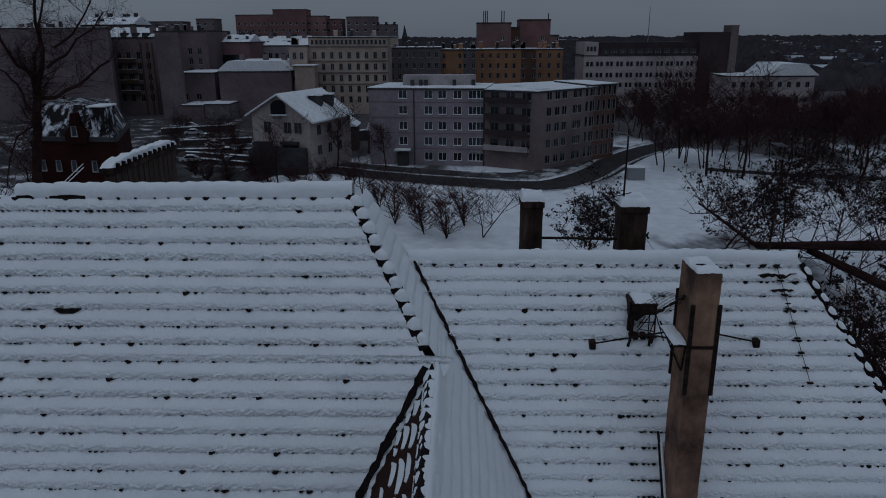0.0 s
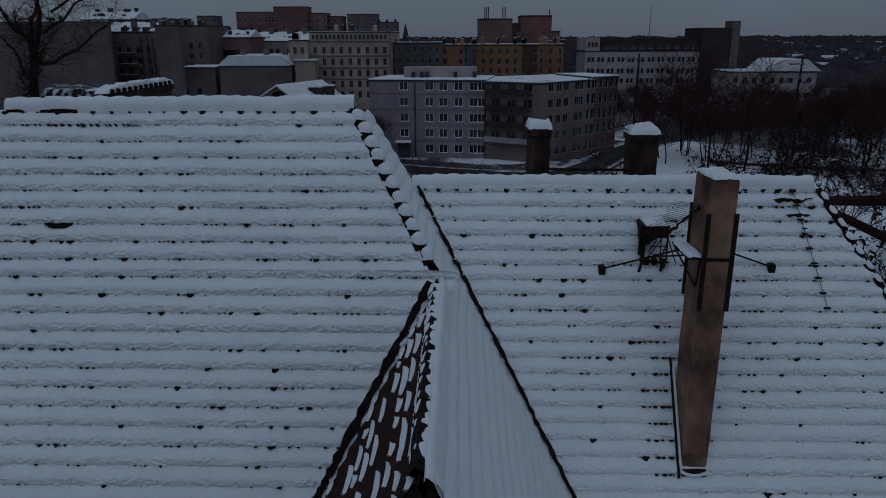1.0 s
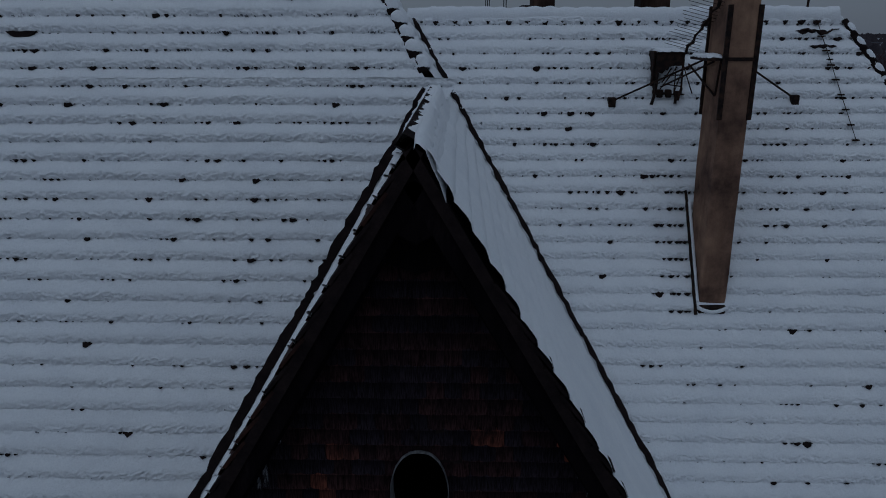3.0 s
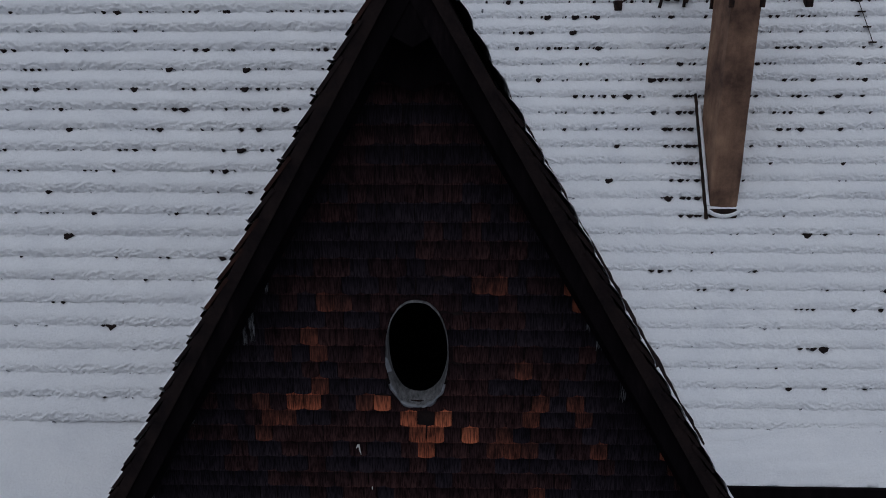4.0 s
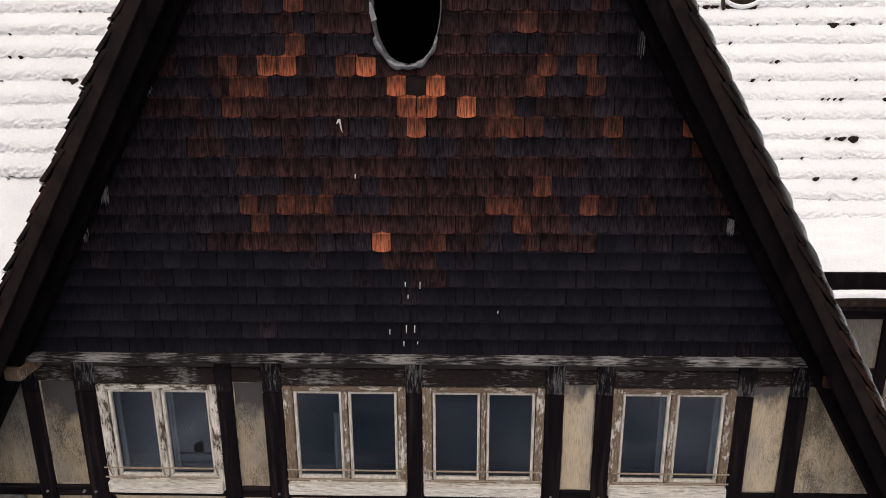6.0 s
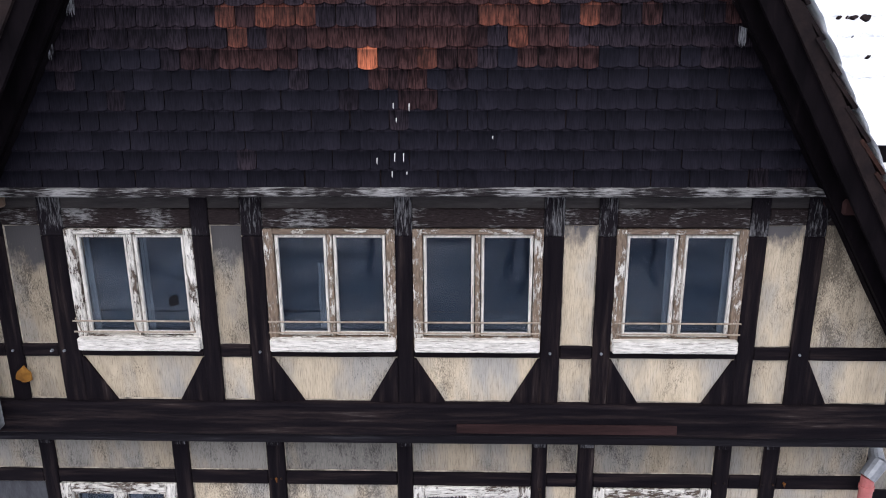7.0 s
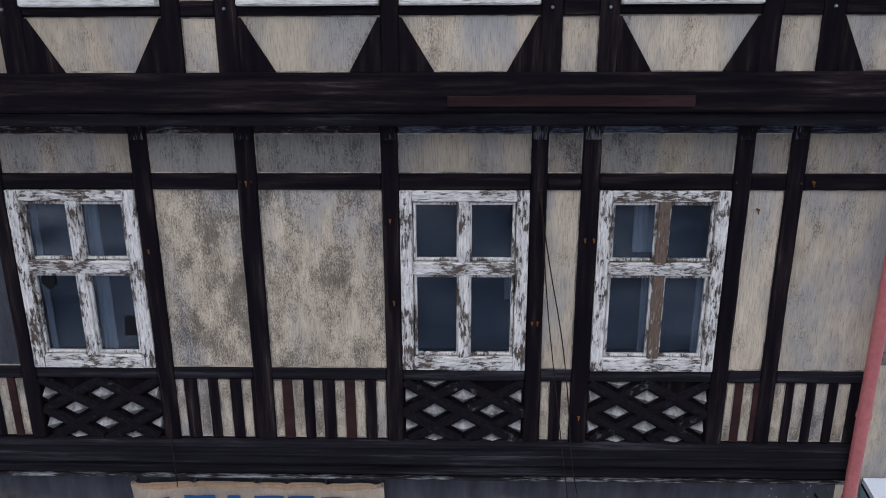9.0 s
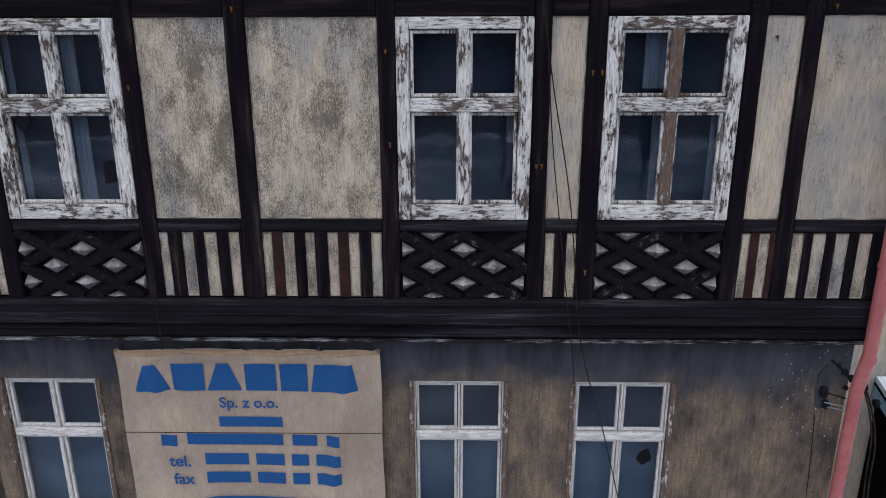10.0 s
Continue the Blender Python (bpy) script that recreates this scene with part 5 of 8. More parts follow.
cap_row((-0.62, r_y(17.25), 17.24), (6.85, r_y(17.25), 17.24), (0, 0, 1), slopes[1], 0.285, seed=3, sink=0.09)
cap_row((10.9, r_y(10.2), 10.24), (6.9, r_y(17.25), 17.27), (0.6, -0.5, 0.7), slopes[1], 0.29, "hip_tile", seed=4, sink=-0.01, lumps=SHORT, size=0.85)
cap_row((-0.06, 5.62, TOP), (-0.08, 10.6, TOP + 0.03), (0.25, 0, 1), slopes[2], 0.30, seed=5, sink=0.06)


# smooth snow bank over the gable's ridge, on its right half
def ridge_bank():
    nu, prof = 70, [(0.0, 0.05), (0.012, 0.11), (0.05, 0.12), (0.095, 0.06), (0.125, -0.05), (0.195, -0.2), (0.25, -0.36)]
    ys = np.linspace(5.39, 10.75, nu)
    e = np.minimum(1, (ys - 5.385) / 0.16) ** 0.5
    rows = [np.stack([-0.06 + x + 0.012 * vnoise(ys * 6, ys * 0 + i, 9), ys, TOP + z - 0.1 * (1 - e) + 0.015 * vnoise(ys * 5, ys * 0 + i * 3, 10)], -1) for i, (x, z) in enumerate(prof)]
    part_ = sheet("snow_bank", np.concatenate(rows), len(prof), nu, SNOW, slopes[2], "rounded snow along the ridge", True)
    return part_


ridge_bank()


# valleys: jagged dark strips stand in for the shade under cut tile edges
def jagged(points, n_up, width, parent, seed, teeth=0.27):
    p, q = Vector(points[0]), Vector(points[1])
    d = (q - p).normalized()
    nrm = Vector(n_up).normalized()
    s = nrm.cross(d).normalized()
    rng = random.Random(seed)
    L, t = (q - p).length, 0.0
    bm = bmesh.new()
    prev = None
    while t < L:
        w = width * rng.uniform(0.55, 1.25)
        c = p + d * t + s * rng.uniform(-0.012, 0.012)
        ring = [bm.verts.new(c + s * a + nrm * b) for a, b in ((-w / 2, -0.08), (-w / 2, 0.02), (w / 2, 0.03), (w / 2, -0.08))]
        if prev:
            for i in range(3):
                bm.faces.new((prev[i], prev[i + 1], ring[i + 1], ring[i]))
        prev = ring
        t += rng.choice((0.06, 0.1, teeth * 0.5))
    bmesh.ops.recalc_face_normals(bm, faces=bm.faces[:])
    return part("valley_edge", bm, TILE_DARK, parent, "jagged dark strip of bare tile edges and their shade")


def vr(z): return Vector((p_x(z) + 0.12, r_y(z), z)) + Vector(NR) * 0.09
def vl(z): return Vector((d_x(z) - 0.14, l_y(z), z)) + Vector(NL) * 0.09


jagged((vr(9.9), vr(17.2)), NR, 0.075, slopes[1], 1)
jagged((vl(10.8), vl(16.15)), NL, 0.13, slopes[0], 2)
jagged((Vector((-0.15, 5.45, TOP + 0.045)), Vector((-0.15, 10.5, TOP + 0.045))), ND, 0.15, slopes[3], 3)

# ---- chimneys ----
def snow_cap(x0, x1, y0, y1, z, h, parent, seed, holes=()):
    """A slab of old snow with soft edges and melted flue holes."""
    nu, nv = 26, 26
    us, vs = np.linspace(0, 1, nu), np.linspace(0, 1, nv)
    U, V = np.meshgrid(us, vs)
    e = np.minimum(1, 8 * np.minimum(np.minimum(U, 1 - U), np.minimum(V, 1 - V))) ** 0.5
    X, Y = x0 + (x1 - x0) * U, y0 + (y1 - y0) * V
    Hh = h * e * (1 + 0.3 * vnoise(X * 6, Y * 6, seed)) + 0.012 * vnoise(X * 20, Y * 20, seed + 1)
    for hx, hy, r in holes:
        Hh -= (h + 0.03) * np.exp(-(((X - hx) ** 2 + (Y - hy) ** 2) / r ** 2) ** 2)
    X = X + (U - 0.5) * 0.03 * e
    pts = np.stack([X, Y, z + Hh], -1).reshape(-1, 3)
    return sheet("snow_cap", pts, nv, nu, SNOW, parent, "cap of old snow")


def chimney(x0, x1, y0, y1, z0, z1, body, label, lip=0.03, cap_h=0.09, holes=True):
    c = hpart("chimney", beam(x0, x1, y0, y1, z0, z1, 0.02, 0.012), body, label)
    if lip:
        part("chimney_head", beam(x0 - lip, x1 + lip, y0 - lip, y1 + lip, z1 - 0.14, z1 + 0.01, 0.015, 0.008), STUCCO_DARK, c)
    n = 3 if max(x1 - x0, y1 - y0) > 0.9 else 1
    fl = [((x0 + x1) / 2, y0 + (y1 - y0) * (i + 0.5) / n) for i in range(n)] if y1 - y0 > x1 - x0 else [(x0 + (x1 - x0) * (i + 0.5) / n, (y0 + y1) / 2) for i in range(n)]
    # near-black blocks stand in for the unlit flue mouths
    for fx, fy in fl:
        part("flue", box(fx - 0.07, fx + 0.07, fy - 0.07, fy + 0.07, z1 - 0.05, z1 + 0.02), VOID, c)
    snow_cap(x0 - lip, x1 + lip, y0 - lip, y1 + lip, z1 + 0.005, cap_h, c, int(x0 * 7), [(a, b, 0.10 if n == 3 else 0.15) for a, b in fl] if holes else ())
    return c


big = chimney(4.06, 4.475, 10.50, 11.28, 12.2, 17.88, STUCCO, "tall stained stucco chimney with iron corner straps", lip=0.0, cap_h=0.07)
for x, y in ((4.055, 10.495), (4.48, 10.495), (4.055, 11.285)):
    part("corner_strap", box(x - 0.035, x + 0.035, y - 0.02, y + 0.02, 15.77, 17.36, 0.004), IRON, big, "rusty angle iron")
part("chimney_band", box(4.04, 4.495, 10.475, 11.305, 16.60, 16.65, 0.004), IRON, big)
part("base_flashing", box(4.03, 4.48, 10.43, 10.52, 12.62, 12.90, 0.03), IRON, big, "grey metal flashing")
for i in range(6):
    a, b = i / 6, (i + 1) / 6
    part("flashing_snow", rod((4.02 + 0.47 * a, 10.42, 12.80 + 0.16 * (2 * a - 1) ** 2 * 0.5), (4.02 + 0.47 * b, 10.42, 12.80 + 0.16 * (2 * b - 1) ** 2 * 0.5), 0.03, sides=8), SNOW, big)
for i in range(7):
    za, zb = 12.72 + i * 0.245, 12.72 + (i + 1) * 0.245 + 0.03
    part("side_flashing", rod((3.99, r_y(za) - 0.09, za + 0.05), (3.99, r_y(zb) - 0.09, zb + 0.05), 0.028, 0.022, 6), IRON, big)
fs = bmesh.new()
rod((4.03, r_y(12.9) - 0.10, 12.95), (4.03, r_y(14.3) - 0.10, 14.35), 0.025, 0.03, 8, fs)
part("flashing_snow", fs, SNOW, big)

chimney(1.66, 2.09, 14.35, 14.95, 14.5, 18.15, STUCCO_DARK, "sooty brown chimney behind the ridge", cap_h=0.17)
chimney(3.72, 4.28, 14.35, 14.95, 14.5, 18.04, STUCCO_DARK, "sooty brown chimney behind the ridge", cap_h=0.16)
PLANKS = grainy("brown_weatherboard", [(0.3, (0.045, 0.032, 0.027)), (0.55, (0.085, 0.062, 0.05)), (0.75, (0.13, 0.10, 0.08))], 5.0, 34.0, (3.0, 3.0, 0.12), rough=0.95, bump=0.5)
stack = chimney(-7.08, -6.90, 14.35, 17.75, 13.0, 18.86, PLANKS, "long boarded stack under lumpy snow", cap_h=0.15, lip=0.05, holes=False)
for i in range(12):
    y = 14.5 + i * 0.27
    part("board_gap", box(-6.91, -6.897, y, y + 0.005, 17.2, 18.72), VOID, stack)
    part("cap_tile", rod((-6.90, y, 18.915), (-6.81, y, 18.885), 0.05, 0.06, 8), TILE_DARK, stack)
hpart("tie_bar", rod((2.09, 14.6, 17.30), (3.72, 14.6, 17.28), 0.03), IRON, "iron bar between two chimneys")


# ---- fixtures on the roof ----
hatch = thing("roof_hatch", "dark sheet-metal roof hatch with snow on top", "roof hatch", at=(3.8, 12.4, 16.2))


def tpart(name, bm, material, parent, label=""):
    ob = part(name, bm, material, parent, label)
    ob.matrix_parent_inverse = Matrix.Translation(-parent.location)
    return ob


hx0, hx1, hz0, hz1 = 3.575, 4.03, 16.05, 16.66
arch = [(hx0, 16.36), (hx0 + 0.10, 16.33), (hx0 + 0.16, 16.40), (hx0 + 0.25, 16.455), (hx1, 16.46), (hx1, hz1), (hx0, hz1)]
tpart("front_sheet", prism(arch, 12.30, 12.315), IRON, hatch, "dark sheet with an arched lower edge")
tpart("side_sheet", prism([(hx0, hz0 - 0.04), (hx0 + 0.035, hz0 - 0.06), (hx0 + 0.05, hz1 + 0.01), (hx0 - 0.012, hz1 + 0.03)], 12.29, 12.85), IRON, hatch)
tpart("edge_lath", beam(hx0 - 0.055, hx0 - 0.02, 12.33, 12.42, 16.12, 16.70, 0.01, 0.012), IRON, hatch)
tpart("post", rod((hx1 - 0.012, 12.31, 16.0), (hx1 - 0.02, 12.31, hz1), 0.016, sides=6), IRON, hatch)
tpart("top_sheet", box(hx0 - 0.01, hx1 + 0.01, 12.28, 12.92, hz1, hz1 + 0.02, 0.006), IRON, hatch)
for a, b in (((3.66, 12.31, 16.07), (3.92, 12.33, 16.44)), ((3.70, 12.36, 16.18), (3.83, 12.33, 16.42)), ((3.72, 12.31, 16.30), (4.02, 12.31, 16.31)), ((3.74, 12.31, 16.16), (4.02, 12.31, 16.12)), ((3.90, 12.31, 16.03), (3.90, 12.31, 16.45)), ((4.02, 12.30, 16.44), (3.86, 12.2, 16.0)), ((4.02, 12.30, 16.45), (4.14, 12.1, 16.02))):
    tpart("bar", rod(a, b, 0.010, sides=6), IRON, hatch)
for i in range(7):
    a = i / 6
    tpart("rotten_sill", box(hx0 + 0.03 + 0.44 * a - 0.05, hx0 + 0.03 + 0.44 * a + 0.05, 12.33, 12.6, 15.98 - 0.05 * math.sin(a * 9) ** 2, 16.06 - 0.05 * a + 0.03 * math.sin(i * 2.7), 0.015), IRON, hatch)
for a, b in (((3.60, 12.33, 16.06), (3.53, 12.28, 15.82)), ((3.95, 12.33, 16.04), (3.92, 12.26, 15.84)), ((4.02, 12.3, 16.1), (3.95, 12.25, 15.9))):
    tpart("foot", rod(a, b, 0.022, 0.028, 6), IRON, hatch)
ob = snow_cap(hx0 + 0.04, hx1 - 0.02, 12.30, 12.85, hz1 + 0.022, 0.045, hatch, 31)
ob.matrix_parent_inverse = Matrix.Translation(-hatch.location)

brace = thing("chimney_brace", "rusty iron brace bars from chimney to roof", "brace", at=(4.3, 11.5, 16.0))
AL, AR = Vector((2.86, r_y(15.84) - 0.12, 15.88)), Vector((5.93, r_y(15.88) - 0.12, 15.92))
for a, b in ((AL, (4.04, 11.2, 16.62)), (AR, (4.47, 11.2, 16.62)), ((3.66, 12.25, 16.12), (4.04, 10.9, 16.58)), ((3.98, 11.9, 16.50), (4.04, 10.75, 16.10)), ((4.05, 10.75, 16.10), (4.04, 10.62, 16.60))):
    tpart("brace_bar", rod(a, b, 0.016), IRON, brace)
for p in (AL, AR):
    tpart("anchor", box(p.x - 0.06, p.x + 0.06, p.y - 0.06, p.y + 0.1, p.z - 0.1, p.z + 0.06, 0.01), IRON, brace)
step_b = thing("sweep_step", "snow-covered step board beside the chimney", "step board", at=(3.92, 10.9, 16.6))
tpart("board", box(3.82, 4.04, 10.55, 11.35, 16.60, 16.64, 0.006), IRON, step_b)
ob = snow_cap(3.82, 4.04, 10.55, 11.35, 16.642, 0.05, step_b, 41)
ob.matrix_parent_inverse = Matrix.Translation(-step_b.location)
rake = thing("yagi_antenna", "broken roof antenna with many frosted rods leaning on the chimney", "antenna", at=(3.82, 11.2, 17.0))
LOW, HIGH = Vector((3.87, 11.80, 16.70)), Vector((3.99, 10.72, 17.43))
crook = [LOW.lerp(HIGH, i / 9) + Vector((0.018 * (-1) ** i, 0, 0.012 * math.sin(i * 2.1))) for i in range(10)]
for i, (a, b) in enumerate(zip(crook, crook[1:])):
    tpart("boom", rod(a, b, 0.022 + 0.006 * math.sin(i * 1.7), sides=7), IRON, rake)
for i in range(17):
    c = LOW.lerp(HIGH, 0.06 + 0.92 * i / 16)
    reach = 0.36 + 0.04 * math.sin(i * 1.9)
    tpart("element", rod(c + Vector((-reach, 0, 0.25 * reach)), c + Vector((min(0.3, 4.05 - c.x), 0, -0.25 * min(0.3, 4.05 - c.x))), 0.0038, sides=4), IRON, rake)

# antennas
def antenna(x, y, z0, z1, lean, label, arms):
    a = thing("antenna", label, "antenna", at=(x, y, z0))
    tpart("mast", rod((x, y, z0), (x + lean, y, z1), 0.024, 0.018), IRON, a)
    for h, length, tilt, elems in arms:
        c = Vector((x + lean * (h - z0) / (z1 - z0), y, h))
        e = c + Vector((-length, 0, tilt))
        tpart("boom", rod(c + Vector((length * 0.25, 0, -tilt * 0.25)), e, 0.011, sides=6), IRON, a)
        for i in range(elems):
            p = c.lerp(e, (i + 0.4) / elems)
            tpart("element", rod(p + Vector((0, -0.18, 0)), p + Vector((0.0, 0.18, 0.02)), 0.005, sides=5), ZINC, a)
    return a


antenna(3.80, 14.62, 17.2, 19.62, 0.02, "thin roof antenna with rods on a chimney mast", [(19.5, 0.35, 0.03, 5), (18.25, 0.62, -0.15, 5), (18.05, 0.5, 0.25, 3)])
antenna(6.47, 13.5, 17.1, 19.58, 0.06, "tall thin antenna mast on the ridge", [(19.45, 0.22, 0.0, 4), (19.2, 0.2, 0.0, 4)])
wire = thing("lightning_wire", "lightning conductor wire on holders down the roof", "lightning conductor", at=(6.5, 12.9, 17.1))
pts = [Vector((6.48 + 0.045 * i, r_y(17.1 - 0.235 * i) - 0.13, 17.16 - 0.235 * i)) for i in range(9)]
for a, b in zip(pts, pts[1:]):
    tpart("wire", rod(a, b, 0.006, sides=5), IRON, wire)
for p in pts:
    tpart("holder", box(p.x - 0.055, p.x + 0.055, p.y - 0.01, p.y + 0.06, p.z - 0.012, p.z + 0.012, 0.003), IRON, wire)
bend = [Vector((6.18 + 0.11 * i, r_y(17.0) - 0.13 - 0.02 * math.sin(i * 2.0), 17.0 + 0.05 * math.sin(i * 1.3 + 0.6))) for i in range(7)]
for i, (a, b) in enumerate(zip(bend, bend[1:])):
    tpart("bracket", rod(a, b, 0.016 + 0.006 * math.sin(i * 2.3), sides=7), IRON, wire, "" if i else "bent iron bracket")


for x, z, w in ((6.22, 16.96, 0.22), (6.38, 16.97, 0.2), (6.53, 16.96, 0.2), (6.40, 16.71, 0.16), (6.54, 16.72, 0.2), (6.68, 16.71, 0.15), (6.62, 16.49, 0.12)):
    share("roof_tile", NOSES[2], slopes[1], plane_frame(Vector((x, r_y(z), z)) + Vector(NR) * 0.075, (1, 0, 0), NR) @ Matrix.Diagonal((w, w * 0.65, 1, 1)))


# tile ends just under the ridges
def ridge_ends(slope, x0, x1, y, z, n, seed):
    rng = random.Random(seed)
    x = x0
    while x < x1:
        w = rng.choice((0.05, 0.07, 0.09, 0.13))
        share("roof_tile", NOSE, slope, plane_frame(Vector((x, y(z), z)) + Vector(n) * 0.06, (1, 0, 0), n) @ Matrix.Diagonal((w, w * 0.8, 1, 1)))
        x += rng.uniform(0.24, 0.36)


ridge_ends(slopes[0], -8.5, -1.6, l_y, 18.69, NL, 1)
ridge_ends(slopes[1], -0.4, 6.7, r_y, 17.13, NR, 2)


def ridge_snow(x0, x1, y, z, seed, parent):
    """Wavering snow along a ridge, sagging between the cap tiles."""
    nu = int((x1 - x0) / 0.03)
    U = np.linspace(x0, x1, nu)
    wave = 0.016 * np.abs(np.sin(U * math.pi / 0.29)) + 0.018 * vnoise(U * 1.7, U * 0, seed) + 0.008 * vnoise(U * 9, U * 0, seed + 1)
    prof = [(-0.13, -0.10), (-0.14, -0.02), (-0.10, 0.055), (-0.03, 0.095), (0.05, 0.095), (0.13, 0.03), (0.2, -0.12)]
    rows = [np.stack([U, y + a + 0.012 * vnoise(U * 8, U * 0 + i * 3, seed + 2), z + b * 1.25 + (0.0 if i in (0, 6) else 0.075) + wave * (0.5 if i in (0, 6) else 1.0) + 0.012 * vnoise(U * 10, U * 0 + i * 2, seed + 3) * (1.6 if i < 2 else 0.6)], -1) for i, (a, b) in enumerate(prof)]
    return sheet("ridge_snow", np.concatenate(rows), len(prof), nu, SNOW, parent, "wavering snow along the ridge")


ridge_snow(-6.9, -1.55, l_y(18.80), 18.79, 51, slopes[0])
ridge_snow(-12.0, -8.1, l_y(18.70), 18.66, 52, slopes[0])
ridge_snow(-0.65, 6.9, r_y(17.25), 17.23, 53, slopes[1])
part("ridge_stump", beam(-7.6, -6.3, l_y(18.8) - 0.14, l_y(18.8) + 0.12, 18.55, 18.80, 0.03, 0.02), TILE_DARK, slopes[0], "bare dark ridge tiles")
ridge_snow(-7.6, -6.8, l_y(18.80), 18.765, 54, slopes[0])

# ---- things on the facade ----
# downpipe: two straight lengths and an elbow
dp = hpart("downpipe", rod((4.40, 6.08, 6.72), (4.40, 6.08, 3.38), 0.062, sides=16), PIPE_RED, "salmon-red painted downpipe")
part("elbow", rod((4.40, 6.08, 3.40), (4.365, 6.12, 3.02), 0.064, sides=16), PIPE_RED, dp)
part("lower_pipe", rod((4.365, 6.12, 3.04), (4.36, 6.2, GROUND_Z), 0.062, sides=16), PIPE_RED, dp)
for z in (6.6, 4.3, 3.36):
    part("collar", rod((4.40, 6.08, z - 0.02), (4.40, 6.08, z + 0.02), 0.07, sides=16), PIPE_RED, dp)
part("pipe_head", rod((4.39, 6.08, 6.70), (4.52, 6.13, 6.86), 0.078, 0.085, 14), ZINC, dp, "dull grey metal pipe head")
part("pipe_head", rod((4.50, 6.13, 6.84), (4.62, 6.5, 6.95), 0.07, sides=14), ZINC, dp)

BANNER = grainy("dull_beige_vinyl", [(0.3, (0.39, 0.295, 0.205)), (0.7, (0.53, 0.41, 0.295))], 1.1, 30.0, (1.6, 1, 0.5), rough=0.55, bump=0.15, dist=0.004, big=1.3, dark=(0.82, 0.82, 0.84))
PRINT = mat("blue_print", (0.022, 0.085, 0.23), 0.6)
OCHRE_HEM = grainy("ochre_hem", [(0.3, (0.34, 0.215, 0.115)), (0.7, (0.50, 0.34, 0.20))], 5.0, 30.0, rough=0.6)
BX0, BX1, BZ0, BZ1, BYF = -2.96, -0.275, 0.9, 3.315, 6.345


def cloth_y(x, z):
    """How the banner bellies and creases, by its place."""
    top = max(0.0, (z - 3.05) / 0.27)
    s = (x - BX0) / (BX1 - BX0)
    y = 0.018 * math.sin(s * 9.4 + 0.7) * (0.4 + 0.6 * (3.3 - z) / 2.4)
    for k in (0.03, 0.25, 0.5, 0.62, 0.78, 0.97):
        below = max(0.0, BZ1 - z)
        y += 0.035 * math.exp(-((s - k - 0.25 * below * (0.5 - k)) / (0.012 + 0.05 * below)) ** 2) * math.exp(-below / 0.16)
    y += 0.03 * math.exp(-((s - 0.06 - 0.05 * (3.3 - z)) / 0.02) ** 2) - 0.02 * math.exp(-((s - 0.90 + 0.04 * (3.3 - z)) / 0.03) ** 2)
    y += 0.012 * math.sin((x * 1.7 + z * 2.2) * 3) * math.exp(-((s - 0.12) / 0.12) ** 2)
    y += 0.02 * noise.noise((x * 1.3, z * 1.3, 2.0))
    drop = BZ1 - z
    for k, lean, wide, deep in ((0.10, 0.10, 0.035, 0.05), (0.17, 0.05, 0.03, -0.04), (0.885, -0.05, 0.03, 0.05), (0.94, -0.03, 0.025, -0.035)):  # long folds near both sides
        y += deep * math.exp(-((s - k - lean * drop) / wide) ** 2) * min(1.0, drop / 0.25)
    swag = abs(math.sin(math.pi * (s - 0.03) / 0.235))  # swags between the eyelets
    y += 0.022 * swag * math.exp(-((drop - 0.05 - 0.05 * swag) / 0.06) ** 2)
    return BYF - y


banner = thing("banner", "sagging beige vinyl banner with blue printing on the wall", "banner", at=(-1.6, 6.35, 0.9))
nu, nv = 150, 110
bpts = []
for j in range(nv):
    for i in range(nu):
        s, r = i / (nu - 1), j / (nv - 1)
        x, z = BX0 + (BX1 - BX0) * s, BZ0 + (BZ1 - BZ0) * r
        z -= (0.008 * abs(math.sin(s * math.pi * 2.8)) + 0.02 * math.exp(-s * 14)) * r ** 6
        bpts.append((x + 0.006 * math.sin(z * 5) , cloth_y(x, z), z))
cloth = sheet("cloth", np.array(bpts), nv, nu, BANNER, banner)
cloth.matrix_parent_inverse = Matrix.Translation(-banner.location)
hem = []
for i in range(90):  # turned-over hem, gathered at the eyelets
    s = i / 89
    x = BX0 + (BX1 - BX0) * s
    sag = 0.018 * abs(math.sin(math.pi * (s - 0.03) / 0.235))
    for dz, dy in ((0.0, 0.012), (-0.012, -0.012), (-0.035 - sag * 0.6, -0.016), (-0.045 - sag, -0.004)):
        hem.append((x, cloth_y(x, BZ1 - 0.01 + dz) + dy, BZ1 - 0.008 - sag * 0.4 + dz))
hem = sheet("hem", np.array(hem), 90, 4, OCHRE_HEM, banner, "ochre turned-over hem")
hem.matrix_parent_inverse = Matrix.Translation(-banner.location)


def printed(x0, x1, z0, z1, cut=0.0):
    """A printed bar that follows the cloth; cut leans in its sides towards the top."""
    n = max(4, int((x1 - x0) / 0.018))
    v, f = [], []
    for i in range(n + 1):
        s = i / n
        for k in range(7):
            r = k / 6
            x = x0 + (x1 - x0) * s + cut * r * (1 - 2 * s)
            z = z0 + (z1 - z0) * r
            v.append((x, cloth_y(x, z) - 0.009, z))
    for i in range(n):
        for k in range(6):
            a = i * 7 + k
            f.append((a, a + 7, a + 8, a + 1))
    ob = raw("print", v, f, PRINT, banner)
    ob.matrix_parent_inverse = Matrix.Translation(-banner.location)


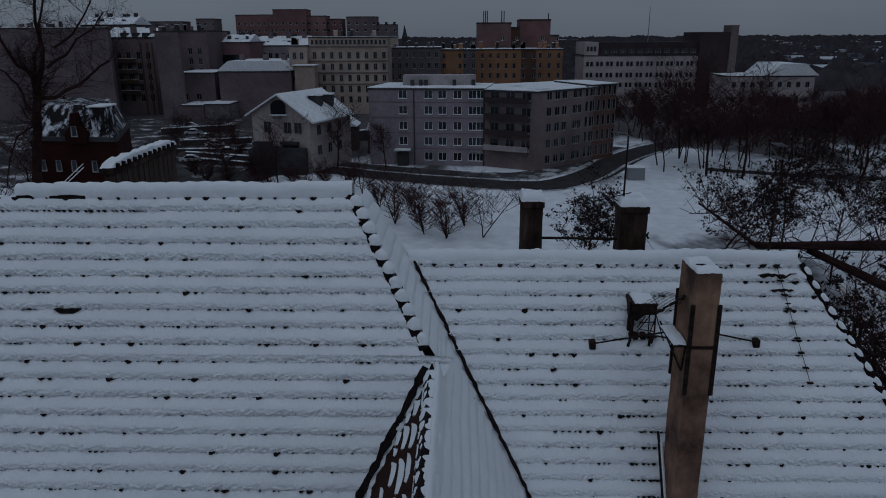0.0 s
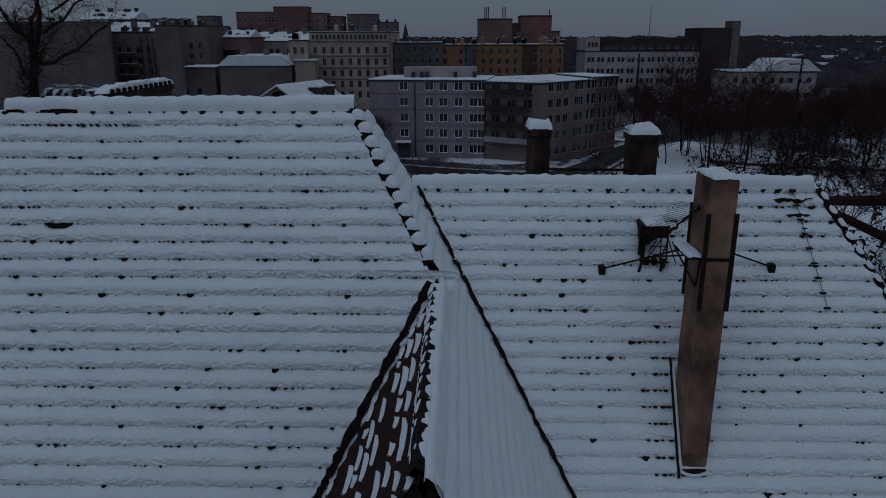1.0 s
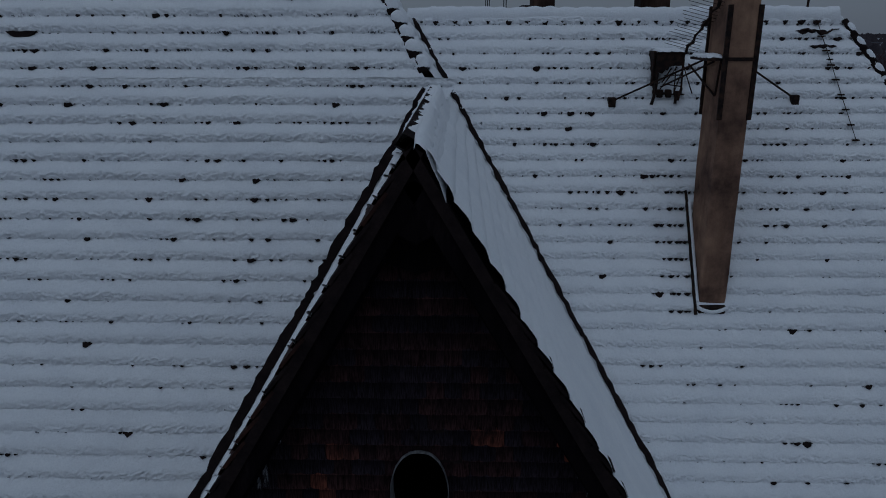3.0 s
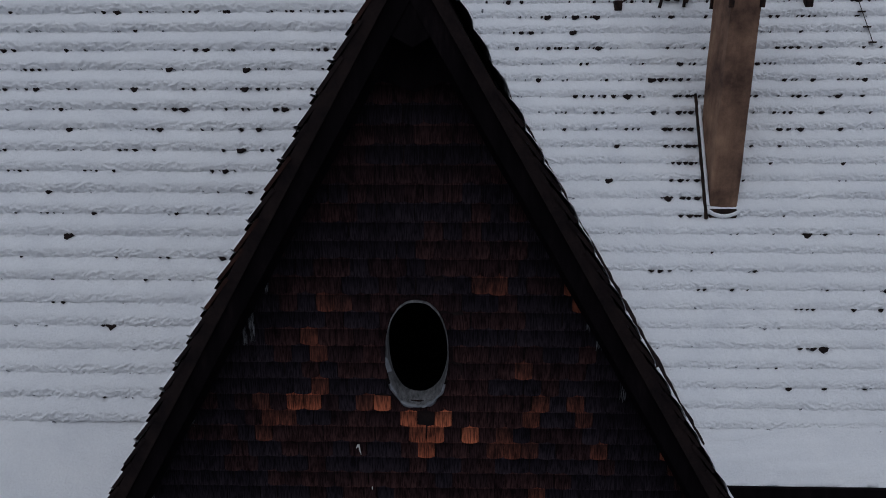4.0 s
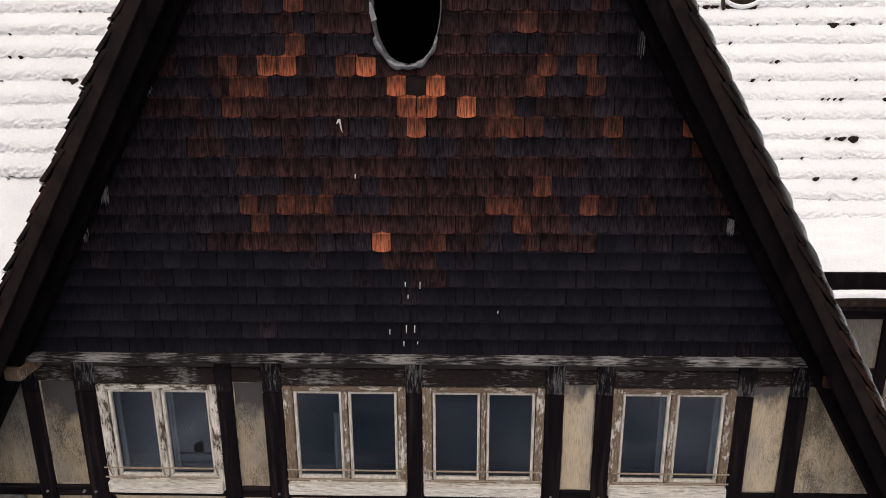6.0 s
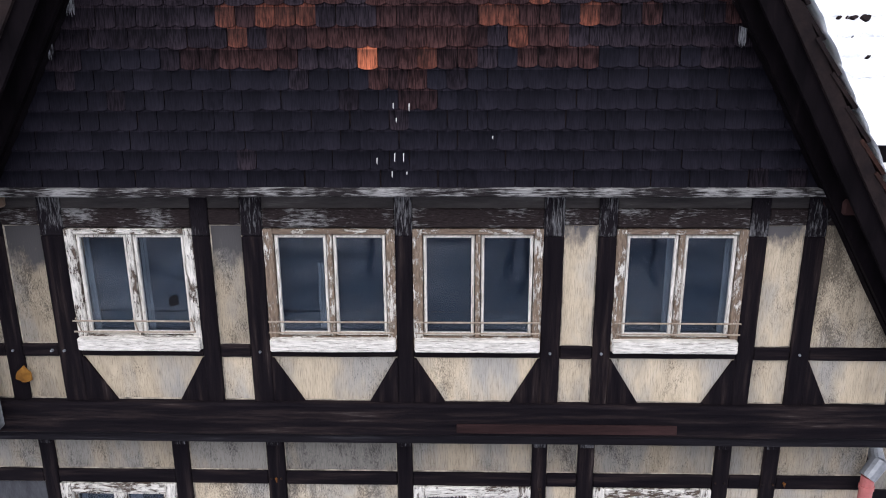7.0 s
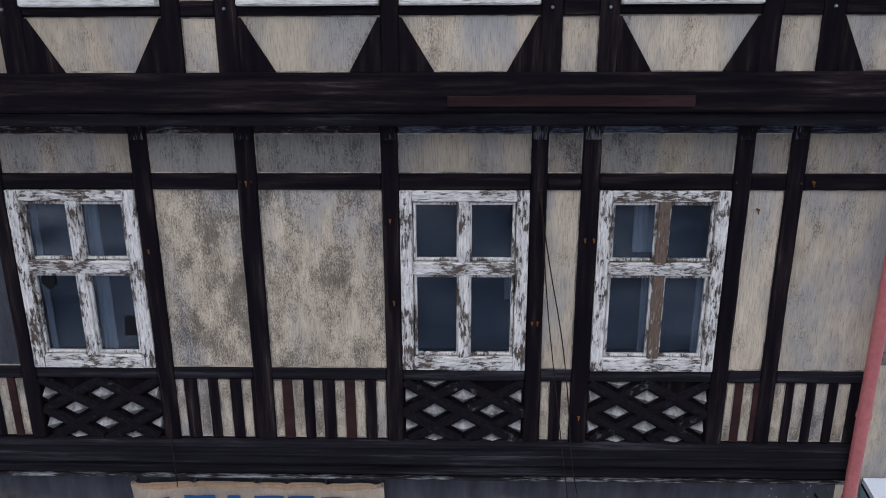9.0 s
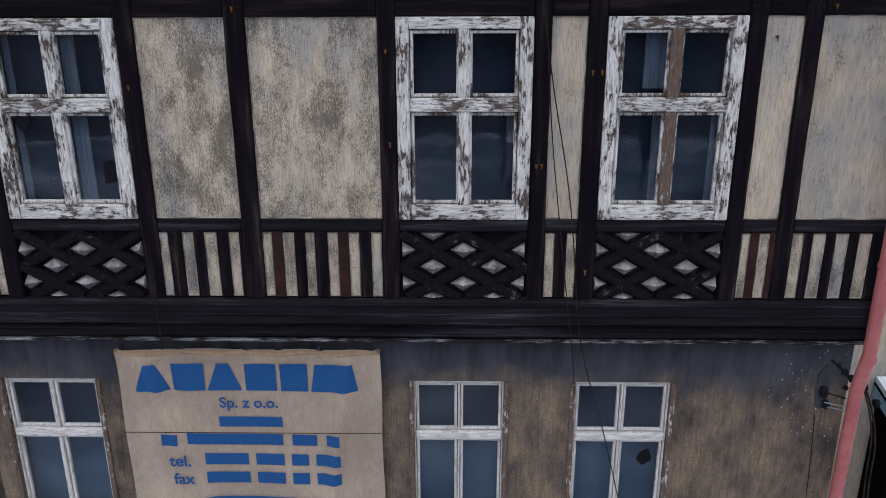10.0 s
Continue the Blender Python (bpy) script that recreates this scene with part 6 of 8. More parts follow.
# the maker's mark as plain blue shapes
for x0, x1, cut in ((-2.79, -2.44, 0.12), (-2.41, -2.08, 0.0), (-2.06, -1.70, 0.12), (-1.66, -1.34, 0.0), (-1.30, -1.02, 0.0), (-0.99, -0.51, 0.05)):
    printed(x0, x1, 2.845, 3.15, cut)
for row in (((-1.97, -1.31, 2.43, 2.545),), ((-2.59, -2.42, 2.215, 2.345), (-2.33, -1.32, 2.215, 2.345), (-1.22, -0.96, 2.215, 2.345), (-0.86, -0.72, 2.215, 2.345)),
            ((-2.16, -1.70, 1.975, 2.11), (-1.62, -1.32, 1.975, 2.11), (-1.24, -1.06, 1.975, 2.11), (-0.98, -0.72, 1.975, 2.11)),
            ((-2.16, -1.70, 1.75, 1.885), (-1.62, -1.32, 1.75, 1.885), (-1.24, -1.06, 1.75, 1.885), (-0.98, -0.72, 1.75, 1.885)),
            ((-2.2, -0.9, 1.45, 1.58),)):
    for b in row:
        printed(*b)


def words(text, x, z, size):
    cu = bpy.data.curves.new("word", "FONT")
    cu.body, cu.size, cu.extrude, cu.offset = text, size, 0.001, 0.0035
    cu.materials.append(PRINT)
    ob = new("word", cu)
    ob.parent = banner
    ob.matrix_parent_inverse = Matrix.Translation(-banner.location)
    ob.matrix_basis = pose(x, min(cloth_y(x + size * 0.1 * k, z + size * 0.1 * j) for k in range(-1, 6 * len(text)) for j in range(-2, 9)) - 0.012, z, 90, 0, 0)


words("Sp. z o.o.", -1.945, 2.665, 0.165)
words("tel.", -2.53, 1.975, 0.185)
words("fax", -2.51, 1.75, 0.185)
for x in (BX0 + 0.02, -2.3, -1.6, -0.9, BX1 - 0.02):
    ob = part("eyelet", rod((x, BYF - 0.03, 3.29), (x, 6.42, 3.29), 0.014, sides=8), ZINC, banner)
    ob.matrix_parent_inverse = Matrix.Translation(-banner.location)
ob = part("tie_cord", rod((BX0, BYF - 0.05, 2.38), (BX1, BYF - 0.07, 2.40), 0.004, sides=5), IRON, banner, "thin cord across the banner")
ob.matrix_parent_inverse = Matrix.Translation(-banner.location)


def cable(name, pts, r, label):
    cu = bpy.data.curves.new(name, "CURVE")
    cu.dimensions, cu.bevel_depth, cu.bevel_resolution = "3D", r, 1
    sp = cu.splines.new("NURBS")
    sp.points.add(len(pts) - 1)
    for p, c in zip(sp.points, pts):
        p.co = (*c, 1)
    sp.use_endpoint_u, sp.order_u = True, 3
    cu.materials.append(IRON)
    return tagged(new(name, cu), label, "cable")


cable("cable", [(1.22, 6.14, 6.5), (1.31, 6.11, 5.9), (1.48, 6.10, 5.1), (1.57, 6.08, 4.4), (1.62, 6.08, 3.78), (1.74, 6.12, 3.2), (1.92, 6.15, 2.7), (2.2, 6.2, 1.6)], 0.006, "thin black cable hanging down the timber wall")
cable("cable", [(1.24, 6.14, 6.5), (1.30, 6.09, 5.6), (1.42, 6.10, 4.7), (1.54, 6.08, 3.8), (1.62, 6.14, 3.3), (1.66, 6.2, 2.9)], 0.005, "thin black cable hanging down the timber wall")
cable("cable", [(-2.44, 6.15, 4.75), (-2.40, 6.12, 4.3), (-2.36, 6.10, 3.75), (-2.37, 6.12, 3.4)], 0.006, "pale thin cable below a window")

RUBBER = grainy("black_rubber", [(0.3, (0.006, 0.006, 0.008)), (0.7, (0.022, 0.022, 0.028))], 9.0, 40.0, rough=0.7)
fitting = thing("cable_bracket", "black insulators and cable knot on a tarred patch of wall", "cable bracket", at=(4.2, 6.3, 2.9))
tar = []
for i in range(40):
    a = 2 * math.pi * i / 40
    k = 1 + 0.30 * noise.noise((math.cos(a) * 2.2, math.sin(a) * 2.2, 3.0)) + 0.12 * noise.noise((math.cos(a) * 7, math.sin(a) * 7, 5.0))
    tar.append((4.20 + 0.07 * k * math.cos(a), 2.88 + 0.24 * k * math.sin(a)))
tpart("tar_patch", prism(tar, CY - 0.012, CY + 0.002), SOOT_BAND, fitting, "patch of dark tar")
for x, y, z, r in ((4.28, 6.22, 3.16, 0.038), (4.34, 6.2, 3.10, 0.04), (4.46, 6.16, 3.02, 0.05), (4.33, 6.24, 2.98, 0.035), (4.24, 6.26, 3.21, 0.03), (4.20, 6.38, 2.86, 0.06), (4.24, 6.38, 2.72, 0.05), (4.60, 6.15, 2.86, 0.05)):
    bm = bmesh.new()
    bmesh.ops.create_icosphere(bm, subdivisions=2, radius=r * 0.75, matrix=pose(x, y, z) @ Matrix.Diagonal((1, 1, 1.35, 1)))
    for v in bm.verts:
        v.co += noise.noise_vector(v.co * 21) * 0.016
    tpart("insulator", bm, RUBBER, fitting)
for a, b, r, m in (((4.24, 6.4, 3.2), (4.30, 6.2, 3.14), 0.012, IRON), ((4.28, 6.22, 3.14), (4.46, 6.15, 3.02), 0.014, IRON), ((4.21, 6.4, 2.85), (4.34, 6.22, 2.87), 0.008, IRON), ((4.21, 6.36, 2.75), (4.60, 6.2, 2.73), 0.007, ZINC), ((4.24, 6.36, 2.70), (4.60, 6.2, 2.69), 0.007, ZINC)):
    tpart("arm", rod(a, b, r, sides=6), m, fitting)
for k in range(2):
    cable("cable", [(4.44 + 0.02 * k, 6.14, 3.03), (4.52 + 0.05 * k, 5.98, 2.72 - 0.05 * k), (4.56 + 0.04 * k, 6.05, 2.0 - 0.1 * k), (4.70 + 0.06 * k, 6.1, 1.0)], 0.009, "drooping black cable beside the downpipe")
hpart("wall_crack", rod((4.17, CY - 0.001, 2.57), (4.20, CY - 0.001, 2.14), 0.006, 0.004, 5), VOID, "crack in the render")
hpart("wall_crack", rod((4.20, CY - 0.001, 2.15), (4.23, CY - 0.001, 1.5), 0.005, 0.004, 5), VOID)

# lean-to with a snowy roof in the corner behind the downpipe
lean = thing("lean_to", "dark boarded lean-to with a snowy roof and pale blue verge boards", "shed", at=(7.2, 7.8, GROUND_Z))
bm = bmesh.new()
foot = [(8.74, GROUND_Z), (6.4, GROUND_Z), (6.4, 0.88), (8.74, 1.68)]
lo, hi = [bm.verts.new((6.28, y, z)) for y, z in foot], [bm.verts.new((9.2, y, z)) for y, z in foot]
bm.faces.new(lo), bm.faces.new(hi[::-1])
for i in range(4):
    bm.faces.new((lo[i], hi[i], hi[(i + 1) % 4], lo[(i + 1) % 4]))
bmesh.ops.recalc_face_normals(bm, faces=bm.faces[:])
tpart("wall", bm, TIMBER_BLACK, lean)
V_BLUE = grainy("pale_blue_paint", [(0.3, (0.22, 0.38, 0.46)), (0.7, (0.34, 0.52, 0.60))], 6.0, 40.0, (1, 0.3, 1), rough=0.6)
for name, x0, x1, up, thick, m, lab in (("verge_board", 6.20, 6.27, 0.02, 0.16, V_BLUE, "pale blue board"), ("roof", 6.20, 9.25, 0.055, 0.03, TIMBER_BLACK, ""), ("roof_snow", 6.21, 9.24, 0.145, 0.085, SNOW, "snow on the lean-to")):
    bm = bmesh.new()
    k = 12
    rows = []
    for i in range(k + 1):
        y, z = 8.73 - 2.45 * i / k, 1.70 - 0.83 * i / k
        w = 0.012 * noise.noise((i * 0.9, up * 40, 1.0)) if m is SNOW else 0.0
        rows.append([bm.verts.new(p) for p in ((x0, y, z + up + w), (x1, y, z + up + w), (x1, y, z + up - thick), (x0, y, z + up - thick))])
    for a, b in zip(rows, rows[1:]):
        for i in range(4):
            bm.faces.new((a[i], a[(i + 1) % 4], b[(i + 1) % 4], b[i]))
    bm.faces.new(rows[0]), bm.faces.new(rows[-1])
    bmesh.ops.recalc_face_normals(bm, faces=bm.faces[:])
    tpart(name, bm, m, lean, lab)

# weathered beam end with moss at the facade's corner
MOSSY = grainy("lichened_wood", [(0.35, (0.05, 0.05, 0.055)), (0.55, (0.16, 0.165, 0.17)), (0.75, (0.34, 0.35, 0.36))], 7.0, 30.0, rough=0.95)
MOSS = grainy("ochre_moss", [(0.3, (0.12, 0.05, 0.012)), (0.7, (0.28, 0.13, 0.026))], 14.0, 50.0, rough=1.0)
hpart("beam_end", beam(-4.30, -3.93, 5.55, 5.95, 7.25, 8.05, 0.05, 0.03), MOSSY, "lichened end of a beam")
mb = bmesh.new()
bmesh.ops.create_icosphere(mb, subdivisions=3, radius=0.075, matrix=pose(-3.71, 5.97, 7.77) @ Matrix.Diagonal((0.7, 0.3, 1.05, 1)))
for v in mb.verts:
    v.co += noise.noise_vector(v.co * 14) * 0.055
hpart("moss", mb, MOSS, "clump of ochre moss")


# holes in broken panes: jagged near-black plates stand in for the unlit room
def pane_hole(x, y, z, r, seed, lab="jagged dark plate for a hole in the glass"):
    rng = random.Random(seed)
    pts = []
    for i in range(11):
        a = 2 * math.pi * i / 11
        k = r * rng.uniform(0.6, 1.1)
        pts.append((x + k * math.cos(a), z + k * 1.3 * math.sin(a)))
    hpart("pane_hole", prism(pts, y, y + 0.002), VOID, lab)


pane_hole(-2.21, AY + 0.045, 8.51, 0.055, 1)
pane_hole(-3.42, BY + 0.03, 5.58, 0.07, 2)
pane_hole(-2.68, BY + 0.03, 5.12, 0.10, 3)

pane_hole(2.50, CY + 0.078, 2.02, 0.09, 4)

# bolts and rust on the posts
for x, z in ((-0.13, 6.2), (1.66, 6.02), (1.74, 6.02), (1.20, 5.2), (1.25, 5.2), (-2.40, 5.9), (3.66, 6.55), (3.2, 6.3), (-0.11, 5.4), (-1.43, 6.55), (1.69, 4.2)):
    hpart("bolt", rod((x, BY - 0.012, z), (x, BY + 0.02, z), 0.010, 0.012, 7), RUSTY)
    hpart("rust_run", prism([(x - 0.012, z + 0.012), (x + 0.014, z + 0.008), (x + 0.006, z - 0.045), (x - 0.004, z - 0.03)], BY - 0.011, BY - 0.007), RUSTY)

# lime streaks and slipped flashing on the gable
LIME = mat("lime_streak", (0.62, 0.61, 0.58), 0.95)
rng = random.Random(21)
for x, z, h in ((-0.27, 9.81, 0.05), (-0.12, 9.83, 0.07), (-0.045, 9.83, 0.07), (-0.145, 9.70, 0.045), (-0.02, 9.72, 0.02), (-0.123, 10.27, 0.04), (0.008, 10.25, 0.06), (-0.10, 10.16, 0.03), (-0.53, 11.24, 0.03), (0.7, 10.02, 0.02)):
    hpart("lime_streak", prism([(x - 0.003, z), (x + 0.003, z - 0.01), (x + 0.006, z + h), (x - 0.003, z + h * 0.9)], GY - 0.048, GY - 0.044), LIME)
hpart("lime_streak", prism([(-0.67, 11.69), (-0.655, 11.73), (-0.635, 11.735), (-0.62, 11.62), (-0.635, 11.66), (-0.645, 11.71)], GY - 0.056, GY - 0.046), LIME)
FRAYED = flaked("frayed_flashing", (0.012, 0.011, 0.013), (0.30, 0.30, 0.315), 0.50, (2.2, 1, 0.16), 60.0, 0.2)
for x, z0, z1, w in ((-1.56, 12.77, 13.09, 0.05), (-1.63, 12.74, 12.95, 0.04), (-1.41, 13.25, 13.42, 0.06), (-2.70, 11.0, 11.2, 0.07), (-2.92, 10.66, 10.85, 0.06), (-2.2, 11.9, 12.05, 0.04), (1.455, 12.90, 13.10, 0.05), (1.57, 12.72, 12.94, 0.08), (1.80, 12.20, 12.43, 0.06), (2.59, 11.05, 11.2, 0.06), (2.665, 10.72, 10.9, 0.06), (0.95, 14.0, 14.2, 0.05), (-0.9, 14.3, 14.5, 0.05)):
    n = 7
    low = [(x - w / 2 + w * i / n, z0 + (0.07 * abs(noise.noise((x * 7, i * 1.7, 3.0)))) + (0.05 if i % 2 else 0.0)) for i in range(n + 1)]
    hpart("flashing_strip", prism(low + [(x + w / 2, z1 - 0.02), (x - w / 2, z1)], GY - 0.062, GY - 0.056), FRAYED)

# spatters of white paint low on the wall
rng = random.Random(33)
sv, sf = [], []
for _ in range(70):
    x, z = min(4.4, 4.05 + rng.gauss(0, 0.22)), 2.78 + rng.gauss(0, 0.36)
    r, k = rng.choice((0.003, 0.004, 0.006)), len(sv)
    sv += [(x - r, CY - 0.016, z), (x, CY - 0.018, z - r * rng.uniform(1, 2.5)), (x + r, CY - 0.016, z), (x, CY - 0.018, z + r)]
    sf.append((k, k + 1, k + 2, k + 3))
tagged(hung(raw("paint_spatter", sv, sf, LIME, house, "spatters of white paint")), kind="stuff")

# ---- ground, road and town ----
LAND = mat("snowy_land", (0.7, 0.7, 0.7), 0.95)


def land():
    m = LAND
    geo, sep = node(m, "ShaderNodeNewGeometry"), node(m, "ShaderNodeSeparateXYZ")
    m.node_tree.links.new(geo.outputs["Position"], sep.inputs[0])
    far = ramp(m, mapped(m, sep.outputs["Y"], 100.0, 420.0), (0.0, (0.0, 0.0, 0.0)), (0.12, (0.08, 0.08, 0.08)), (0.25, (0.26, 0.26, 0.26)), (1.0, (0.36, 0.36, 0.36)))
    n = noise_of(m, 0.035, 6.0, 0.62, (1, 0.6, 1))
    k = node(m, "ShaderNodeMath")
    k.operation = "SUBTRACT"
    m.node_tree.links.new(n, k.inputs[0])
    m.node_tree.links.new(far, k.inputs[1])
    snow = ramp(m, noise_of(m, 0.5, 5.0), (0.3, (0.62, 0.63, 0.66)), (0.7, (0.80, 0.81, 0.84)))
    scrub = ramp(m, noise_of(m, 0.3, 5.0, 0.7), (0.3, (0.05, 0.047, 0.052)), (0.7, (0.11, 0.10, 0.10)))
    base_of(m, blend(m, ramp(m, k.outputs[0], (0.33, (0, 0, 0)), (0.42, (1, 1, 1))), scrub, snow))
    bump_of(m, noise_of(m, 1.2, 4.0), 0.5, 0.15)


land()
ASPHALT = grainy("wet_asphalt", [(0.3, (0.030, 0.028, 0.030)), (0.7, (0.06, 0.055, 0.055))], 0.4, 3.0, rough=0.85, bump=0.2, dist=0.02)
YARD_DARK = grainy("wet_yard", [(0.35, (0.030, 0.027, 0.029)), (0.56, (0.07, 0.065, 0.067)), (0.63, (0.5, 0.5, 0.52))], 0.16, 2.0, rough=0.85)
SLUSH = grainy("slush_edge", [(0.35, (0.10, 0.095, 0.09)), (0.6, (0.55, 0.55, 0.57))], 0.6, 3.0, rough=0.9)

ground = thing("ground", "snow-covered ground reaching the dark horizon", "ground", kind="structure", at=(0, 0, GROUND_Z))
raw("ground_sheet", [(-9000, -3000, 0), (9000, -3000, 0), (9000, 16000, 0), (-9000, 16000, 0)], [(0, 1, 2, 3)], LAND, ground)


def strip(name, pts, width, z, material, label, parent=None):
    """A road along a centre line."""
    v = []
    for i, p in enumerate(pts):
        p = Vector(p)
        d = (Vector(pts[min(i + 1, len(pts) - 1)]) - Vector(pts[max(i - 1, 0)])).normalized()
        s = Vector((-d.y, d.x)) * width / 2
        v += [(*(p + s), z), (*(p - s), z)]
    ob = raw(name, v, [(2 * i, 2 * i + 1, 2 * i + 3, 2 * i + 2) for i in range(len(pts) - 1)], material, parent)
    return tagged(ob, label, "road", kind="structure") if label else ob


def smooth_line(pts, n=6):
    out = []
    for i in range(len(pts) - 1):
        a, b = Vector(pts[i]), Vector(pts[i + 1])
        p0, p3 = Vector(pts[max(i - 1, 0)]), Vector(pts[min(i + 2, len(pts) - 1)])
        for k in range(n):
            t = k / n
            out.append(tuple(0.5 * ((2 * a) + (b - p0) * t + (2 * p0 - 5 * a + 4 * b - p3) * t * t + (3 * a - p0 - 3 * b + p3) * t ** 3)))
    return out + [pts[-1]]


MAIN = smooth_line([(-120, 142), (-60, 138), (-33, 132), (-11, 121), (0, 116.5), (8.4, 114), (16, 114.5), (24, 123.5), (32, 138.5), (39, 149), (48, 159), (75, 185), (120, 220)])
strip("road", MAIN, 7.0, GROUND_Z + 0.05, ASPHALT, "dark wet asphalt road curving past the flats")
strip("road_edge", [(x - 2.2, y + 5.0) for x, y in MAIN[8:60]], 1.0, GROUND_Z + 0.07, SLUSH, "strip of slush along the pavement")
strip("road_edge", [(x + 0.5, y - 4.2) for x, y in MAIN[8:60]], 0.7, GROUND_Z + 0.07, SLUSH, "strip of slush along the road")
strip("pavement", [(x - 3.6, y + 8.0) for x, y in MAIN[14:54]], 6.5, GROUND_Z + 0.045, YARD_DARK, "dark pavement with remains of snow before the flats")
strip("side_road", smooth_line([(-33, 131), (-38, 118), (-44, 96), (-50, 60), (-52, 10)]), 9.0, GROUND_Z + 0.06, ASPHALT, "dark side road with snowy verges")
strip("path", smooth_line([(45, 128), (62, 121), (90, 117), (130, 116), (200, 118)]), 3.2, GROUND_Z + 0.06, ASPHALT, "dark path through the park")

raw("yard", [(-90, 112, GROUND_Z + 0.04), (-42, 112, GROUND_Z + 0.04), (-36, 150, GROUND_Z + 0.04), (-58, 212, GROUND_Z + 0.04), (-150, 212, GROUND_Z + 0.04)], [(0, 1, 2, 3, 4)], YARD_DARK, None)
tagged(bpy.data.objects["yard"], "dark wet yard with remains of snow", "yard", kind="structure")
WIN_FRAME = mat("white_plastic", (0.62, 0.62, 0.63), 0.6)
GREY_TIN = mat("grey_tin", (0.22, 0.22, 0.23), 0.7)
WIN_GLASS = mat("dark_far_glass", (0.012, 0.014, 0.018), 0.12)
LOOK = {}


def wall_mat(name, c):
    c = (c[0] * 1.1, c[1] * 0.98, c[2] * 0.97)
    if name not in LOOK:
        LOOK[name] = grainy(name, [(0.3, tuple(0.75 * v for v in c)), (0.7, c)], 0.25, 1.6, rough=0.95, bump=0.1, dist=0.02, big=0.08, dark=(0.72, 0.72, 0.72))
    return LOOK[name]


ROOF_SNOW = grainy("roof_snow", [(0.30, (0.12, 0.12, 0.13)), (0.38, (0.70, 0.71, 0.73)), (0.7, (0.84, 0.85, 0.87))], 0.22, 2.0, rough=0.95)
ROOF_DARK = grainy("tar_roof", [(0.3, (0.03, 0.03, 0.033)), (0.7, (0.07, 0.068, 0.07))], 0.4, 3.0, rough=0.9)


def window_mesh(w, h, bars):
    """A far window in one piece: frame with a sill, panes set back."""
    bm = box(-w / 2, w / 2, -0.09, 0.0, 0.0, h)
    for i in range(1, bars + 1):
        bmesh.ops.bisect_plane(bm, geom=bm.verts[:] + bm.edges[:] + bm.faces[:], plane_co=(-w / 2 + w * i / (bars + 1), 0, 0), plane_no=(1, 0, 0))
    front = [f for f in bm.faces if f.normal.y < -0.9]
    bmesh.ops.inset_individual(bm, faces=front, thickness=0.06, depth=0.0)
    for f in front:
        f.material_index = 1
        for v in f.verts:
            v.co.y += 0.06
    for f in bm.faces:
        if f.normal.z < -0.9 and f.calc_center_median().z < 0.01:
            for v in f.verts:
                v.co.x *= 1.0 + 0.16 / w
                v.co.z -= 0.06
    me = bpy.data.meshes.new("window")
    bm.to_mesh(me)
    bm.free()
    me.materials.append(WIN_FRAME)
    me.materials.append(WIN_GLASS)
    return me


WINS = {}


def win(w, h, bars=1, frame_paint=None):
    k = (round(w, 2), round(h, 2), bars, frame_paint)
    if k not in WINS:
        WINS[k] = window_mesh(*k[:3])
        if frame_paint:
            WINS[k].materials[0] = frame_paint
    return WINS[k]


def facade_windows(b, p, q, us, zs, w, h, bars=1, frame_paint=None):
    """Windows on the wall from p to q (seen with p at the left), at shares us of its length and heights zs."""
    p, q = Vector((*p, 0)), Vector((*q, 0))
    d = (q - p).normalized()
    a = math.atan2(d.y, d.x)
    me = win(w, h, bars, frame_paint)
    for z in zs:
        for u in us:
            c = p.lerp(q, u)
            share("window", me, b, Matrix.Translation((c.x, c.y, z)) @ Matrix.Rotation(a, 4, "Z"))


def block(name, label, foot, z1, wall, roof=None, parapet=0.35, category="building", z0=GROUND_Z, eave=0.25):
    """A building on a foot of corners (anticlockwise from above), with wall, roof slab and parapet."""
    b = thing(name, label, category)
    k = len(foot)
    v = [(x, y, z0) for x, y in foot] + [(x, y, z1) for x, y in foot]
    raw("wall", v, [(i, (i + 1) % k, k + (i + 1) % k, k + i) for i in range(k)] + [tuple(range(k, 2 * k))], wall, b)
    cx, cy = sum(x for x, y in foot) / k, sum(y for x, y in foot) / k
    out = []
    for x, y in foot:
        d = Vector((x - cx, y - cy)).normalized() * eave
        out.append((x + d.x, y + d.y))
    for nm, g, za, zb, mt in (("cornice", 1.0, z1 - 0.3, z1 + 0.02, ROOF_DARK), ("roof", 0.998, z1 + 0.02, z1 + 0.14, roof or ROOF_SNOW)):
        pts = [(cx + (x - cx) * g, cy + (y - cy) * g) for x, y in out]
        v = [(x, y, za) for x, y in pts] + [(x, y, zb) for x, y in pts]
        raw(nm, v, [(i, (i + 1) % k, k + (i + 1) % k, k + i) for i in range(k)] + [tuple(range(k, 2 * k)), tuple(range(k - 1, -1, -1))], mt, b)
    if name == "tenement":
        rng = random.Random(int(abs(foot[0][0]) * 10))
        for i in range(5):
            p = Vector(foot[0]).lerp(Vector(foot[1]), rng.uniform(0.08, 0.92))
            h, w = rng.uniform(0.9, 2.2), rng.uniform(0.5, 1.4)
            part("chimney", box(p.x - w / 2, p.x + w / 2, p.y + 2.5, p.y + 3.3, z1 + 0.1, z1 + h), ROOF_DARK if i % 2 else wall, b)
            part("chimney_snow", box(p.x - w / 2, p.x + w / 2, p.y + 2.5, p.y + 3.3, z1 + h, z1 + h + 0.12), ROOF_SNOW, b)
    return b


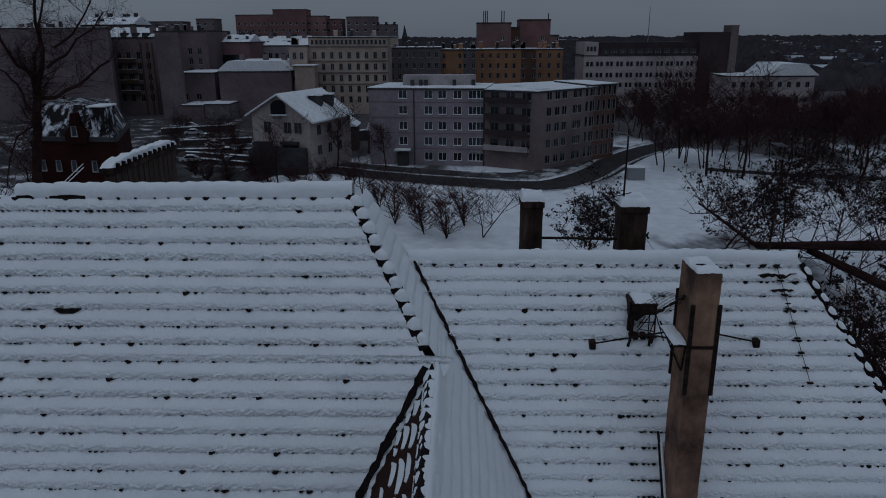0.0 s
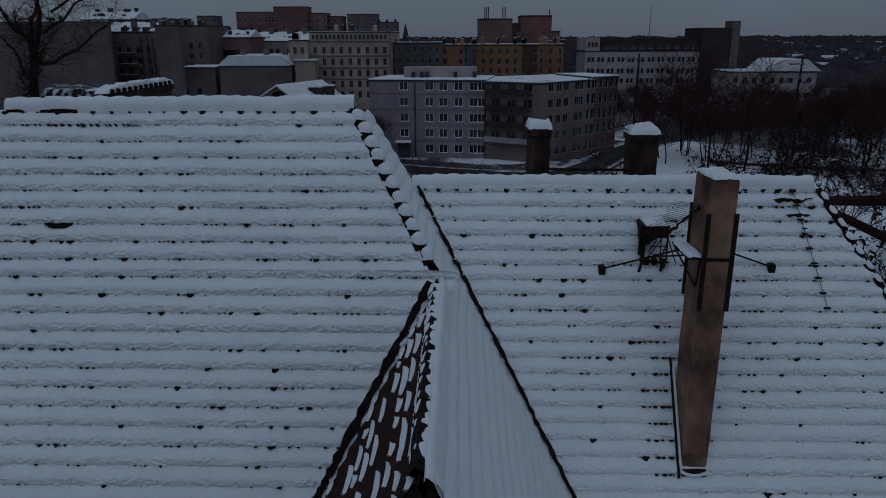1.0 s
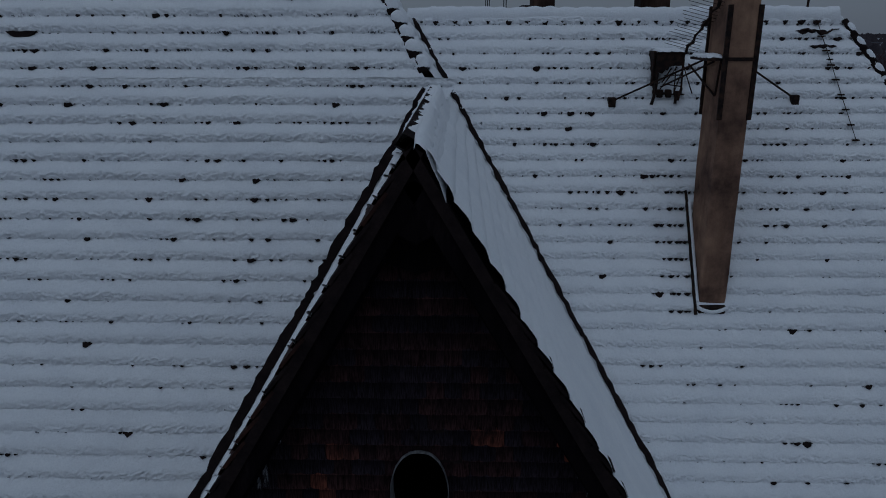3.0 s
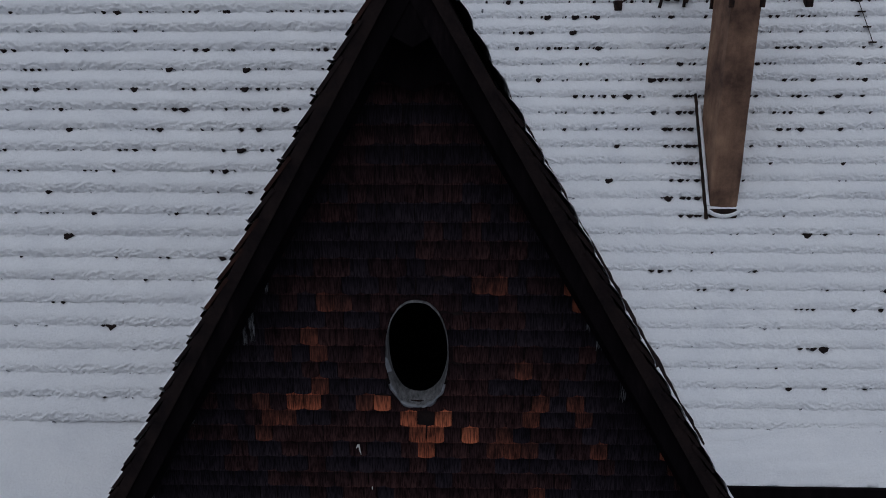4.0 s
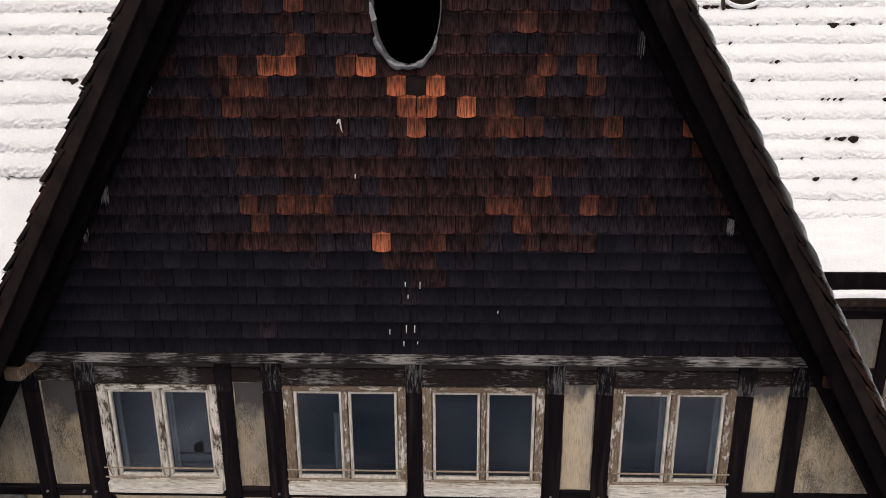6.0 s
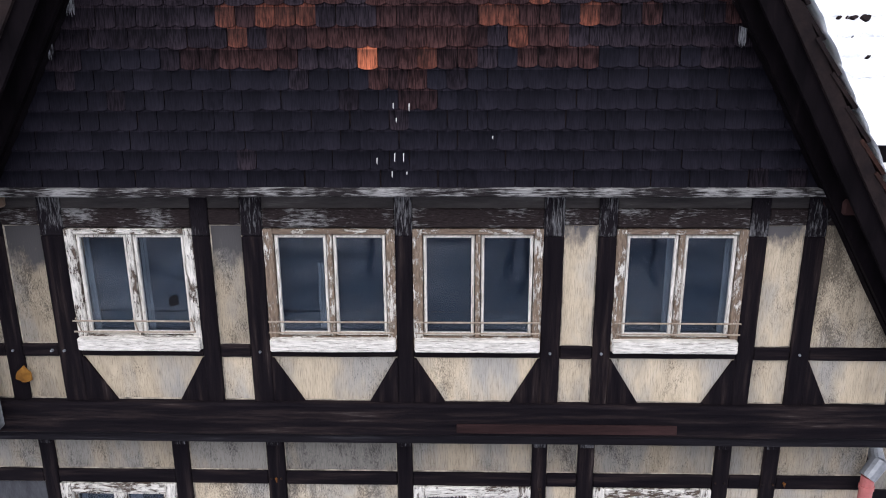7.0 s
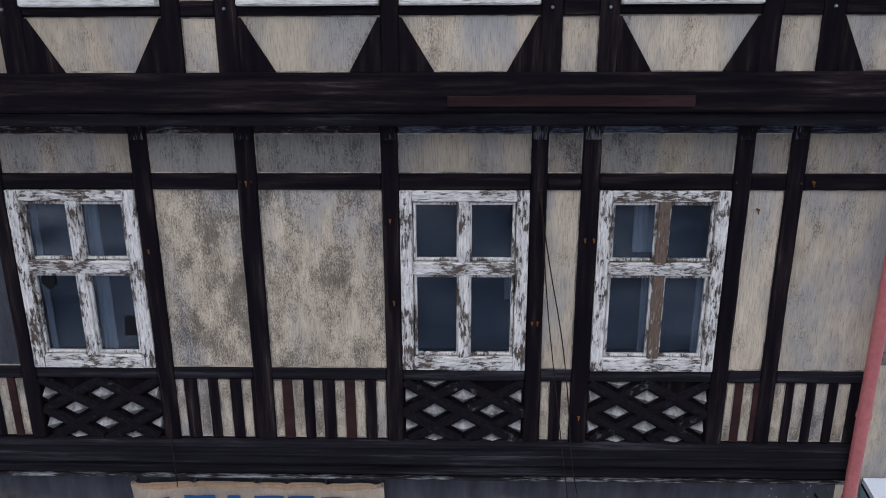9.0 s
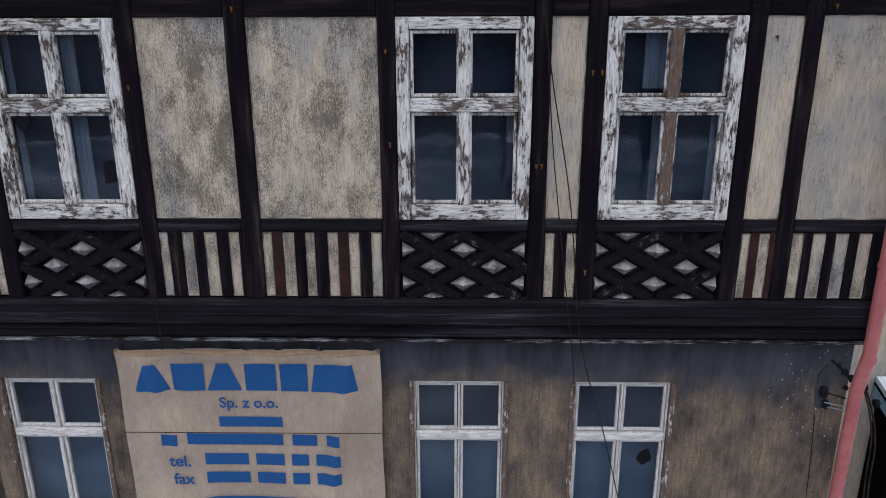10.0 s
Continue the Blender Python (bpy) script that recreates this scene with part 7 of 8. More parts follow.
def snowy_pitch(b, x0, x1, y0, y1, z0, z1):
    """A saddle roof under snow, its ridge along the street."""
    ym = (y0 + y1) / 2
    v = [(x0, y0, z0), (x1, y0, z0), (x1, ym, z1), (x0, ym, z1), (x1, y1, z0), (x0, y1, z0)]
    raw("roof_slope", v, [(0, 1, 2, 3), (3, 2, 4, 5), (1, 4, 2), (0, 3, 5), (0, 5, 4, 1)], ROOF_SNOW, b, "snowy saddle roof")
    for i, f in enumerate((0.15, 0.4, 0.72, 0.9)):
        x, w = x0 + (x1 - x0) * f, 0.5 + 0.25 * (i % 3)
        part("chimney", box(x - w, x + w, ym - 0.6, ym + 0.5, z1 - 1.2, z1 + 0.7 + 0.3 * (i % 2)), ROOF_DARK, b)


def rect(x0, x1, y0, y1): return [(x0, y0), (x1, y0), (x1, y1), (x0, y1)]


def steps(n, lo=0.08, hi=0.92): return [lo + (hi - lo) * i / max(1, n - 1) for i in range(n)]


G = GROUND_Z
# long block of flats
A, B, C, E = (-16.6, 134.0), (4.9, 131.5), (14.0, 126.5), (30.5, 142.0)
grey, warm = wall_mat("grey_blue_render", (0.30, 0.285, 0.33)), wall_mat("grey_render", (0.215, 0.19, 0.185))
flats = block("apartment_block", "grey five-storey flats with white windows and snowy flat roof", [A, B, (7, 145), (-14, 148)], 12.2, grey)
zf = [G + 1.0 + 2.85 * i for i in range(5)]
facade_windows(flats, A, B, [0.52, 0.64, 0.77, 0.90, 0.965], zf, 1.5, 1.45)
facade_windows(flats, A, B, [0.30], zf[1:], 1.5, 1.45)
for z in zf[1:]:
    raw("string_course", [(A[0], A[1] - 0.06, z - 0.75), (B[0], B[1] - 0.06, z - 0.75), (B[0], B[1] - 0.06, z - 0.62), (A[0], A[1] - 0.06, z - 0.62)], [(0, 1, 2, 3)], warm, flats)
part("downpipe", rod((-8.1, 132.9, G), (-8.1, 132.9, 12.1), 0.12, sides=6), ROOF_DARK, flats)
part("downpipe", rod((4.8, 131.4, G), (4.8, 131.4, 12.1), 0.12, sides=6), ROOF_DARK, flats)
part("entrance", box(-11.3, -9.2, 132.0, 133.4, G, G + 2.9), ROOF_DARK, flats)
part("entrance_roof", box(-11.8, -8.8, 131.2, 133.4, G + 2.9, G + 3.15), ROOF_SNOW, flats)
part("roof_house", box(-10.5, 3.4, 139.0, 143.0, 12.2, 14.2), wall_mat("pale_render", (0.42, 0.42, 0.43)), flats)
for x in (-9.0, -7.4, -6.4, -1.0, 2.6):
    part("roof_vent", box(x, x + 0.7, 137.8, 138.6, 12.3, 13.4), ROOF_DARK, flats)
wing = block("apartment_wing", "grey corner wing with balconies and snowy flat roof", [B, C, E, (20, 153), (7, 145)], 12.0, warm)
facade_windows(wing, B, C, [0.2, 0.5, 0.8], [zf[4], zf[3], zf[2], zf[1]], 1.7, 1.5, 1, GREY_TIN)
facade_windows(wing, C, E, [0.14, 0.24, 0.33, 0.47, 0.52], zf, 1.3, 1.5, 1, GREY_TIN)
facade_windows(wing, C, E, [0.62, 0.68, 0.74, 0.80, 0.86, 0.92], zf, 0.8, 1.9, 0, GREY_TIN)
dv = (Vector(C) - Vector(B)).normalized()
nv_ = Vector((dv.y, -dv.x))
for i, z in enumerate(zf[1:]):
    p, q = Vector(B) + dv * 0.4, Vector(C) - dv * 1.2
    bm = bmesh.new()
    for za, zb, off0, off1 in ((z - 0.55, z - 0.38, 0.0, 1.2), (z - 0.38, z + 0.45, 1.1, 1.18)):
        c = [p + nv_ * off0, q + nv_ * off0, q + nv_ * off1, p + nv_ * off1]
        lo, hi = [bm.verts.new((w.x, w.y, za)) for w in c], [bm.verts.new((w.x, w.y, zb)) for w in c]
        bm.faces.new(lo), bm.faces.new(hi)
        for k in range(4):
            bm.faces.new((lo[k], lo[(k + 1) % 4], hi[(k + 1) % 4], hi[k]))
    bmesh.ops.recalc_face_normals(bm, faces=bm.faces[:])
    part("balcony", bm, wall_mat("pale_render", (0.42, 0.42, 0.43)) if i == 0 else wall_mat("plum_cladding", (0.06, 0.05, 0.054)), wing)
brick_front = wall_mat("brown_brick", (0.155, 0.098, 0.083))
back_wing = block("apartment_wing", "brown pilastered end wing with snowy roof", [(25.3, 137.2), (30.9, 141.6), (26, 151), (20, 150)], 12.4, brick_front)
facade_windows(back_wing, (25.3, 137.2), (30.9, 141.6), steps(5), zf, 0.7, 2.0, 0, GREY_TIN)

# white gabled house
wh = thing("gabled_house", "white gabled house with snowy roof and dormers", "house")
white = wall_mat("dirty_white_render", (0.48, 0.46, 0.45))
raw("wall", [(-37.0, 128, G), (-25.8, 124, G), (-25.8, 124, 7.6), (-31.5, 126, 11.6), (-37.0, 128, 8.6), (-32.0, 142, G), (-20.8, 138, G), (-20.8, 138, 7.6), (-26.5, 140, 11.6), (-32, 142, 8.6)],
    [(0, 1, 2, 3, 4), (1, 6, 7, 2), (6, 5, 9, 8, 7), (5, 0, 4, 9)], white, wh)
for pts in ([(-31.7, 125.2, 11.9), (-25.0, 122.9, 7.2), (-20.0, 138, 7.2), (-26.5, 140.5, 11.9)], [(-38.2, 127.6, 8.0), (-31.7, 125.2, 11.9), (-26.5, 140.5, 11.9), (-33.0, 142.4, 8.0)]):
    v = pts + [(x, y, z - 0.3) for x, y, z in pts]
    raw("roof", v, [(0, 1, 2, 3), (7, 6, 5, 4)] + [(i, 4 + i, 4 + (i + 1) % 4, (i + 1) % 4) for i in range(4)], ROOF_SNOW, wh)
facade_windows(wh, (-37, 128), (-25.8, 124), [0.48], [8.3], 2.2, 1.7, 1, GREY_TIN)
facade_windows(wh, (-37, 128), (-25.8, 124), [0.27, 0.62, 0.8], [5.0], 1.5, 1.9, 1, GREY_TIN)
facade_windows(wh, (-25.8, 124), (-20.8, 138), [0.2, 0.45, 0.7], [4.6, 1.0], 1.3, 1.7, 1, GREY_TIN)
part("garage", box(-36.5, -26.5, 122.5, 127, G, 2.6), ROOF_DARK, wh)
part("garage_door", box(-35.5, -32.0, 122.35, 122.5, G, 4.0), ROOF_DARK, wh)
arch = [(-31.5 + 1.3 * math.cos(math.pi * i / 10), 9.7 + 1.1 * math.sin(math.pi * i / 10)) for i in range(11)] + [(-32.8, 8.3), (-30.2, 8.3)]
part("arched_window", prism(arch, 125.2, 126.6), WIN_GLASS, wh, "wide arched window")
part("arch_sill", box(-33.0, -30.0, 125.0, 126.4, 8.12, 8.32), ROOF_SNOW, wh)
for x in (-34.6, -29.6):
    part("porch_beam", box(x - 1.6, x + 1.6, 123.9, 125.4, 3.2, 3.6), ROOF_DARK, wh)
    part("porch_opening", box(x - 1.4, x + 1.4, 124.3, 125.6, 1.4, 3.2), WIN_GLASS, wh)
for x, y in ((-27.4, 131.5), (-25.9, 134.5)):
    part("dormer", box(x, x + 2.4, y, y + 2.0, 8.4, 11.0), ROOF_DARK, wh)
    part("dormer_roof", box(x - 0.2, x + 2.6, y - 0.2, y + 2.2, 11.0, 11.2), ROOF_SNOW, wh)

for x0, x1, y, z, rise in ((-25.6, -21.6, 150, 3.2, 2.8), (-18.6, -14.6, 146, 2.9, 2.1)):
    b = block("shed", "small dark shed with a steep snowy roof", rect(x0, x1, y, y + 6), z, wall_mat("shed_boards", (0.09, 0.08, 0.08)))
    part("roof_slope", prism([(x0 - 0.4, z), (x1 + 0.4, z), (x0 + (x1 - x0) * 0.15, z + rise)], y - 0.4, y + 6.4), ROOF_SNOW, b)
spire = thing("church_spire", "distant church spire over the roofs", "spire", at=(-45.7, 620, G))
part("tower", box(-2.2, 2.2, -2.2, 2.2, 0.0, 22.0), ROOF_DARK, spire)
part("steeple", rod((0, 0, 21.0), (0, 0, 31.7), 2.6, 0.15, 8), ROOF_DARK, spire)
radio = thing("radio_mast", "tall thin lattice mast on the horizon", "mast", at=(177.5, 700, G))
part("mast", rod((0, 0, 0), (0, 0, 48), 0.5, 0.25, 6), GREY_TIN, radio)

# town behind
cream = wall_mat("cream_render", (0.46, 0.415, 0.355))
ten = block("tenement", "tall cream tenement with rows of small windows", [(-46.0, 225), (-21.7, 225), (-20, 245), (-46, 245)], 21.2, cream)
facade_windows(ten, (-46, 225), (-21.7, 225), steps(9, 0.07, 0.95), [1.5, 4.7, 8.0, 11.4, 14.8], 1.0, 1.9, 1, GREY_TIN)
facade_windows(ten, (-46, 225), (-21.7, 225), steps(18, 0.05, 0.96), [19.0], 0.8, 1.3, 0, GREY_TIN)
for z in (7.0, 10.4, 13.9, 18.2):
    part("string_course", box(-46.1, -21.6, 224.8, 225, z, z + 0.3), warm, ten)
b = block("tenement", "cream side wing with snowy roof", rect(-51.5, -46, 222, 240), 18.8, cream)
facade_windows(b, (-51.5, 222), (-46, 222), [0.3, 0.7], [8, 11.4, 14.8], 1.0, 1.9, 1, GREY_TIN)
part("porch", box(-49, -43, 217, 222, 6, 13), cream, b)
part("porch_roof", box(-49.5, -42.5, 216.5, 222, 13, 13.3), ROOF_SNOW, b)
b = block("tenement", "grey tenement with a low parapet", rect(-22.4, -5.7, 232, 246), 17.9, wall_mat("slate_render", (0.15, 0.145, 0.155)))
facade_windows(b, (-22.4, 232), (-5.7, 232), steps(7), [8.0, 11.4, 14.8], 1.0, 1.7, 1, GREY_TIN)
yellow = wall_mat("ochre_render", (0.29, 0.175, 0.10))
for x0, x1, m, lab in ((-5.7, 1.5, yellow, "ochre tenement with dark windows"), (1.5, 5.4, wall_mat("slate_render", (0.15, 0.145, 0.155)), "narrow slate-grey tenement with dark windows"), (5.4, 20.0, yellow, "ochre tenement with dark windows"), (20.0, 24.8, wall_mat("umber_render", (0.11, 0.075, 0.055)), "umber bay of a tenement row"), (24.8, 33.2, yellow, "ochre tenement with dark windows")):
    b = block("tenement", lab, rect(x0, x1, 235, 248), 17.2, m)
    facade_windows(b, (x0, 235), (x1, 235), steps(max(2, int((x1 - x0) / 2.6)), 0.15, 0.85), [1.5, 4.8, 8.2, 11.2, 14.3], 0.95, 1.6, 1, GREY_TIN)
# The red is raised and greyed to carry the haze of distance.
redb = wall_mat("hazed_red_panel", (0.23, 0.145, 0.145))
pinkb = wall_mat("pink_panel", (0.26, 0.18, 0.175))
for x0, x1, z, m in ((7.1, 20.1, 26.0, pinkb), (20.1, 23.4, 24.3, wall_mat("umber_render", (0.11, 0.075, 0.055))), (23.4, 35.1, 27.1, redb), (35.1, 38.5, 21.4, pinkb)):
    b = block("tower_block", "dull red panel tower with a flat roof", rect(x0, x1, 285, 300), z, m, ROOF_DARK)
    facade_windows(b, (x0, 285), (x1, 285), [0.75], [12.0, 16.0, 19.5], 1.2, 1.5)
mast = thing("roof_mast", "cluster of aerial panels on a tower roof", "aerial mast", at=(12, 290, 26))
for x in (9.5, 10.2, 10.9, 16.5, 17.4, 34.6):
    ob = part("aerial", box(x, x + 0.35, 290, 290.4, 26.0, 30.5 if x < 30 else 29.5), ROOF_DARK, mast)
    ob.matrix_parent_inverse = Matrix.Translation(-mast.location)
# long office block with a dark top storey
office = block("office_block", "long pale office block with a dark top storey", rect(41.5, 85, 244, 262), 14.9, wall_mat("pale_stone", (0.48, 0.46, 0.47)), ROOF_DARK)
facade_windows(office, (41.5, 244), (85, 244), [u + k for u in steps(13, 0.03, 0.94) for k in (0, 0.03)], [4.6, 7.8, 11.4], 0.9, 1.5, 0, GREY_TIN)
part("top_storey", box(46.1, 85.0, 244.5, 262, 15.0, 19.0), wall_mat("plum_cladding", (0.06, 0.05, 0.054)), office)
part("corner_bay", box(41.5, 46.1, 243.8, 262, 14.9, 19.1), wall_mat("pale_stone", (0.48, 0.46, 0.47)), office)
facade_windows(office, (41.5, 243.8), (46.1, 243.8), [0.25, 0.5, 0.75], [16.2], 0.8, 1.5, 0, GREY_TIN)
facade_windows(office, (46.1, 244.5), (85, 244.5), [u + k for u in steps(13, 0.05, 0.94) for k in (0, 0.025)], [15.6], 0.7, 1.3, 0, GREY_TIN)
part("tower", box(79, 90, 243, 262, G, 22.1), wall_mat("plum_cladding", (0.06, 0.05, 0.054)), office)
part("stair_tower", box(88.5, 90.9, 242.5, 250, G, 24.2), wall_mat("dull_stone", (0.17, 0.16, 0.155)), office)
b = block("villa", "pale building with a snowy hipped roof", rect(83.2, 110, 227, 245), 9.0, wall_mat("pale_stone", (0.48, 0.46, 0.47)))
facade_windows(b, (83.2, 227), (110, 227), steps(9), [1.0, 5.6], 1.2, 1.6, 1, GREY_TIN)
part("roof_hip", prism([(95, 9.1), (111, 9.1), (106.5, 12.6), (99, 12.6)], 226.5, 245), ROOF_SNOW, b)
# dark house ends and yards at the left
slate = wall_mat("slate_wall", (0.185, 0.168, 0.18))
soot = wall_mat("sooty_wall", (0.19, 0.165, 0.175))
b = block("tenement", "large windowless grey gable wall", [(-146.6, 210.7), (-98, 204.8), (-104.6, 220.4), (-146.6, 241.9)], 24.1, slate)
b = block("tenement", "dark tenement with balconies and snowy roof", rect(-106.4, -93.5, 223.7, 244.3), 21.4, soot)
snowy_pitch(b, -108.5, -93.3, 223.4, 240.0, 21.5, 24.4)
facade_windows(b, (-106.4, 223.7), (-93.5, 223.7), [0.15, 0.38, 0.62, 0.85], [2.2, 5.4, 8.6, 11.8, 15.0], 1.3, 2.0, 1, GREY_TIN)
for z in (4.4, 7.6, 10.8, 14.0):
    part("balcony", box(-104.5, -99.0, 222.5, 223.7, z - 0.1, z + 0.15), ROOF_DARK, b)
    part("balcony_rail", box(-104.5, -99.0, 222.5, 222.6, z + 0.15, z + 1.15), wall_mat("umber_render", (0.11, 0.075, 0.055)), b)
    part("balcony_snow", box(-104.5, -99.0, 222.45, 222.65, z + 1.15, z + 1.25), ROOF_SNOW, b)
for x in (-97.6, -95.6, -94.0):
    part("pilaster", box(x, x + 0.4, 223.4, 223.7, G, 19.8), wall_mat("umber_render", (0.11, 0.075, 0.055)), b)
for x in (-103.0, -99.6, -96.4):
    part("dormer", box(x, x + 1.6, 223.2, 226, 21.5, 22.7), ROOF_DARK, b)
for x in (-101.0, -95.0):
    part("chimney", box(x, x + 1.4, 226, 227.5, 21.0, 24.6), soot, b)
b = block("tenement", "windowless grey gable wall", rect(-88.1, -81.2, 212.6, 214.1), 23, slate, ROOF_DARK)
b = block("tenement", "sooty tenement with few windows", rect(-91.4, -82.4, 240.1, 264.1), 23.3, soot, ROOF_DARK)
facade_windows(b, (-91.4, 240.1), (-82.4, 240.1), [0.35, 0.7], [3.1, 6.3, 9.5, 12.7, 15.9], 1.3, 2.0, 1, GREY_TIN)
b = block("low_house", "low dark house with a snowy roof", rect(-86.7, -74.9, 222, 240), 10.9, soot)
facade_windows(b, (-86.7, 222), (-74.9, 222), [0.2, 0.55], [2.8], 1.5, 1.8, 1, GREY_TIN)
b = block("tenement", "pinkish tenement with a long snowy roof", rect(-88.7, -72.9, 255, 277.5), 19.6, wall_mat("dusky_pink", (0.22, 0.155, 0.165)))
snowy_pitch(b, -89.0, -72.6, 254.8, 271.0, 19.7, 22.2)
part("window_band", box(-87.2, -74.4, 254.9, 255, 11.8, 15.4), WIN_GLASS, b)
b = block("tenement", "pale tenement with a snowy roof and chimneys", rect(-79.4, -56.4, 273, 294), 18.2, wall_mat("pale_lilac", (0.30, 0.29, 0.32)))
snowy_pitch(b, -79.7, -56.1, 272.8, 290.0, 18.3, 21.6)
facade_windows(b, (-79.4, 273), (-56.4, 273), steps(9), [13.4, 10.1, 6.8], 1.3, 2.0, 1, GREY_TIN)
for x in (-72.2, -65.4, -59.4):
    part("chimney", box(x, x + 1.5, 279, 280.5, 20, 23.2), soot, b)
b = block("low_house", "dark workshop with a snowy roof", rect(-72.6, -50.5, 219, 242.4), 11.4, soot)
part("roof_slope", prism([(-73, 11.6), (-50.1, 11.6), (-53.4, 14.4), (-69.5, 14.4)], 219, 242.4), ROOF_SNOW, b)
for x in (-68, -60.7, -54.9):
    part("chimney", box(x, x + 1.5, 226.3, 227.8, 12.7, 16.1), soot, b)
b = block("shed", "low shed with snow on its roof", rect(-81.5, -74.9, 210, 222), 2.2, soot)
b = block("shed", "low pale shed with snow on its roof", rect(-74.6, -67.4, 210, 222), 2.5, wall_mat("pale_shed", (0.22, 0.23, 0.24)))
b = block("tenement", "tall dark old house under a snowy saddle roof", rect(-125, -108, 243, 258), 25.4, soot)
snowy_pitch(b, -125.4, -107.6, 242.7, 258.3, 25.5, 28.2)
b = block("tenement", "roofs of old houses under snow", rect(-126.2, -96.2, 258, 285), 20.2, soot)
part("roof_slope", prism([(-126.2, 20.3), (-96.2, 20.3), (-99.2, 23.2), (-123.2, 23.2)], 258, 285), ROOF_SNOW, b)
part("roof_turret", box(-105.8, -104.6, 262.5, 264.3, 22.3, 26.5), soot, b)
# far slabs of flats
for x0, x1, y, z, m in ((-136, -112, 450, 34.0, redb), (-112, -92, 446, 36.8, redb), (-92, -81, 450, 33.2, pinkb), (-81, -72, 455, 31.5, redb), (-68.7, -50.6, 452, 32.6, soot), (-50.6, -38.7, 455, 28.0, slate), (-162, -151, 455, 32.0, slate), (-197, -171, 455, 30.5, slate)):
    b = block("tower_block", "distant slab of flats", rect(x0, x1, y, y + 15), z, m, ROOF_DARK)
    facade_windows(b, (x0, y), (x1, y), steps(max(3, int((x1 - x0) / 4))), [16, 20, 24, 28], 1.6, 1.5, 0)
# red-brick house with gables, beyond the yard
ROOF_PATCHY = grainy("patchy_snow_roof", [(0.50, (0.016, 0.013, 0.014)), (0.54, (0.20, 0.20, 0.22)), (0.62, (0.60, 0.61, 0.64))], 1.0, 6.0, (1.3, 1, 0.5), rough=0.9)
brick_red = wall_mat("red_brick", (0.034, 0.0135, 0.0125))
bh = block("brick_house", "red-brick house with patchy snow on a mansard roof", [(-42.6, 70), (-33.4, 69), (-38.0, 82), (-47, 83)], 11.9, brick_red, ROOF_DARK)
raw("mansard", [(-42.6, 69.9, 11.9), (-33.3, 68.9, 11.9), (-38.0, 82, 11.9), (-47, 83, 11.9), (-42.0, 72.5, 14.9), (-35.6, 72.0, 14.9), (-38.8, 80, 14.9), (-45.5, 81, 14.9)], [(0, 1, 5, 4), (1, 2, 6, 5), (2, 3, 7, 6), (3, 0, 4, 7), (4, 5, 6, 7)], ROOF_PATCHY, bh, "dark mansard with streaks of snow")
part("gable_front", prism([(-38.3, 11.5), (-36.2, 11.5), (-36.2, 12.4), (-36.8, 13.2), (-37.0, 14.4), (-37.5, 14.4), (-37.7, 13.2), (-38.3, 12.4)], 68.7, 69.6), brick_red, bh)
part("dormer", box(-36.0, -34.6, 69.6, 72.0, 12.6, 14.9, 0.1), ROOF_PATCHY, bh)
part("dormer_roof", box(-36.2, -34.4, 69.4, 72.2, 14.9, 15.05, 0.04), ROOF_SNOW, bh)
facade_windows(bh, (-42.6, 69.9), (-33.4, 68.9), [0.12, 0.3, 0.48, 0.72], [8.6], 0.5, 1.1, 0, GREY_TIN)
facade_windows(bh, (-38.3, 68.6), (-36.2, 68.6), [0.5], [12.2], 0.5, 1.0, 0, GREY_TIN)
for k in (0.0, 0.35):
    part("stair_rail", rod((-41.0, 68.2, 5.6 + k), (-36.4, 67.8, 9.3 + k), 0.05, sides=6), ROOF_SNOW, bh)

# low garden walls and kerbs with snow along their tops
for (xa, ya), (xb, yb), h in (((-62.0, 157.3), (-47.3, 161.7), 1.3), ((-55.6, 143.5), (-40.0, 137.7), 0.9), ((-54.0, 138.0), (-38.0, 131.5), 0.7), ((-27.0, 160.5), (-20.7, 167.0), 2.4), ((-74.0, 176.0), (-58.0, 184.0), 1.6), ((-60.0, 150.0), (-44.0, 150.5), 0.5)):
    lw = thing("garden_wall", "low dark wall with snow along its top", "wall", "garden walls", at=((xa + xb) / 2, (ya + yb) / 2, G))
    lw.rotation_euler = (0, 0, math.atan2(yb - ya, xb - xa))
    half = math.hypot(xb - xa, yb - ya) / 2
    part("body", beam(-half, half, -0.2, 0.2, 0.0, h, 0.03, 0.04), ROOF_DARK, lw)
    part("snow_top", beam(-half, half, -0.3, 0.3, h - 0.02, h + 0.16, 0.05, 0.06), SNOW, lw)

# small white kiosk on the lawn
k = thing("kiosk", "small white metal cabinet on the snow", "cabinet")
part("body", box(28.6, 31.4, 117.8, 119.6, G, 0.1, 0.05), GREY_TIN, k)
part("lid", box(28.4, 31.6, 117.6, 119.8, 0.1, 0.3, 0.05), ROOF_SNOW, k)


def car_shape():
    prof = [(-2.1, 0.35), (-2.1, 0.85), (-1.35, 0.95), (-0.8, 1.42), (0.75, 1.45), (1.5, 0.95), (2.1, 0.85), (2.1, 0.35)]
    bm = prism(prof, -0.8, 0.8)
    bmesh.ops.bevel(bm, geom=bm.edges[:], offset=0.08, segments=2, affect="EDGES")
    return bm


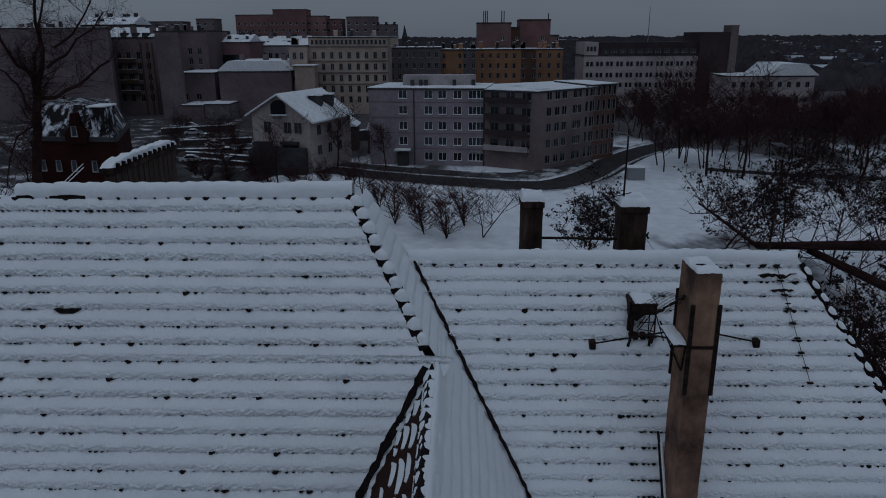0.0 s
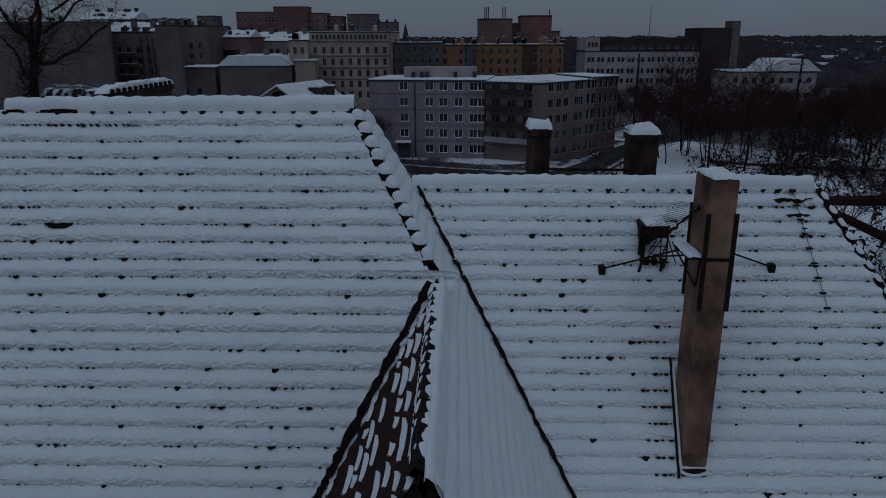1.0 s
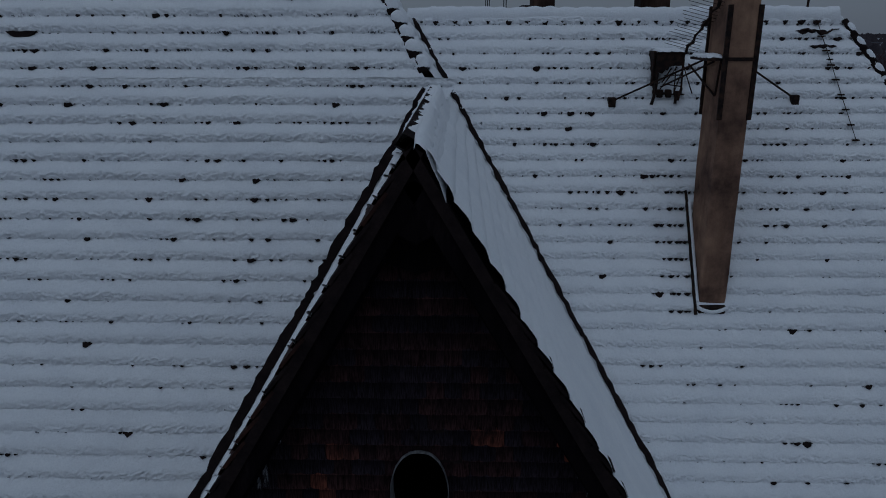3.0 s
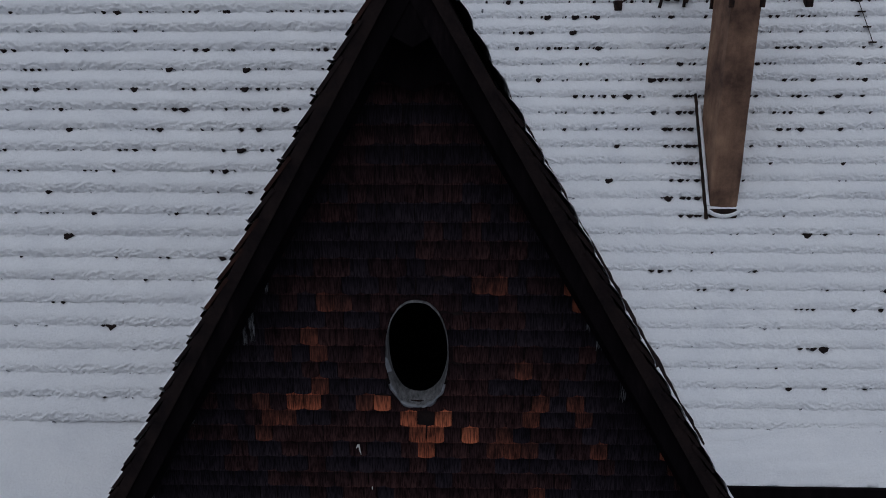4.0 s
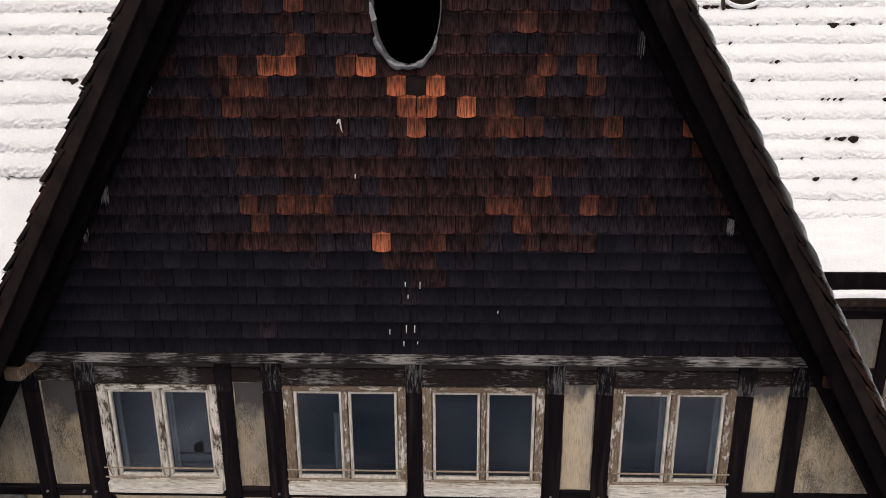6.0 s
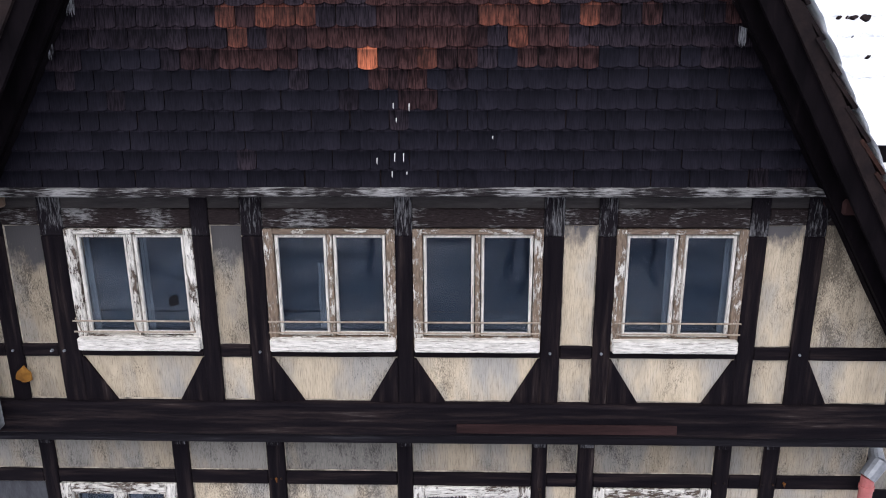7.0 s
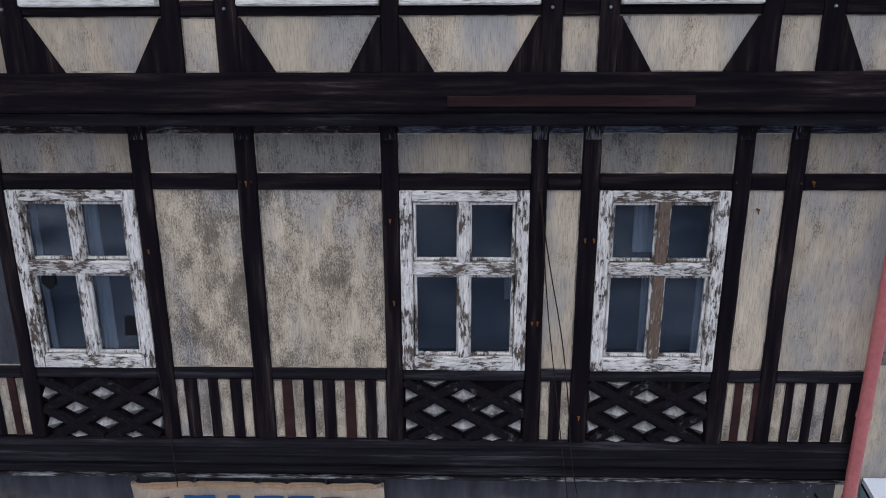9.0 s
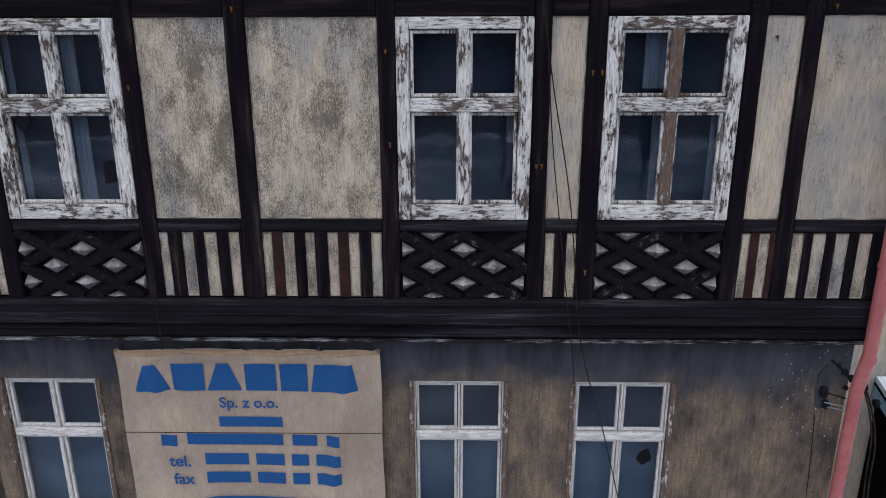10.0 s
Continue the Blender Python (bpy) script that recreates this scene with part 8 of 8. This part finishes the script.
def car(x, y, turn, paint, label):
    c = thing("car", label, "car", "parked cars", at=(x, y, G))
    c.rotation_euler = (0, 0, radians(turn))
    part("body", car_shape(), paint, c)
    part("glasshouse", prism([(-1.25, 0.98), (-0.78, 1.36), (0.72, 1.38), (1.35, 0.98)], -0.82, 0.82), WIN_GLASS, c)
    part("roof_snow", box(-0.75, 0.72, -0.7, 0.7, 1.44, 1.52, 0.03), SNOW, c)
    for wx in (-1.3, 1.35):
        for wy in (-0.78, 0.78):
            part("wheel", rod((wx, wy - 0.1, 0.33), (wx, wy + 0.1, 0.33), 0.33, sides=14), ROOF_DARK, c)


for x, y, a, cc, lab in ((-66, 176, 5, (0.4, 0.4, 0.42), "pale parked car with snow on its roof"), (-60, 168, 80, (0.06, 0.06, 0.07), "dark parked car with snow on its roof"), (-72, 190, 10, (0.45, 0.45, 0.46), "pale parked car with snow on its roof"), (-54, 156, 20, (0.5, 0.5, 0.5), "white parked car in the yard"), (-48, 146, 15, (0.05, 0.05, 0.06), "dark parked car with snow on its roof"), (-52.0, 136, 10, (0.45, 0.46, 0.48), "pale parked car with snow on its roof"), (-44, 134, 80, (0.05, 0.06, 0.1), "dark parked car with snow on its roof"), (-38.5, 140, 20, (0.12, 0.02, 0.02), "dark red parked car"),
                         (64, 122, 5, (0.4, 0.4, 0.42), "pale car parked by the park path"), (76, 121, 5, (0.45, 0.45, 0.45), "pale car parked by the park path"), (91, 119.6, 5, (0.08, 0.08, 0.09), "dark car parked by the park path")):
    car(x, y, a, mat("car_paint", cc, 0.35), lab)

# ---- trees ----
BARK = grainy("dark_bark", [(0.3, (0.019, 0.0105, 0.0105)), (0.7, (0.047, 0.0265, 0.0245))], 1.5, 12.0, rough=0.95)
TWIG = mat("dark_twigs", (0.043, 0.0225, 0.0235), 0.95)
LEAF = grainy("dry_leaf", [(0.3, (0.013, 0.010, 0.011)), (0.7, (0.034, 0.026, 0.025))], 2.0, 9.0, rough=0.95)


def tubes(segs, sides=4):
    """Tapered twigs from a list of start, end and two radii."""
    v, f = [], []
    for p, q, r0, r1 in segs:
        d = (q - p).normalized()
        a = d.orthogonal().normalized()
        b = d.cross(a)
        k = len(v)
        for c, r in ((p, r0), (q, r1)):
            for i in range(sides):
                t = 2 * math.pi * i / sides
                v.append(c + (a * math.cos(t) + b * math.sin(t)) * r)
        for i in range(sides):
            j = (i + 1) % sides
            f.append((k + i, k + j, k + sides + j, k + sides + i))
    return v, f


def grow(seed, height, trunk, spread, depth, stems=1, reach=1.0, fork=0.0):
    rng = random.Random(seed)
    wood, twigs, tips = [], [], []

    def limb(p, d, length, r, level):
        n = 3 if level < 2 else 2
        for i in range(n):
            g = 0.12 if level or reach == 1.0 else 0.03
            d = (d + Vector((rng.gauss(0, g), rng.gauss(0, g), 0.04 + rng.gauss(0, 0.05)))).normalized()
            q = p + d * length / n
            r1 = r * (0.86 if level < depth else 0.6)
            (wood if level < 2 else twigs).append((p, q, r, r1))
            if level < depth and (i > 0 or level > 0):
                for _ in range(3 if not level or reach != 1.0 and level > 1 else 2):
                    t = rng.uniform(0, 2 * math.pi)
                    side = Vector((math.cos(t), math.sin(t), rng.uniform(0.05, 0.7))).normalized()
                    nd = (d * 0.45 + side * spread).normalized()
                    limb(p.lerp(q, rng.uniform(0.3, 1.0)), nd, length * reach * rng.uniform(0.5, 0.72), max(0.012, r1 * rng.uniform(0.4, 0.6)), level + 1)
            p, r = q, r1
        tips.append(p)
    if fork:
        wood.append((Vector((0, 0, 0)), Vector((0.15, 0, fork * 0.6)), trunk, trunk * 0.9))
        wood.append((Vector((0.15, 0, fork * 0.6)), Vector((0, 0, fork)), trunk * 0.9, trunk * 0.8))
        trunk *= 0.5
    for s in range(stems):
        lean = 0.08 * (reach == 1.0) if stems == 1 else 0.55
        limb(Vector((0, 0, fork)), Vector((rng.uniform(-lean, lean), rng.uniform(-lean, lean), 1)).normalized(), height * 0.75 * (1 if stems == 1 else rng.uniform(0.5, 1)), trunk, 0 if stems == 1 else 1)
    return wood, twigs, tips


def tree(name, label, seed, height, trunk, spread, depth, at, clump=0.0, group="", fat=0.012, stems=1, reach=1.0, fork=0.0):
    t = thing(name, label, "tree", group, at=at)
    wood, twigs, tips = grow(seed, height, trunk, spread, depth, stems, reach, fork)
    v, f = tubes(wood, 7)
    raw("trunk", v, f, BARK, t)
    v, f = tubes([(p, q, max(a, fat), max(b, fat * 0.7)) for p, q, a, b in twigs], 3)
    raw("crown", v, f, TWIG, t)
    if clump:
        rng = random.Random(seed + 1)
        v, f = [], []
        for p in tips:
            if rng.random() < 0.7:
                for _ in range(9):
                    c = p + Vector((rng.gauss(0, clump), rng.gauss(0, clump), rng.gauss(0, clump * 0.8)))
                    a, b = Vector((rng.gauss(0, 1), rng.gauss(0, 1), rng.gauss(0, 1))).normalized(), Vector((rng.gauss(0, 1), rng.gauss(0, 1), rng.gauss(0, 1))).normalized()
                    s = rng.uniform(0.07, 0.16)
                    k = len(v)
                    v += [c - a * s, c + b * s * 0.7, c + a * s, c - b * s * 0.7]
                    f.append((k, k + 1, k + 2, k + 3))
        raw("leaf_clumps", v, f, LEAF, t, "dry brown leaf clusters")
    return t


kinds = [tree("bare_tree", "bare dark winter tree in the snowy park", s, h, 0.22, 0.85, 4, (x, y, G), group="park trees", fat=0.035)
         for s, h, x, y in ((1, 13, 43, 122), (2, 15, 48, 119), (3, 12, 61, 134), (4, 16, 44, 141), (5, 14, 66, 116))]
rng = random.Random(77)
spots = []
for _ in range(3000):
    x, y = rng.uniform(36, 190), rng.uniform(122, 236)
    near_road = min((x - a) ** 2 + (y - b) ** 2 for a, b in MAIN[::3]) < 60
    if near_road or (x < 60 and y > 160 and x < 36 + (y - 150) * 0.35) or (83 < x < 112 and y > 220):
        continue
    if all((x - a) ** 2 + (y - b) ** 2 > (20 if y < 140 else 11) for a, b in spots):
        spots.append((x, y))
for x, y in sorted(spots, key=lambda s: s[1])[:85]:
    s = rng.uniform(0.42, 0.66) * (0.62 if x > 60 and y > 165 else 1.0)
    c = copy_thing(kinds[rng.randrange(5)], pose(x, y, G, 0, 0, rng.uniform(0, 360)))
    c.scale = (s, s, s * rng.uniform(0.9, 1.1))
for x, y in ((31, 160), (36, 168), (28, 172), (-48, 118), (-45, 104), (-56, 98), (-37, 112), (-30, 116), (-41, 125), (-60, 120), (-22, 128), (-13, 128)):
    c = copy_thing(kinds[rng.randrange(5)], pose(x, y, G, 0, 0, rng.uniform(0, 360)))
    s = rng.uniform(0.4, 0.65)
    c.scale = (s, s, s)


def park_rest():
    rng = random.Random(61)
    v, f = [], []
    for _ in range(270):
        x, y = rng.uniform(40, 175), rng.uniform(128, 236)
        if min((x - a) ** 2 + (y - b) ** 2 for a, b in MAIN[::3]) < 45 or 80 < x < 113 and y > 222 or y < 112 + 0.0 * x:
            continue
        wood, twigs, tips = grow(rng.randrange(9999), rng.uniform(6.5, 10.0) * (0.75 if y > 175 else 1.0), 0.16, 0.8, 3)
        a, b = tubes([(p, q, max(r0, 0.04), max(r1, 0.03)) for p, q, r0, r1 in wood + twigs], 3)
        k = len(v)
        v += [(p.x + x, p.y + y, p.z + G) for p in a]
        f += [tuple(k + i for i in q) for q in b]
    t = thing("park_thicket", "close-standing bare dark trees of the park", "trees", kind="stuff")
    raw("thicket", v, f, TWIG, t)


park_rest()
# shrubs and young trees on the slope behind the house
for sd, x, y, h in ((11, -14.5, 106, 8.5), (12, -8, 89, 8), (13, -4, 84, 6), (14, -1.2, 82, 7), (15, 3.2, 82.5, 9.5), (16, -11, 98, 7), (17, 1.0, 88, 6), (18, -6, 95, 6), (31, -21, 113, 5), (32, -27, 114, 5), (33, -32, 117, 5.5), (34, -17, 111, 4.5), (35, -37, 112, 5), (37, -24, 108, 4), (38, -42, 116, 5), (39, -30, 108, 4.5), (40, -36, 122, 5), (41, -46, 122, 5), (42, -58, 172, 7), (43, -64, 160, 6), (44, -70, 180, 7), (45, -50, 158, 6), (46, -44, 140, 6)):
    tree("bare_shrub", "bare tangled shrub on the snow", sd, h, 0.07, 0.95, 4, (x, y, G), group="shrubs", fat=0.022, stems=5 if h < 8.2 else 2)
for sd, x, y, h in ((61, -52, 84, 12), (62, -49, 78, 10), (63, -55, 92, 12), (64, -46, 92, 11), (65, -50, 70, 9), (66, -60, 104, 13)):
    tree("bare_tree", "dark bare tree in the yard beside the brick house", sd, h, 0.14, 0.9, 4, (x, y, G), group="yard trees", fat=0.03, stems=3)
for sd, x, y, h in ((71, 17.6, 30, 11.5), (72, 19.4, 33, 12.5), (73, 21.5, 31, 11), (74, 23.0, 36, 12), (75, 18.4, 36, 13), (76, 25.0, 33, 10.5), (77, 16.6, 33.5, 10), (78, 20.6, 27.5, 9)):
    tree("leafy_tree", "dark tangled tree with dry leaf clusters beside the house", sd, h, 0.13, 0.9, 4, (x, y, G), 0.14, "trees beside the house", 0.014, stems=3)
for sd, x, y, h in ((51, 21, 33, 6), (52, 24, 34, 7), (53, 22, 29, 5.5), (54, 27, 38, 7), (55, 25, 30, 6), (56, 19.5, 28, 5), (57, 30, 44, 8), (58, 23.5, 40, 7)):
    tree("bare_shrub", "dark bare shrub beside the house", sd, h, 0.08, 0.95, 4, (x, y, G), group="shrubs", fat=0.022, stems=5)
for sd, x, y, h in ((21, 13.0, 66, 7.5), (22, 22.5, 63, 11.5), (23, 30.0, 64, 12.0), (24, 36.5, 66, 10.5), (25, 41.5, 62, 10.5), (26, 38, 55, 10.0), (27, 45, 68, 10.0)):
    tree("leafy_tree", "small tree with dry brown leaf clusters", sd, h, 0.11, 0.85, 4, (x, y, G), 0.17, "trees behind the house", 0.016)
old = thing("bare_tree", "tall bare tree with crooked spreading limbs", "tree", at=(-19.9, 32.5, G))
OLD_LIMBS = [(0.24, [(-20.2, -2.0), (-19.67, 14.7), (-19.3, 16.86), (-19.13, 18.16), (-18.9, 19.17), (-18.95, 19.8)]), (0.10, [(-18.95, 19.8), (-19.05, 20.67), (-18.83, 21.64), (-18.87, 22.6), (-18.85, 23.6)]),
             (0.13, [(-18.9, 19.17), (-18.26, 20.17), (-17.84, 21.03), (-17.73, 22.11), (-17.24, 23.5)]), (0.10, [(-18.94, 18.8), (-18.09, 18.85), (-16.93, 19.42), (-16.2, 19.96), (-15.44, 20.45)]),
             (0.07, [(-18.26, 20.17), (-17.55, 20.71), (-17.19, 21.39), (-16.55, 21.87), (-16.19, 22.6)]), (0.09, [(-18.95, 19.8), (-19.38, 20.3), (-19.64, 21.4), (-19.67, 22.36), (-19.4, 23.5)]),
             (0.08, [(-19.13, 18.16), (-19.56, 18.54), (-19.79, 19.43), (-20.22, 19.93), (-20.95, 20.2)]), (0.06, [(-17.84, 21.03), (-17.1, 21.63), (-16.66, 22.46), (-16.37, 23.5)]), (0.05, [(-19.14, 17.7), (-19.94, 17.12), (-20.19, 16.07), (-20.22, 15.0)])]
rng = random.Random(29)
wood, twigs = [], []


def sprig(p, d, length, r, level):
    """A crooked twig that wanders and forks."""
    n = 4 if level < 2 else 3
    for i in range(n):
        d = (d + Vector((rng.gauss(0, 0.26), rng.gauss(0, 0.26), rng.gauss(0.05, 0.2)))).normalized()
        q = p + d * length / n * rng.uniform(0.8, 1.2)
        twigs.append((p, q, r, r * 0.8))
        if level < 3:
            for _ in range(1 if rng.random() < 0.75 else 2):
                sprig(q, (d * 0.6 + Vector((rng.gauss(0, 0.6), rng.gauss(0, 0.6), rng.gauss(0.15, 0.5)))).normalized(), length * rng.uniform(0.4, 0.65), max(0.006, r * 0.55), level + 1)
        p, r = q, r * 0.8


for k, (r, line) in enumerate(OLD_LIMBS):
    depth = 32.5
    p = Vector((line[0][0], depth, line[0][1]))
    for i, (x, z) in enumerate(line[1:]):
        e = Vector((x, depth + (0.0 if k == 0 else 0.5 * (i + 1) * math.sin(k * 2.1)), z))
        m = p.lerp(e, 0.5) + Vector((rng.uniform(-0.07, 0.07), rng.uniform(-0.1, 0.1), rng.uniform(-0.05, 0.05)))
        r1 = r * (0.93 if k == 0 else 0.80)
        wood += [(p, m, r, (r + r1) / 2), (m, e, (r + r1) / 2, r1)]
        if k or z > 17.5:
            for c in (m, e):
                for _ in range(3):
                    sprig(c, Vector((rng.gauss(0, 0.8), rng.gauss(0, 0.8), rng.uniform(-0.2, 0.9))).normalized(), rng.uniform(0.6, 1.5), max(0.012, r1 * 0.3), 1)
        p, r = e, r1
for nm, segs, sides, m in (("trunk", wood, 8, BARK), ("crown", twigs, 3, TWIG)):
    v, f = tubes(segs, sides)
    ob = raw(nm, v, f, m, old)
    ob.matrix_parent_inverse = Matrix.Translation((19.9, -32.5, -G))
# limbs of a large tree beside the house
limb = thing("bare_tree", "thick bare limbs of a large tree beside the roof", "tree", at=(18.6, 22, G))
segs = []
for p, q, r0, r1 in (((18.6, 22, G), (18.4, 22, 11), 0.5, 0.38), ((18.4, 22, 11), (18.0, 22, 15.0), 0.38, 0.26), ((18.0, 22, 15.0), (13.2, 22, 14.95), 0.2, 0.17), ((13.2, 22, 14.95), (9.9, 22, 14.95), 0.17, 0.11), ((9.9, 22, 14.95), (8.0, 22.2, 16.3), 0.07, 0.03),
                     ((18.3, 22, 12.0), (14.6, 22, 13.4), 0.22, 0.18), ((14.6, 22, 13.4), (11.6, 22, 14.8), 0.17, 0.12), ((18, 22, 15), (19, 22.5, 20), 0.2, 0.08)):
    segs.append((Vector(p), Vector(q), r0, r1))
v, f = tubes(segs, 9)
ob = raw("trunk", v, f, BARK, limb)
ob.matrix_parent_inverse = Matrix.Translation((-18.6, -22, -G))
rng = random.Random(4)
tw = []
for p, q, r0, r1 in segs[2:]:
    for _ in range(9):
        a = p.lerp(q, rng.random())
        for _ in range(2):
            d = Vector((rng.gauss(0, 0.6), rng.gauss(0, 0.6), rng.uniform(-0.4, 1))).normalized()
            b = a + d * rng.uniform(0.5, 1.5)
            tw.append((a, b, 0.022, 0.012))
            for _ in range(3):
                c = a.lerp(b, rng.uniform(0.3, 1))
                tw.append((c, c + Vector((rng.gauss(0, 0.4), rng.gauss(0, 0.4), rng.gauss(0.2, 0.4))), 0.011, 0.005))
v, f = tubes(tw, 3)
ob = raw("crown", v, f, TWIG, limb)
ob.matrix_parent_inverse = Matrix.Translation((-18.6, -22, -G))


# far town: small dark houses with snowy roofs and woods to the horizon
def far_town():
    rng = random.Random(9)
    v, f, rv, rf = [], [], [], []
    for i in range(760):
        y = 360 * math.exp(rng.uniform(0.0, 2.6))
        x = rng.uniform(0.40, 0.80) * y if i % 3 else rng.uniform(-0.2, 0.8) * y
        if y < 900 and x < 0.40 * y or y < 480 and rng.random() < 0.6:
            continue
        w, d, h = rng.uniform(6, 17) * (1 + y / 3000), rng.uniform(6, 10), rng.uniform(3, 6)
        k = len(v)
        v += [(x, y, G), (x + w, y, G), (x + w, y + d, G), (x, y + d, G), (x, y, G + h), (x + w, y, G + h), (x + w, y + d, G + h), (x, y + d, G + h)]
        f += [tuple(k + i for i in q) for q in ((0, 1, 5, 4), (1, 2, 6, 5), (2, 3, 7, 6), (3, 0, 4, 7))]
        k, up = len(rv), rng.uniform(0.6, 2.2)
        rv += [(x - 1, y - 1, G + h), (x + w + 1, y - 1, G + h), (x + w, y + d / 2, G + h + up), (x, y + d / 2, G + h + up), (x - 1, y + d + 1, G + h), (x + w + 1, y + d + 1, G + h)]
        rf += [tuple(k + i for i in q) for q in ((0, 1, 2, 3), (3, 2, 5, 4))]
    t = thing("far_town", "distant houses with snowy roofs among dark woods", "town", kind="stuff")
    raw("wall", v, f, soot, t)
    roof = mat("far_snow_roof", (0.4, 0.4, 0.43), 0.95)
    base_of(roof, ramp(roof, node(roof, "ShaderNodeNewGeometry").outputs["Random Per Island"], (0.0, (0.05, 0.05, 0.06)), (0.55, (0.09, 0.09, 0.105)), (0.8, (0.30, 0.31, 0.34)), (1.0, (0.66, 0.67, 0.70))))
    raw("roof", rv, rf, roof, t)


far_town()


def far_woods():
    rng = random.Random(19)
    v, f = [], []
    for _ in range(3600):
        y = 310 * math.exp(rng.uniform(0.0, 3.0))
        x = rng.uniform(-0.7, 0.82) * y
        w, h = rng.uniform(7, 34) * (1 + y / 1500), rng.uniform(4, 11) * (1 + y / 5000)
        n = 8
        k = len(v)
        for i in range(n + 1):
            s = i / n
            top = h * (math.sin(math.pi * s) ** 0.5) * rng.uniform(0.45, 1.15)
            v += [(x + w * s, y, G), (x + w * s + rng.uniform(-1, 1), y + 3, G + top), (x + w * s, y + 9, G)]
        for i in range(n):
            for c in range(2):
                a = k + i * 3 + c
                f.append((a, a + 3, a + 4, a + 1))
    t = thing("far_woods", "dark bare woods towards the horizon", "woods", kind="stuff")
    raw("wood", v, f, grainy("far_wood", [(0.3, (0.038, 0.033, 0.040)), (0.7, (0.082, 0.071, 0.080))], 0.13, 1.2, rough=1.0), t)


far_woods()

# street side, out of view: trodden snow and bare street trees before the house
# Unseen ground; its patchy tone is set for reflections in the panes.
YARD = grainy("trodden_grey_snow", [(0.36, (0.06, 0.065, 0.08)), (0.47, (0.17, 0.185, 0.225)), (0.58, (0.36, 0.385, 0.44)), (0.69, (0.70, 0.73, 0.79))], 0.13, 0.9, (1, 1.5, 1), rough=0.95)
strip("street", [(-120, -20), (0, -20), (120, -20)], 46.0, GROUND_Z + 0.06, YARD, "unseen street of grey trodden snow, added to tone pane reflections")
for x, y, h, sd in ((3.4, -25.0, 8.5, 311), (-4.5, -30.0, 9.5, 312), (13.0, -34.0, 10.0, 313)):
    tree("street_tree", "bare tree across the street, mirrored in the panes", sd, h, 0.2, 0.9, 4, (x, y, GROUND_Z), group="street trees", fat=0.03)
for x, y in ((-5.5, -27), (3.0, -29), (11.0, -26)):
    c = copy_thing(kinds[3], pose(x, y, G, 0, 0, 40 * x))
    c.scale = (0.8, 0.8, 0.8)
    c["group"] = "street trees"
# Unseen house front, added so that the panes mirror something dark.
block("street_house", "unseen grey house front added for dark pane reflections", rect(-45, 45, -58, -46), 7.0, wall_mat("dim_front", (0.22, 0.22, 0.24)), ROOF_DARK)
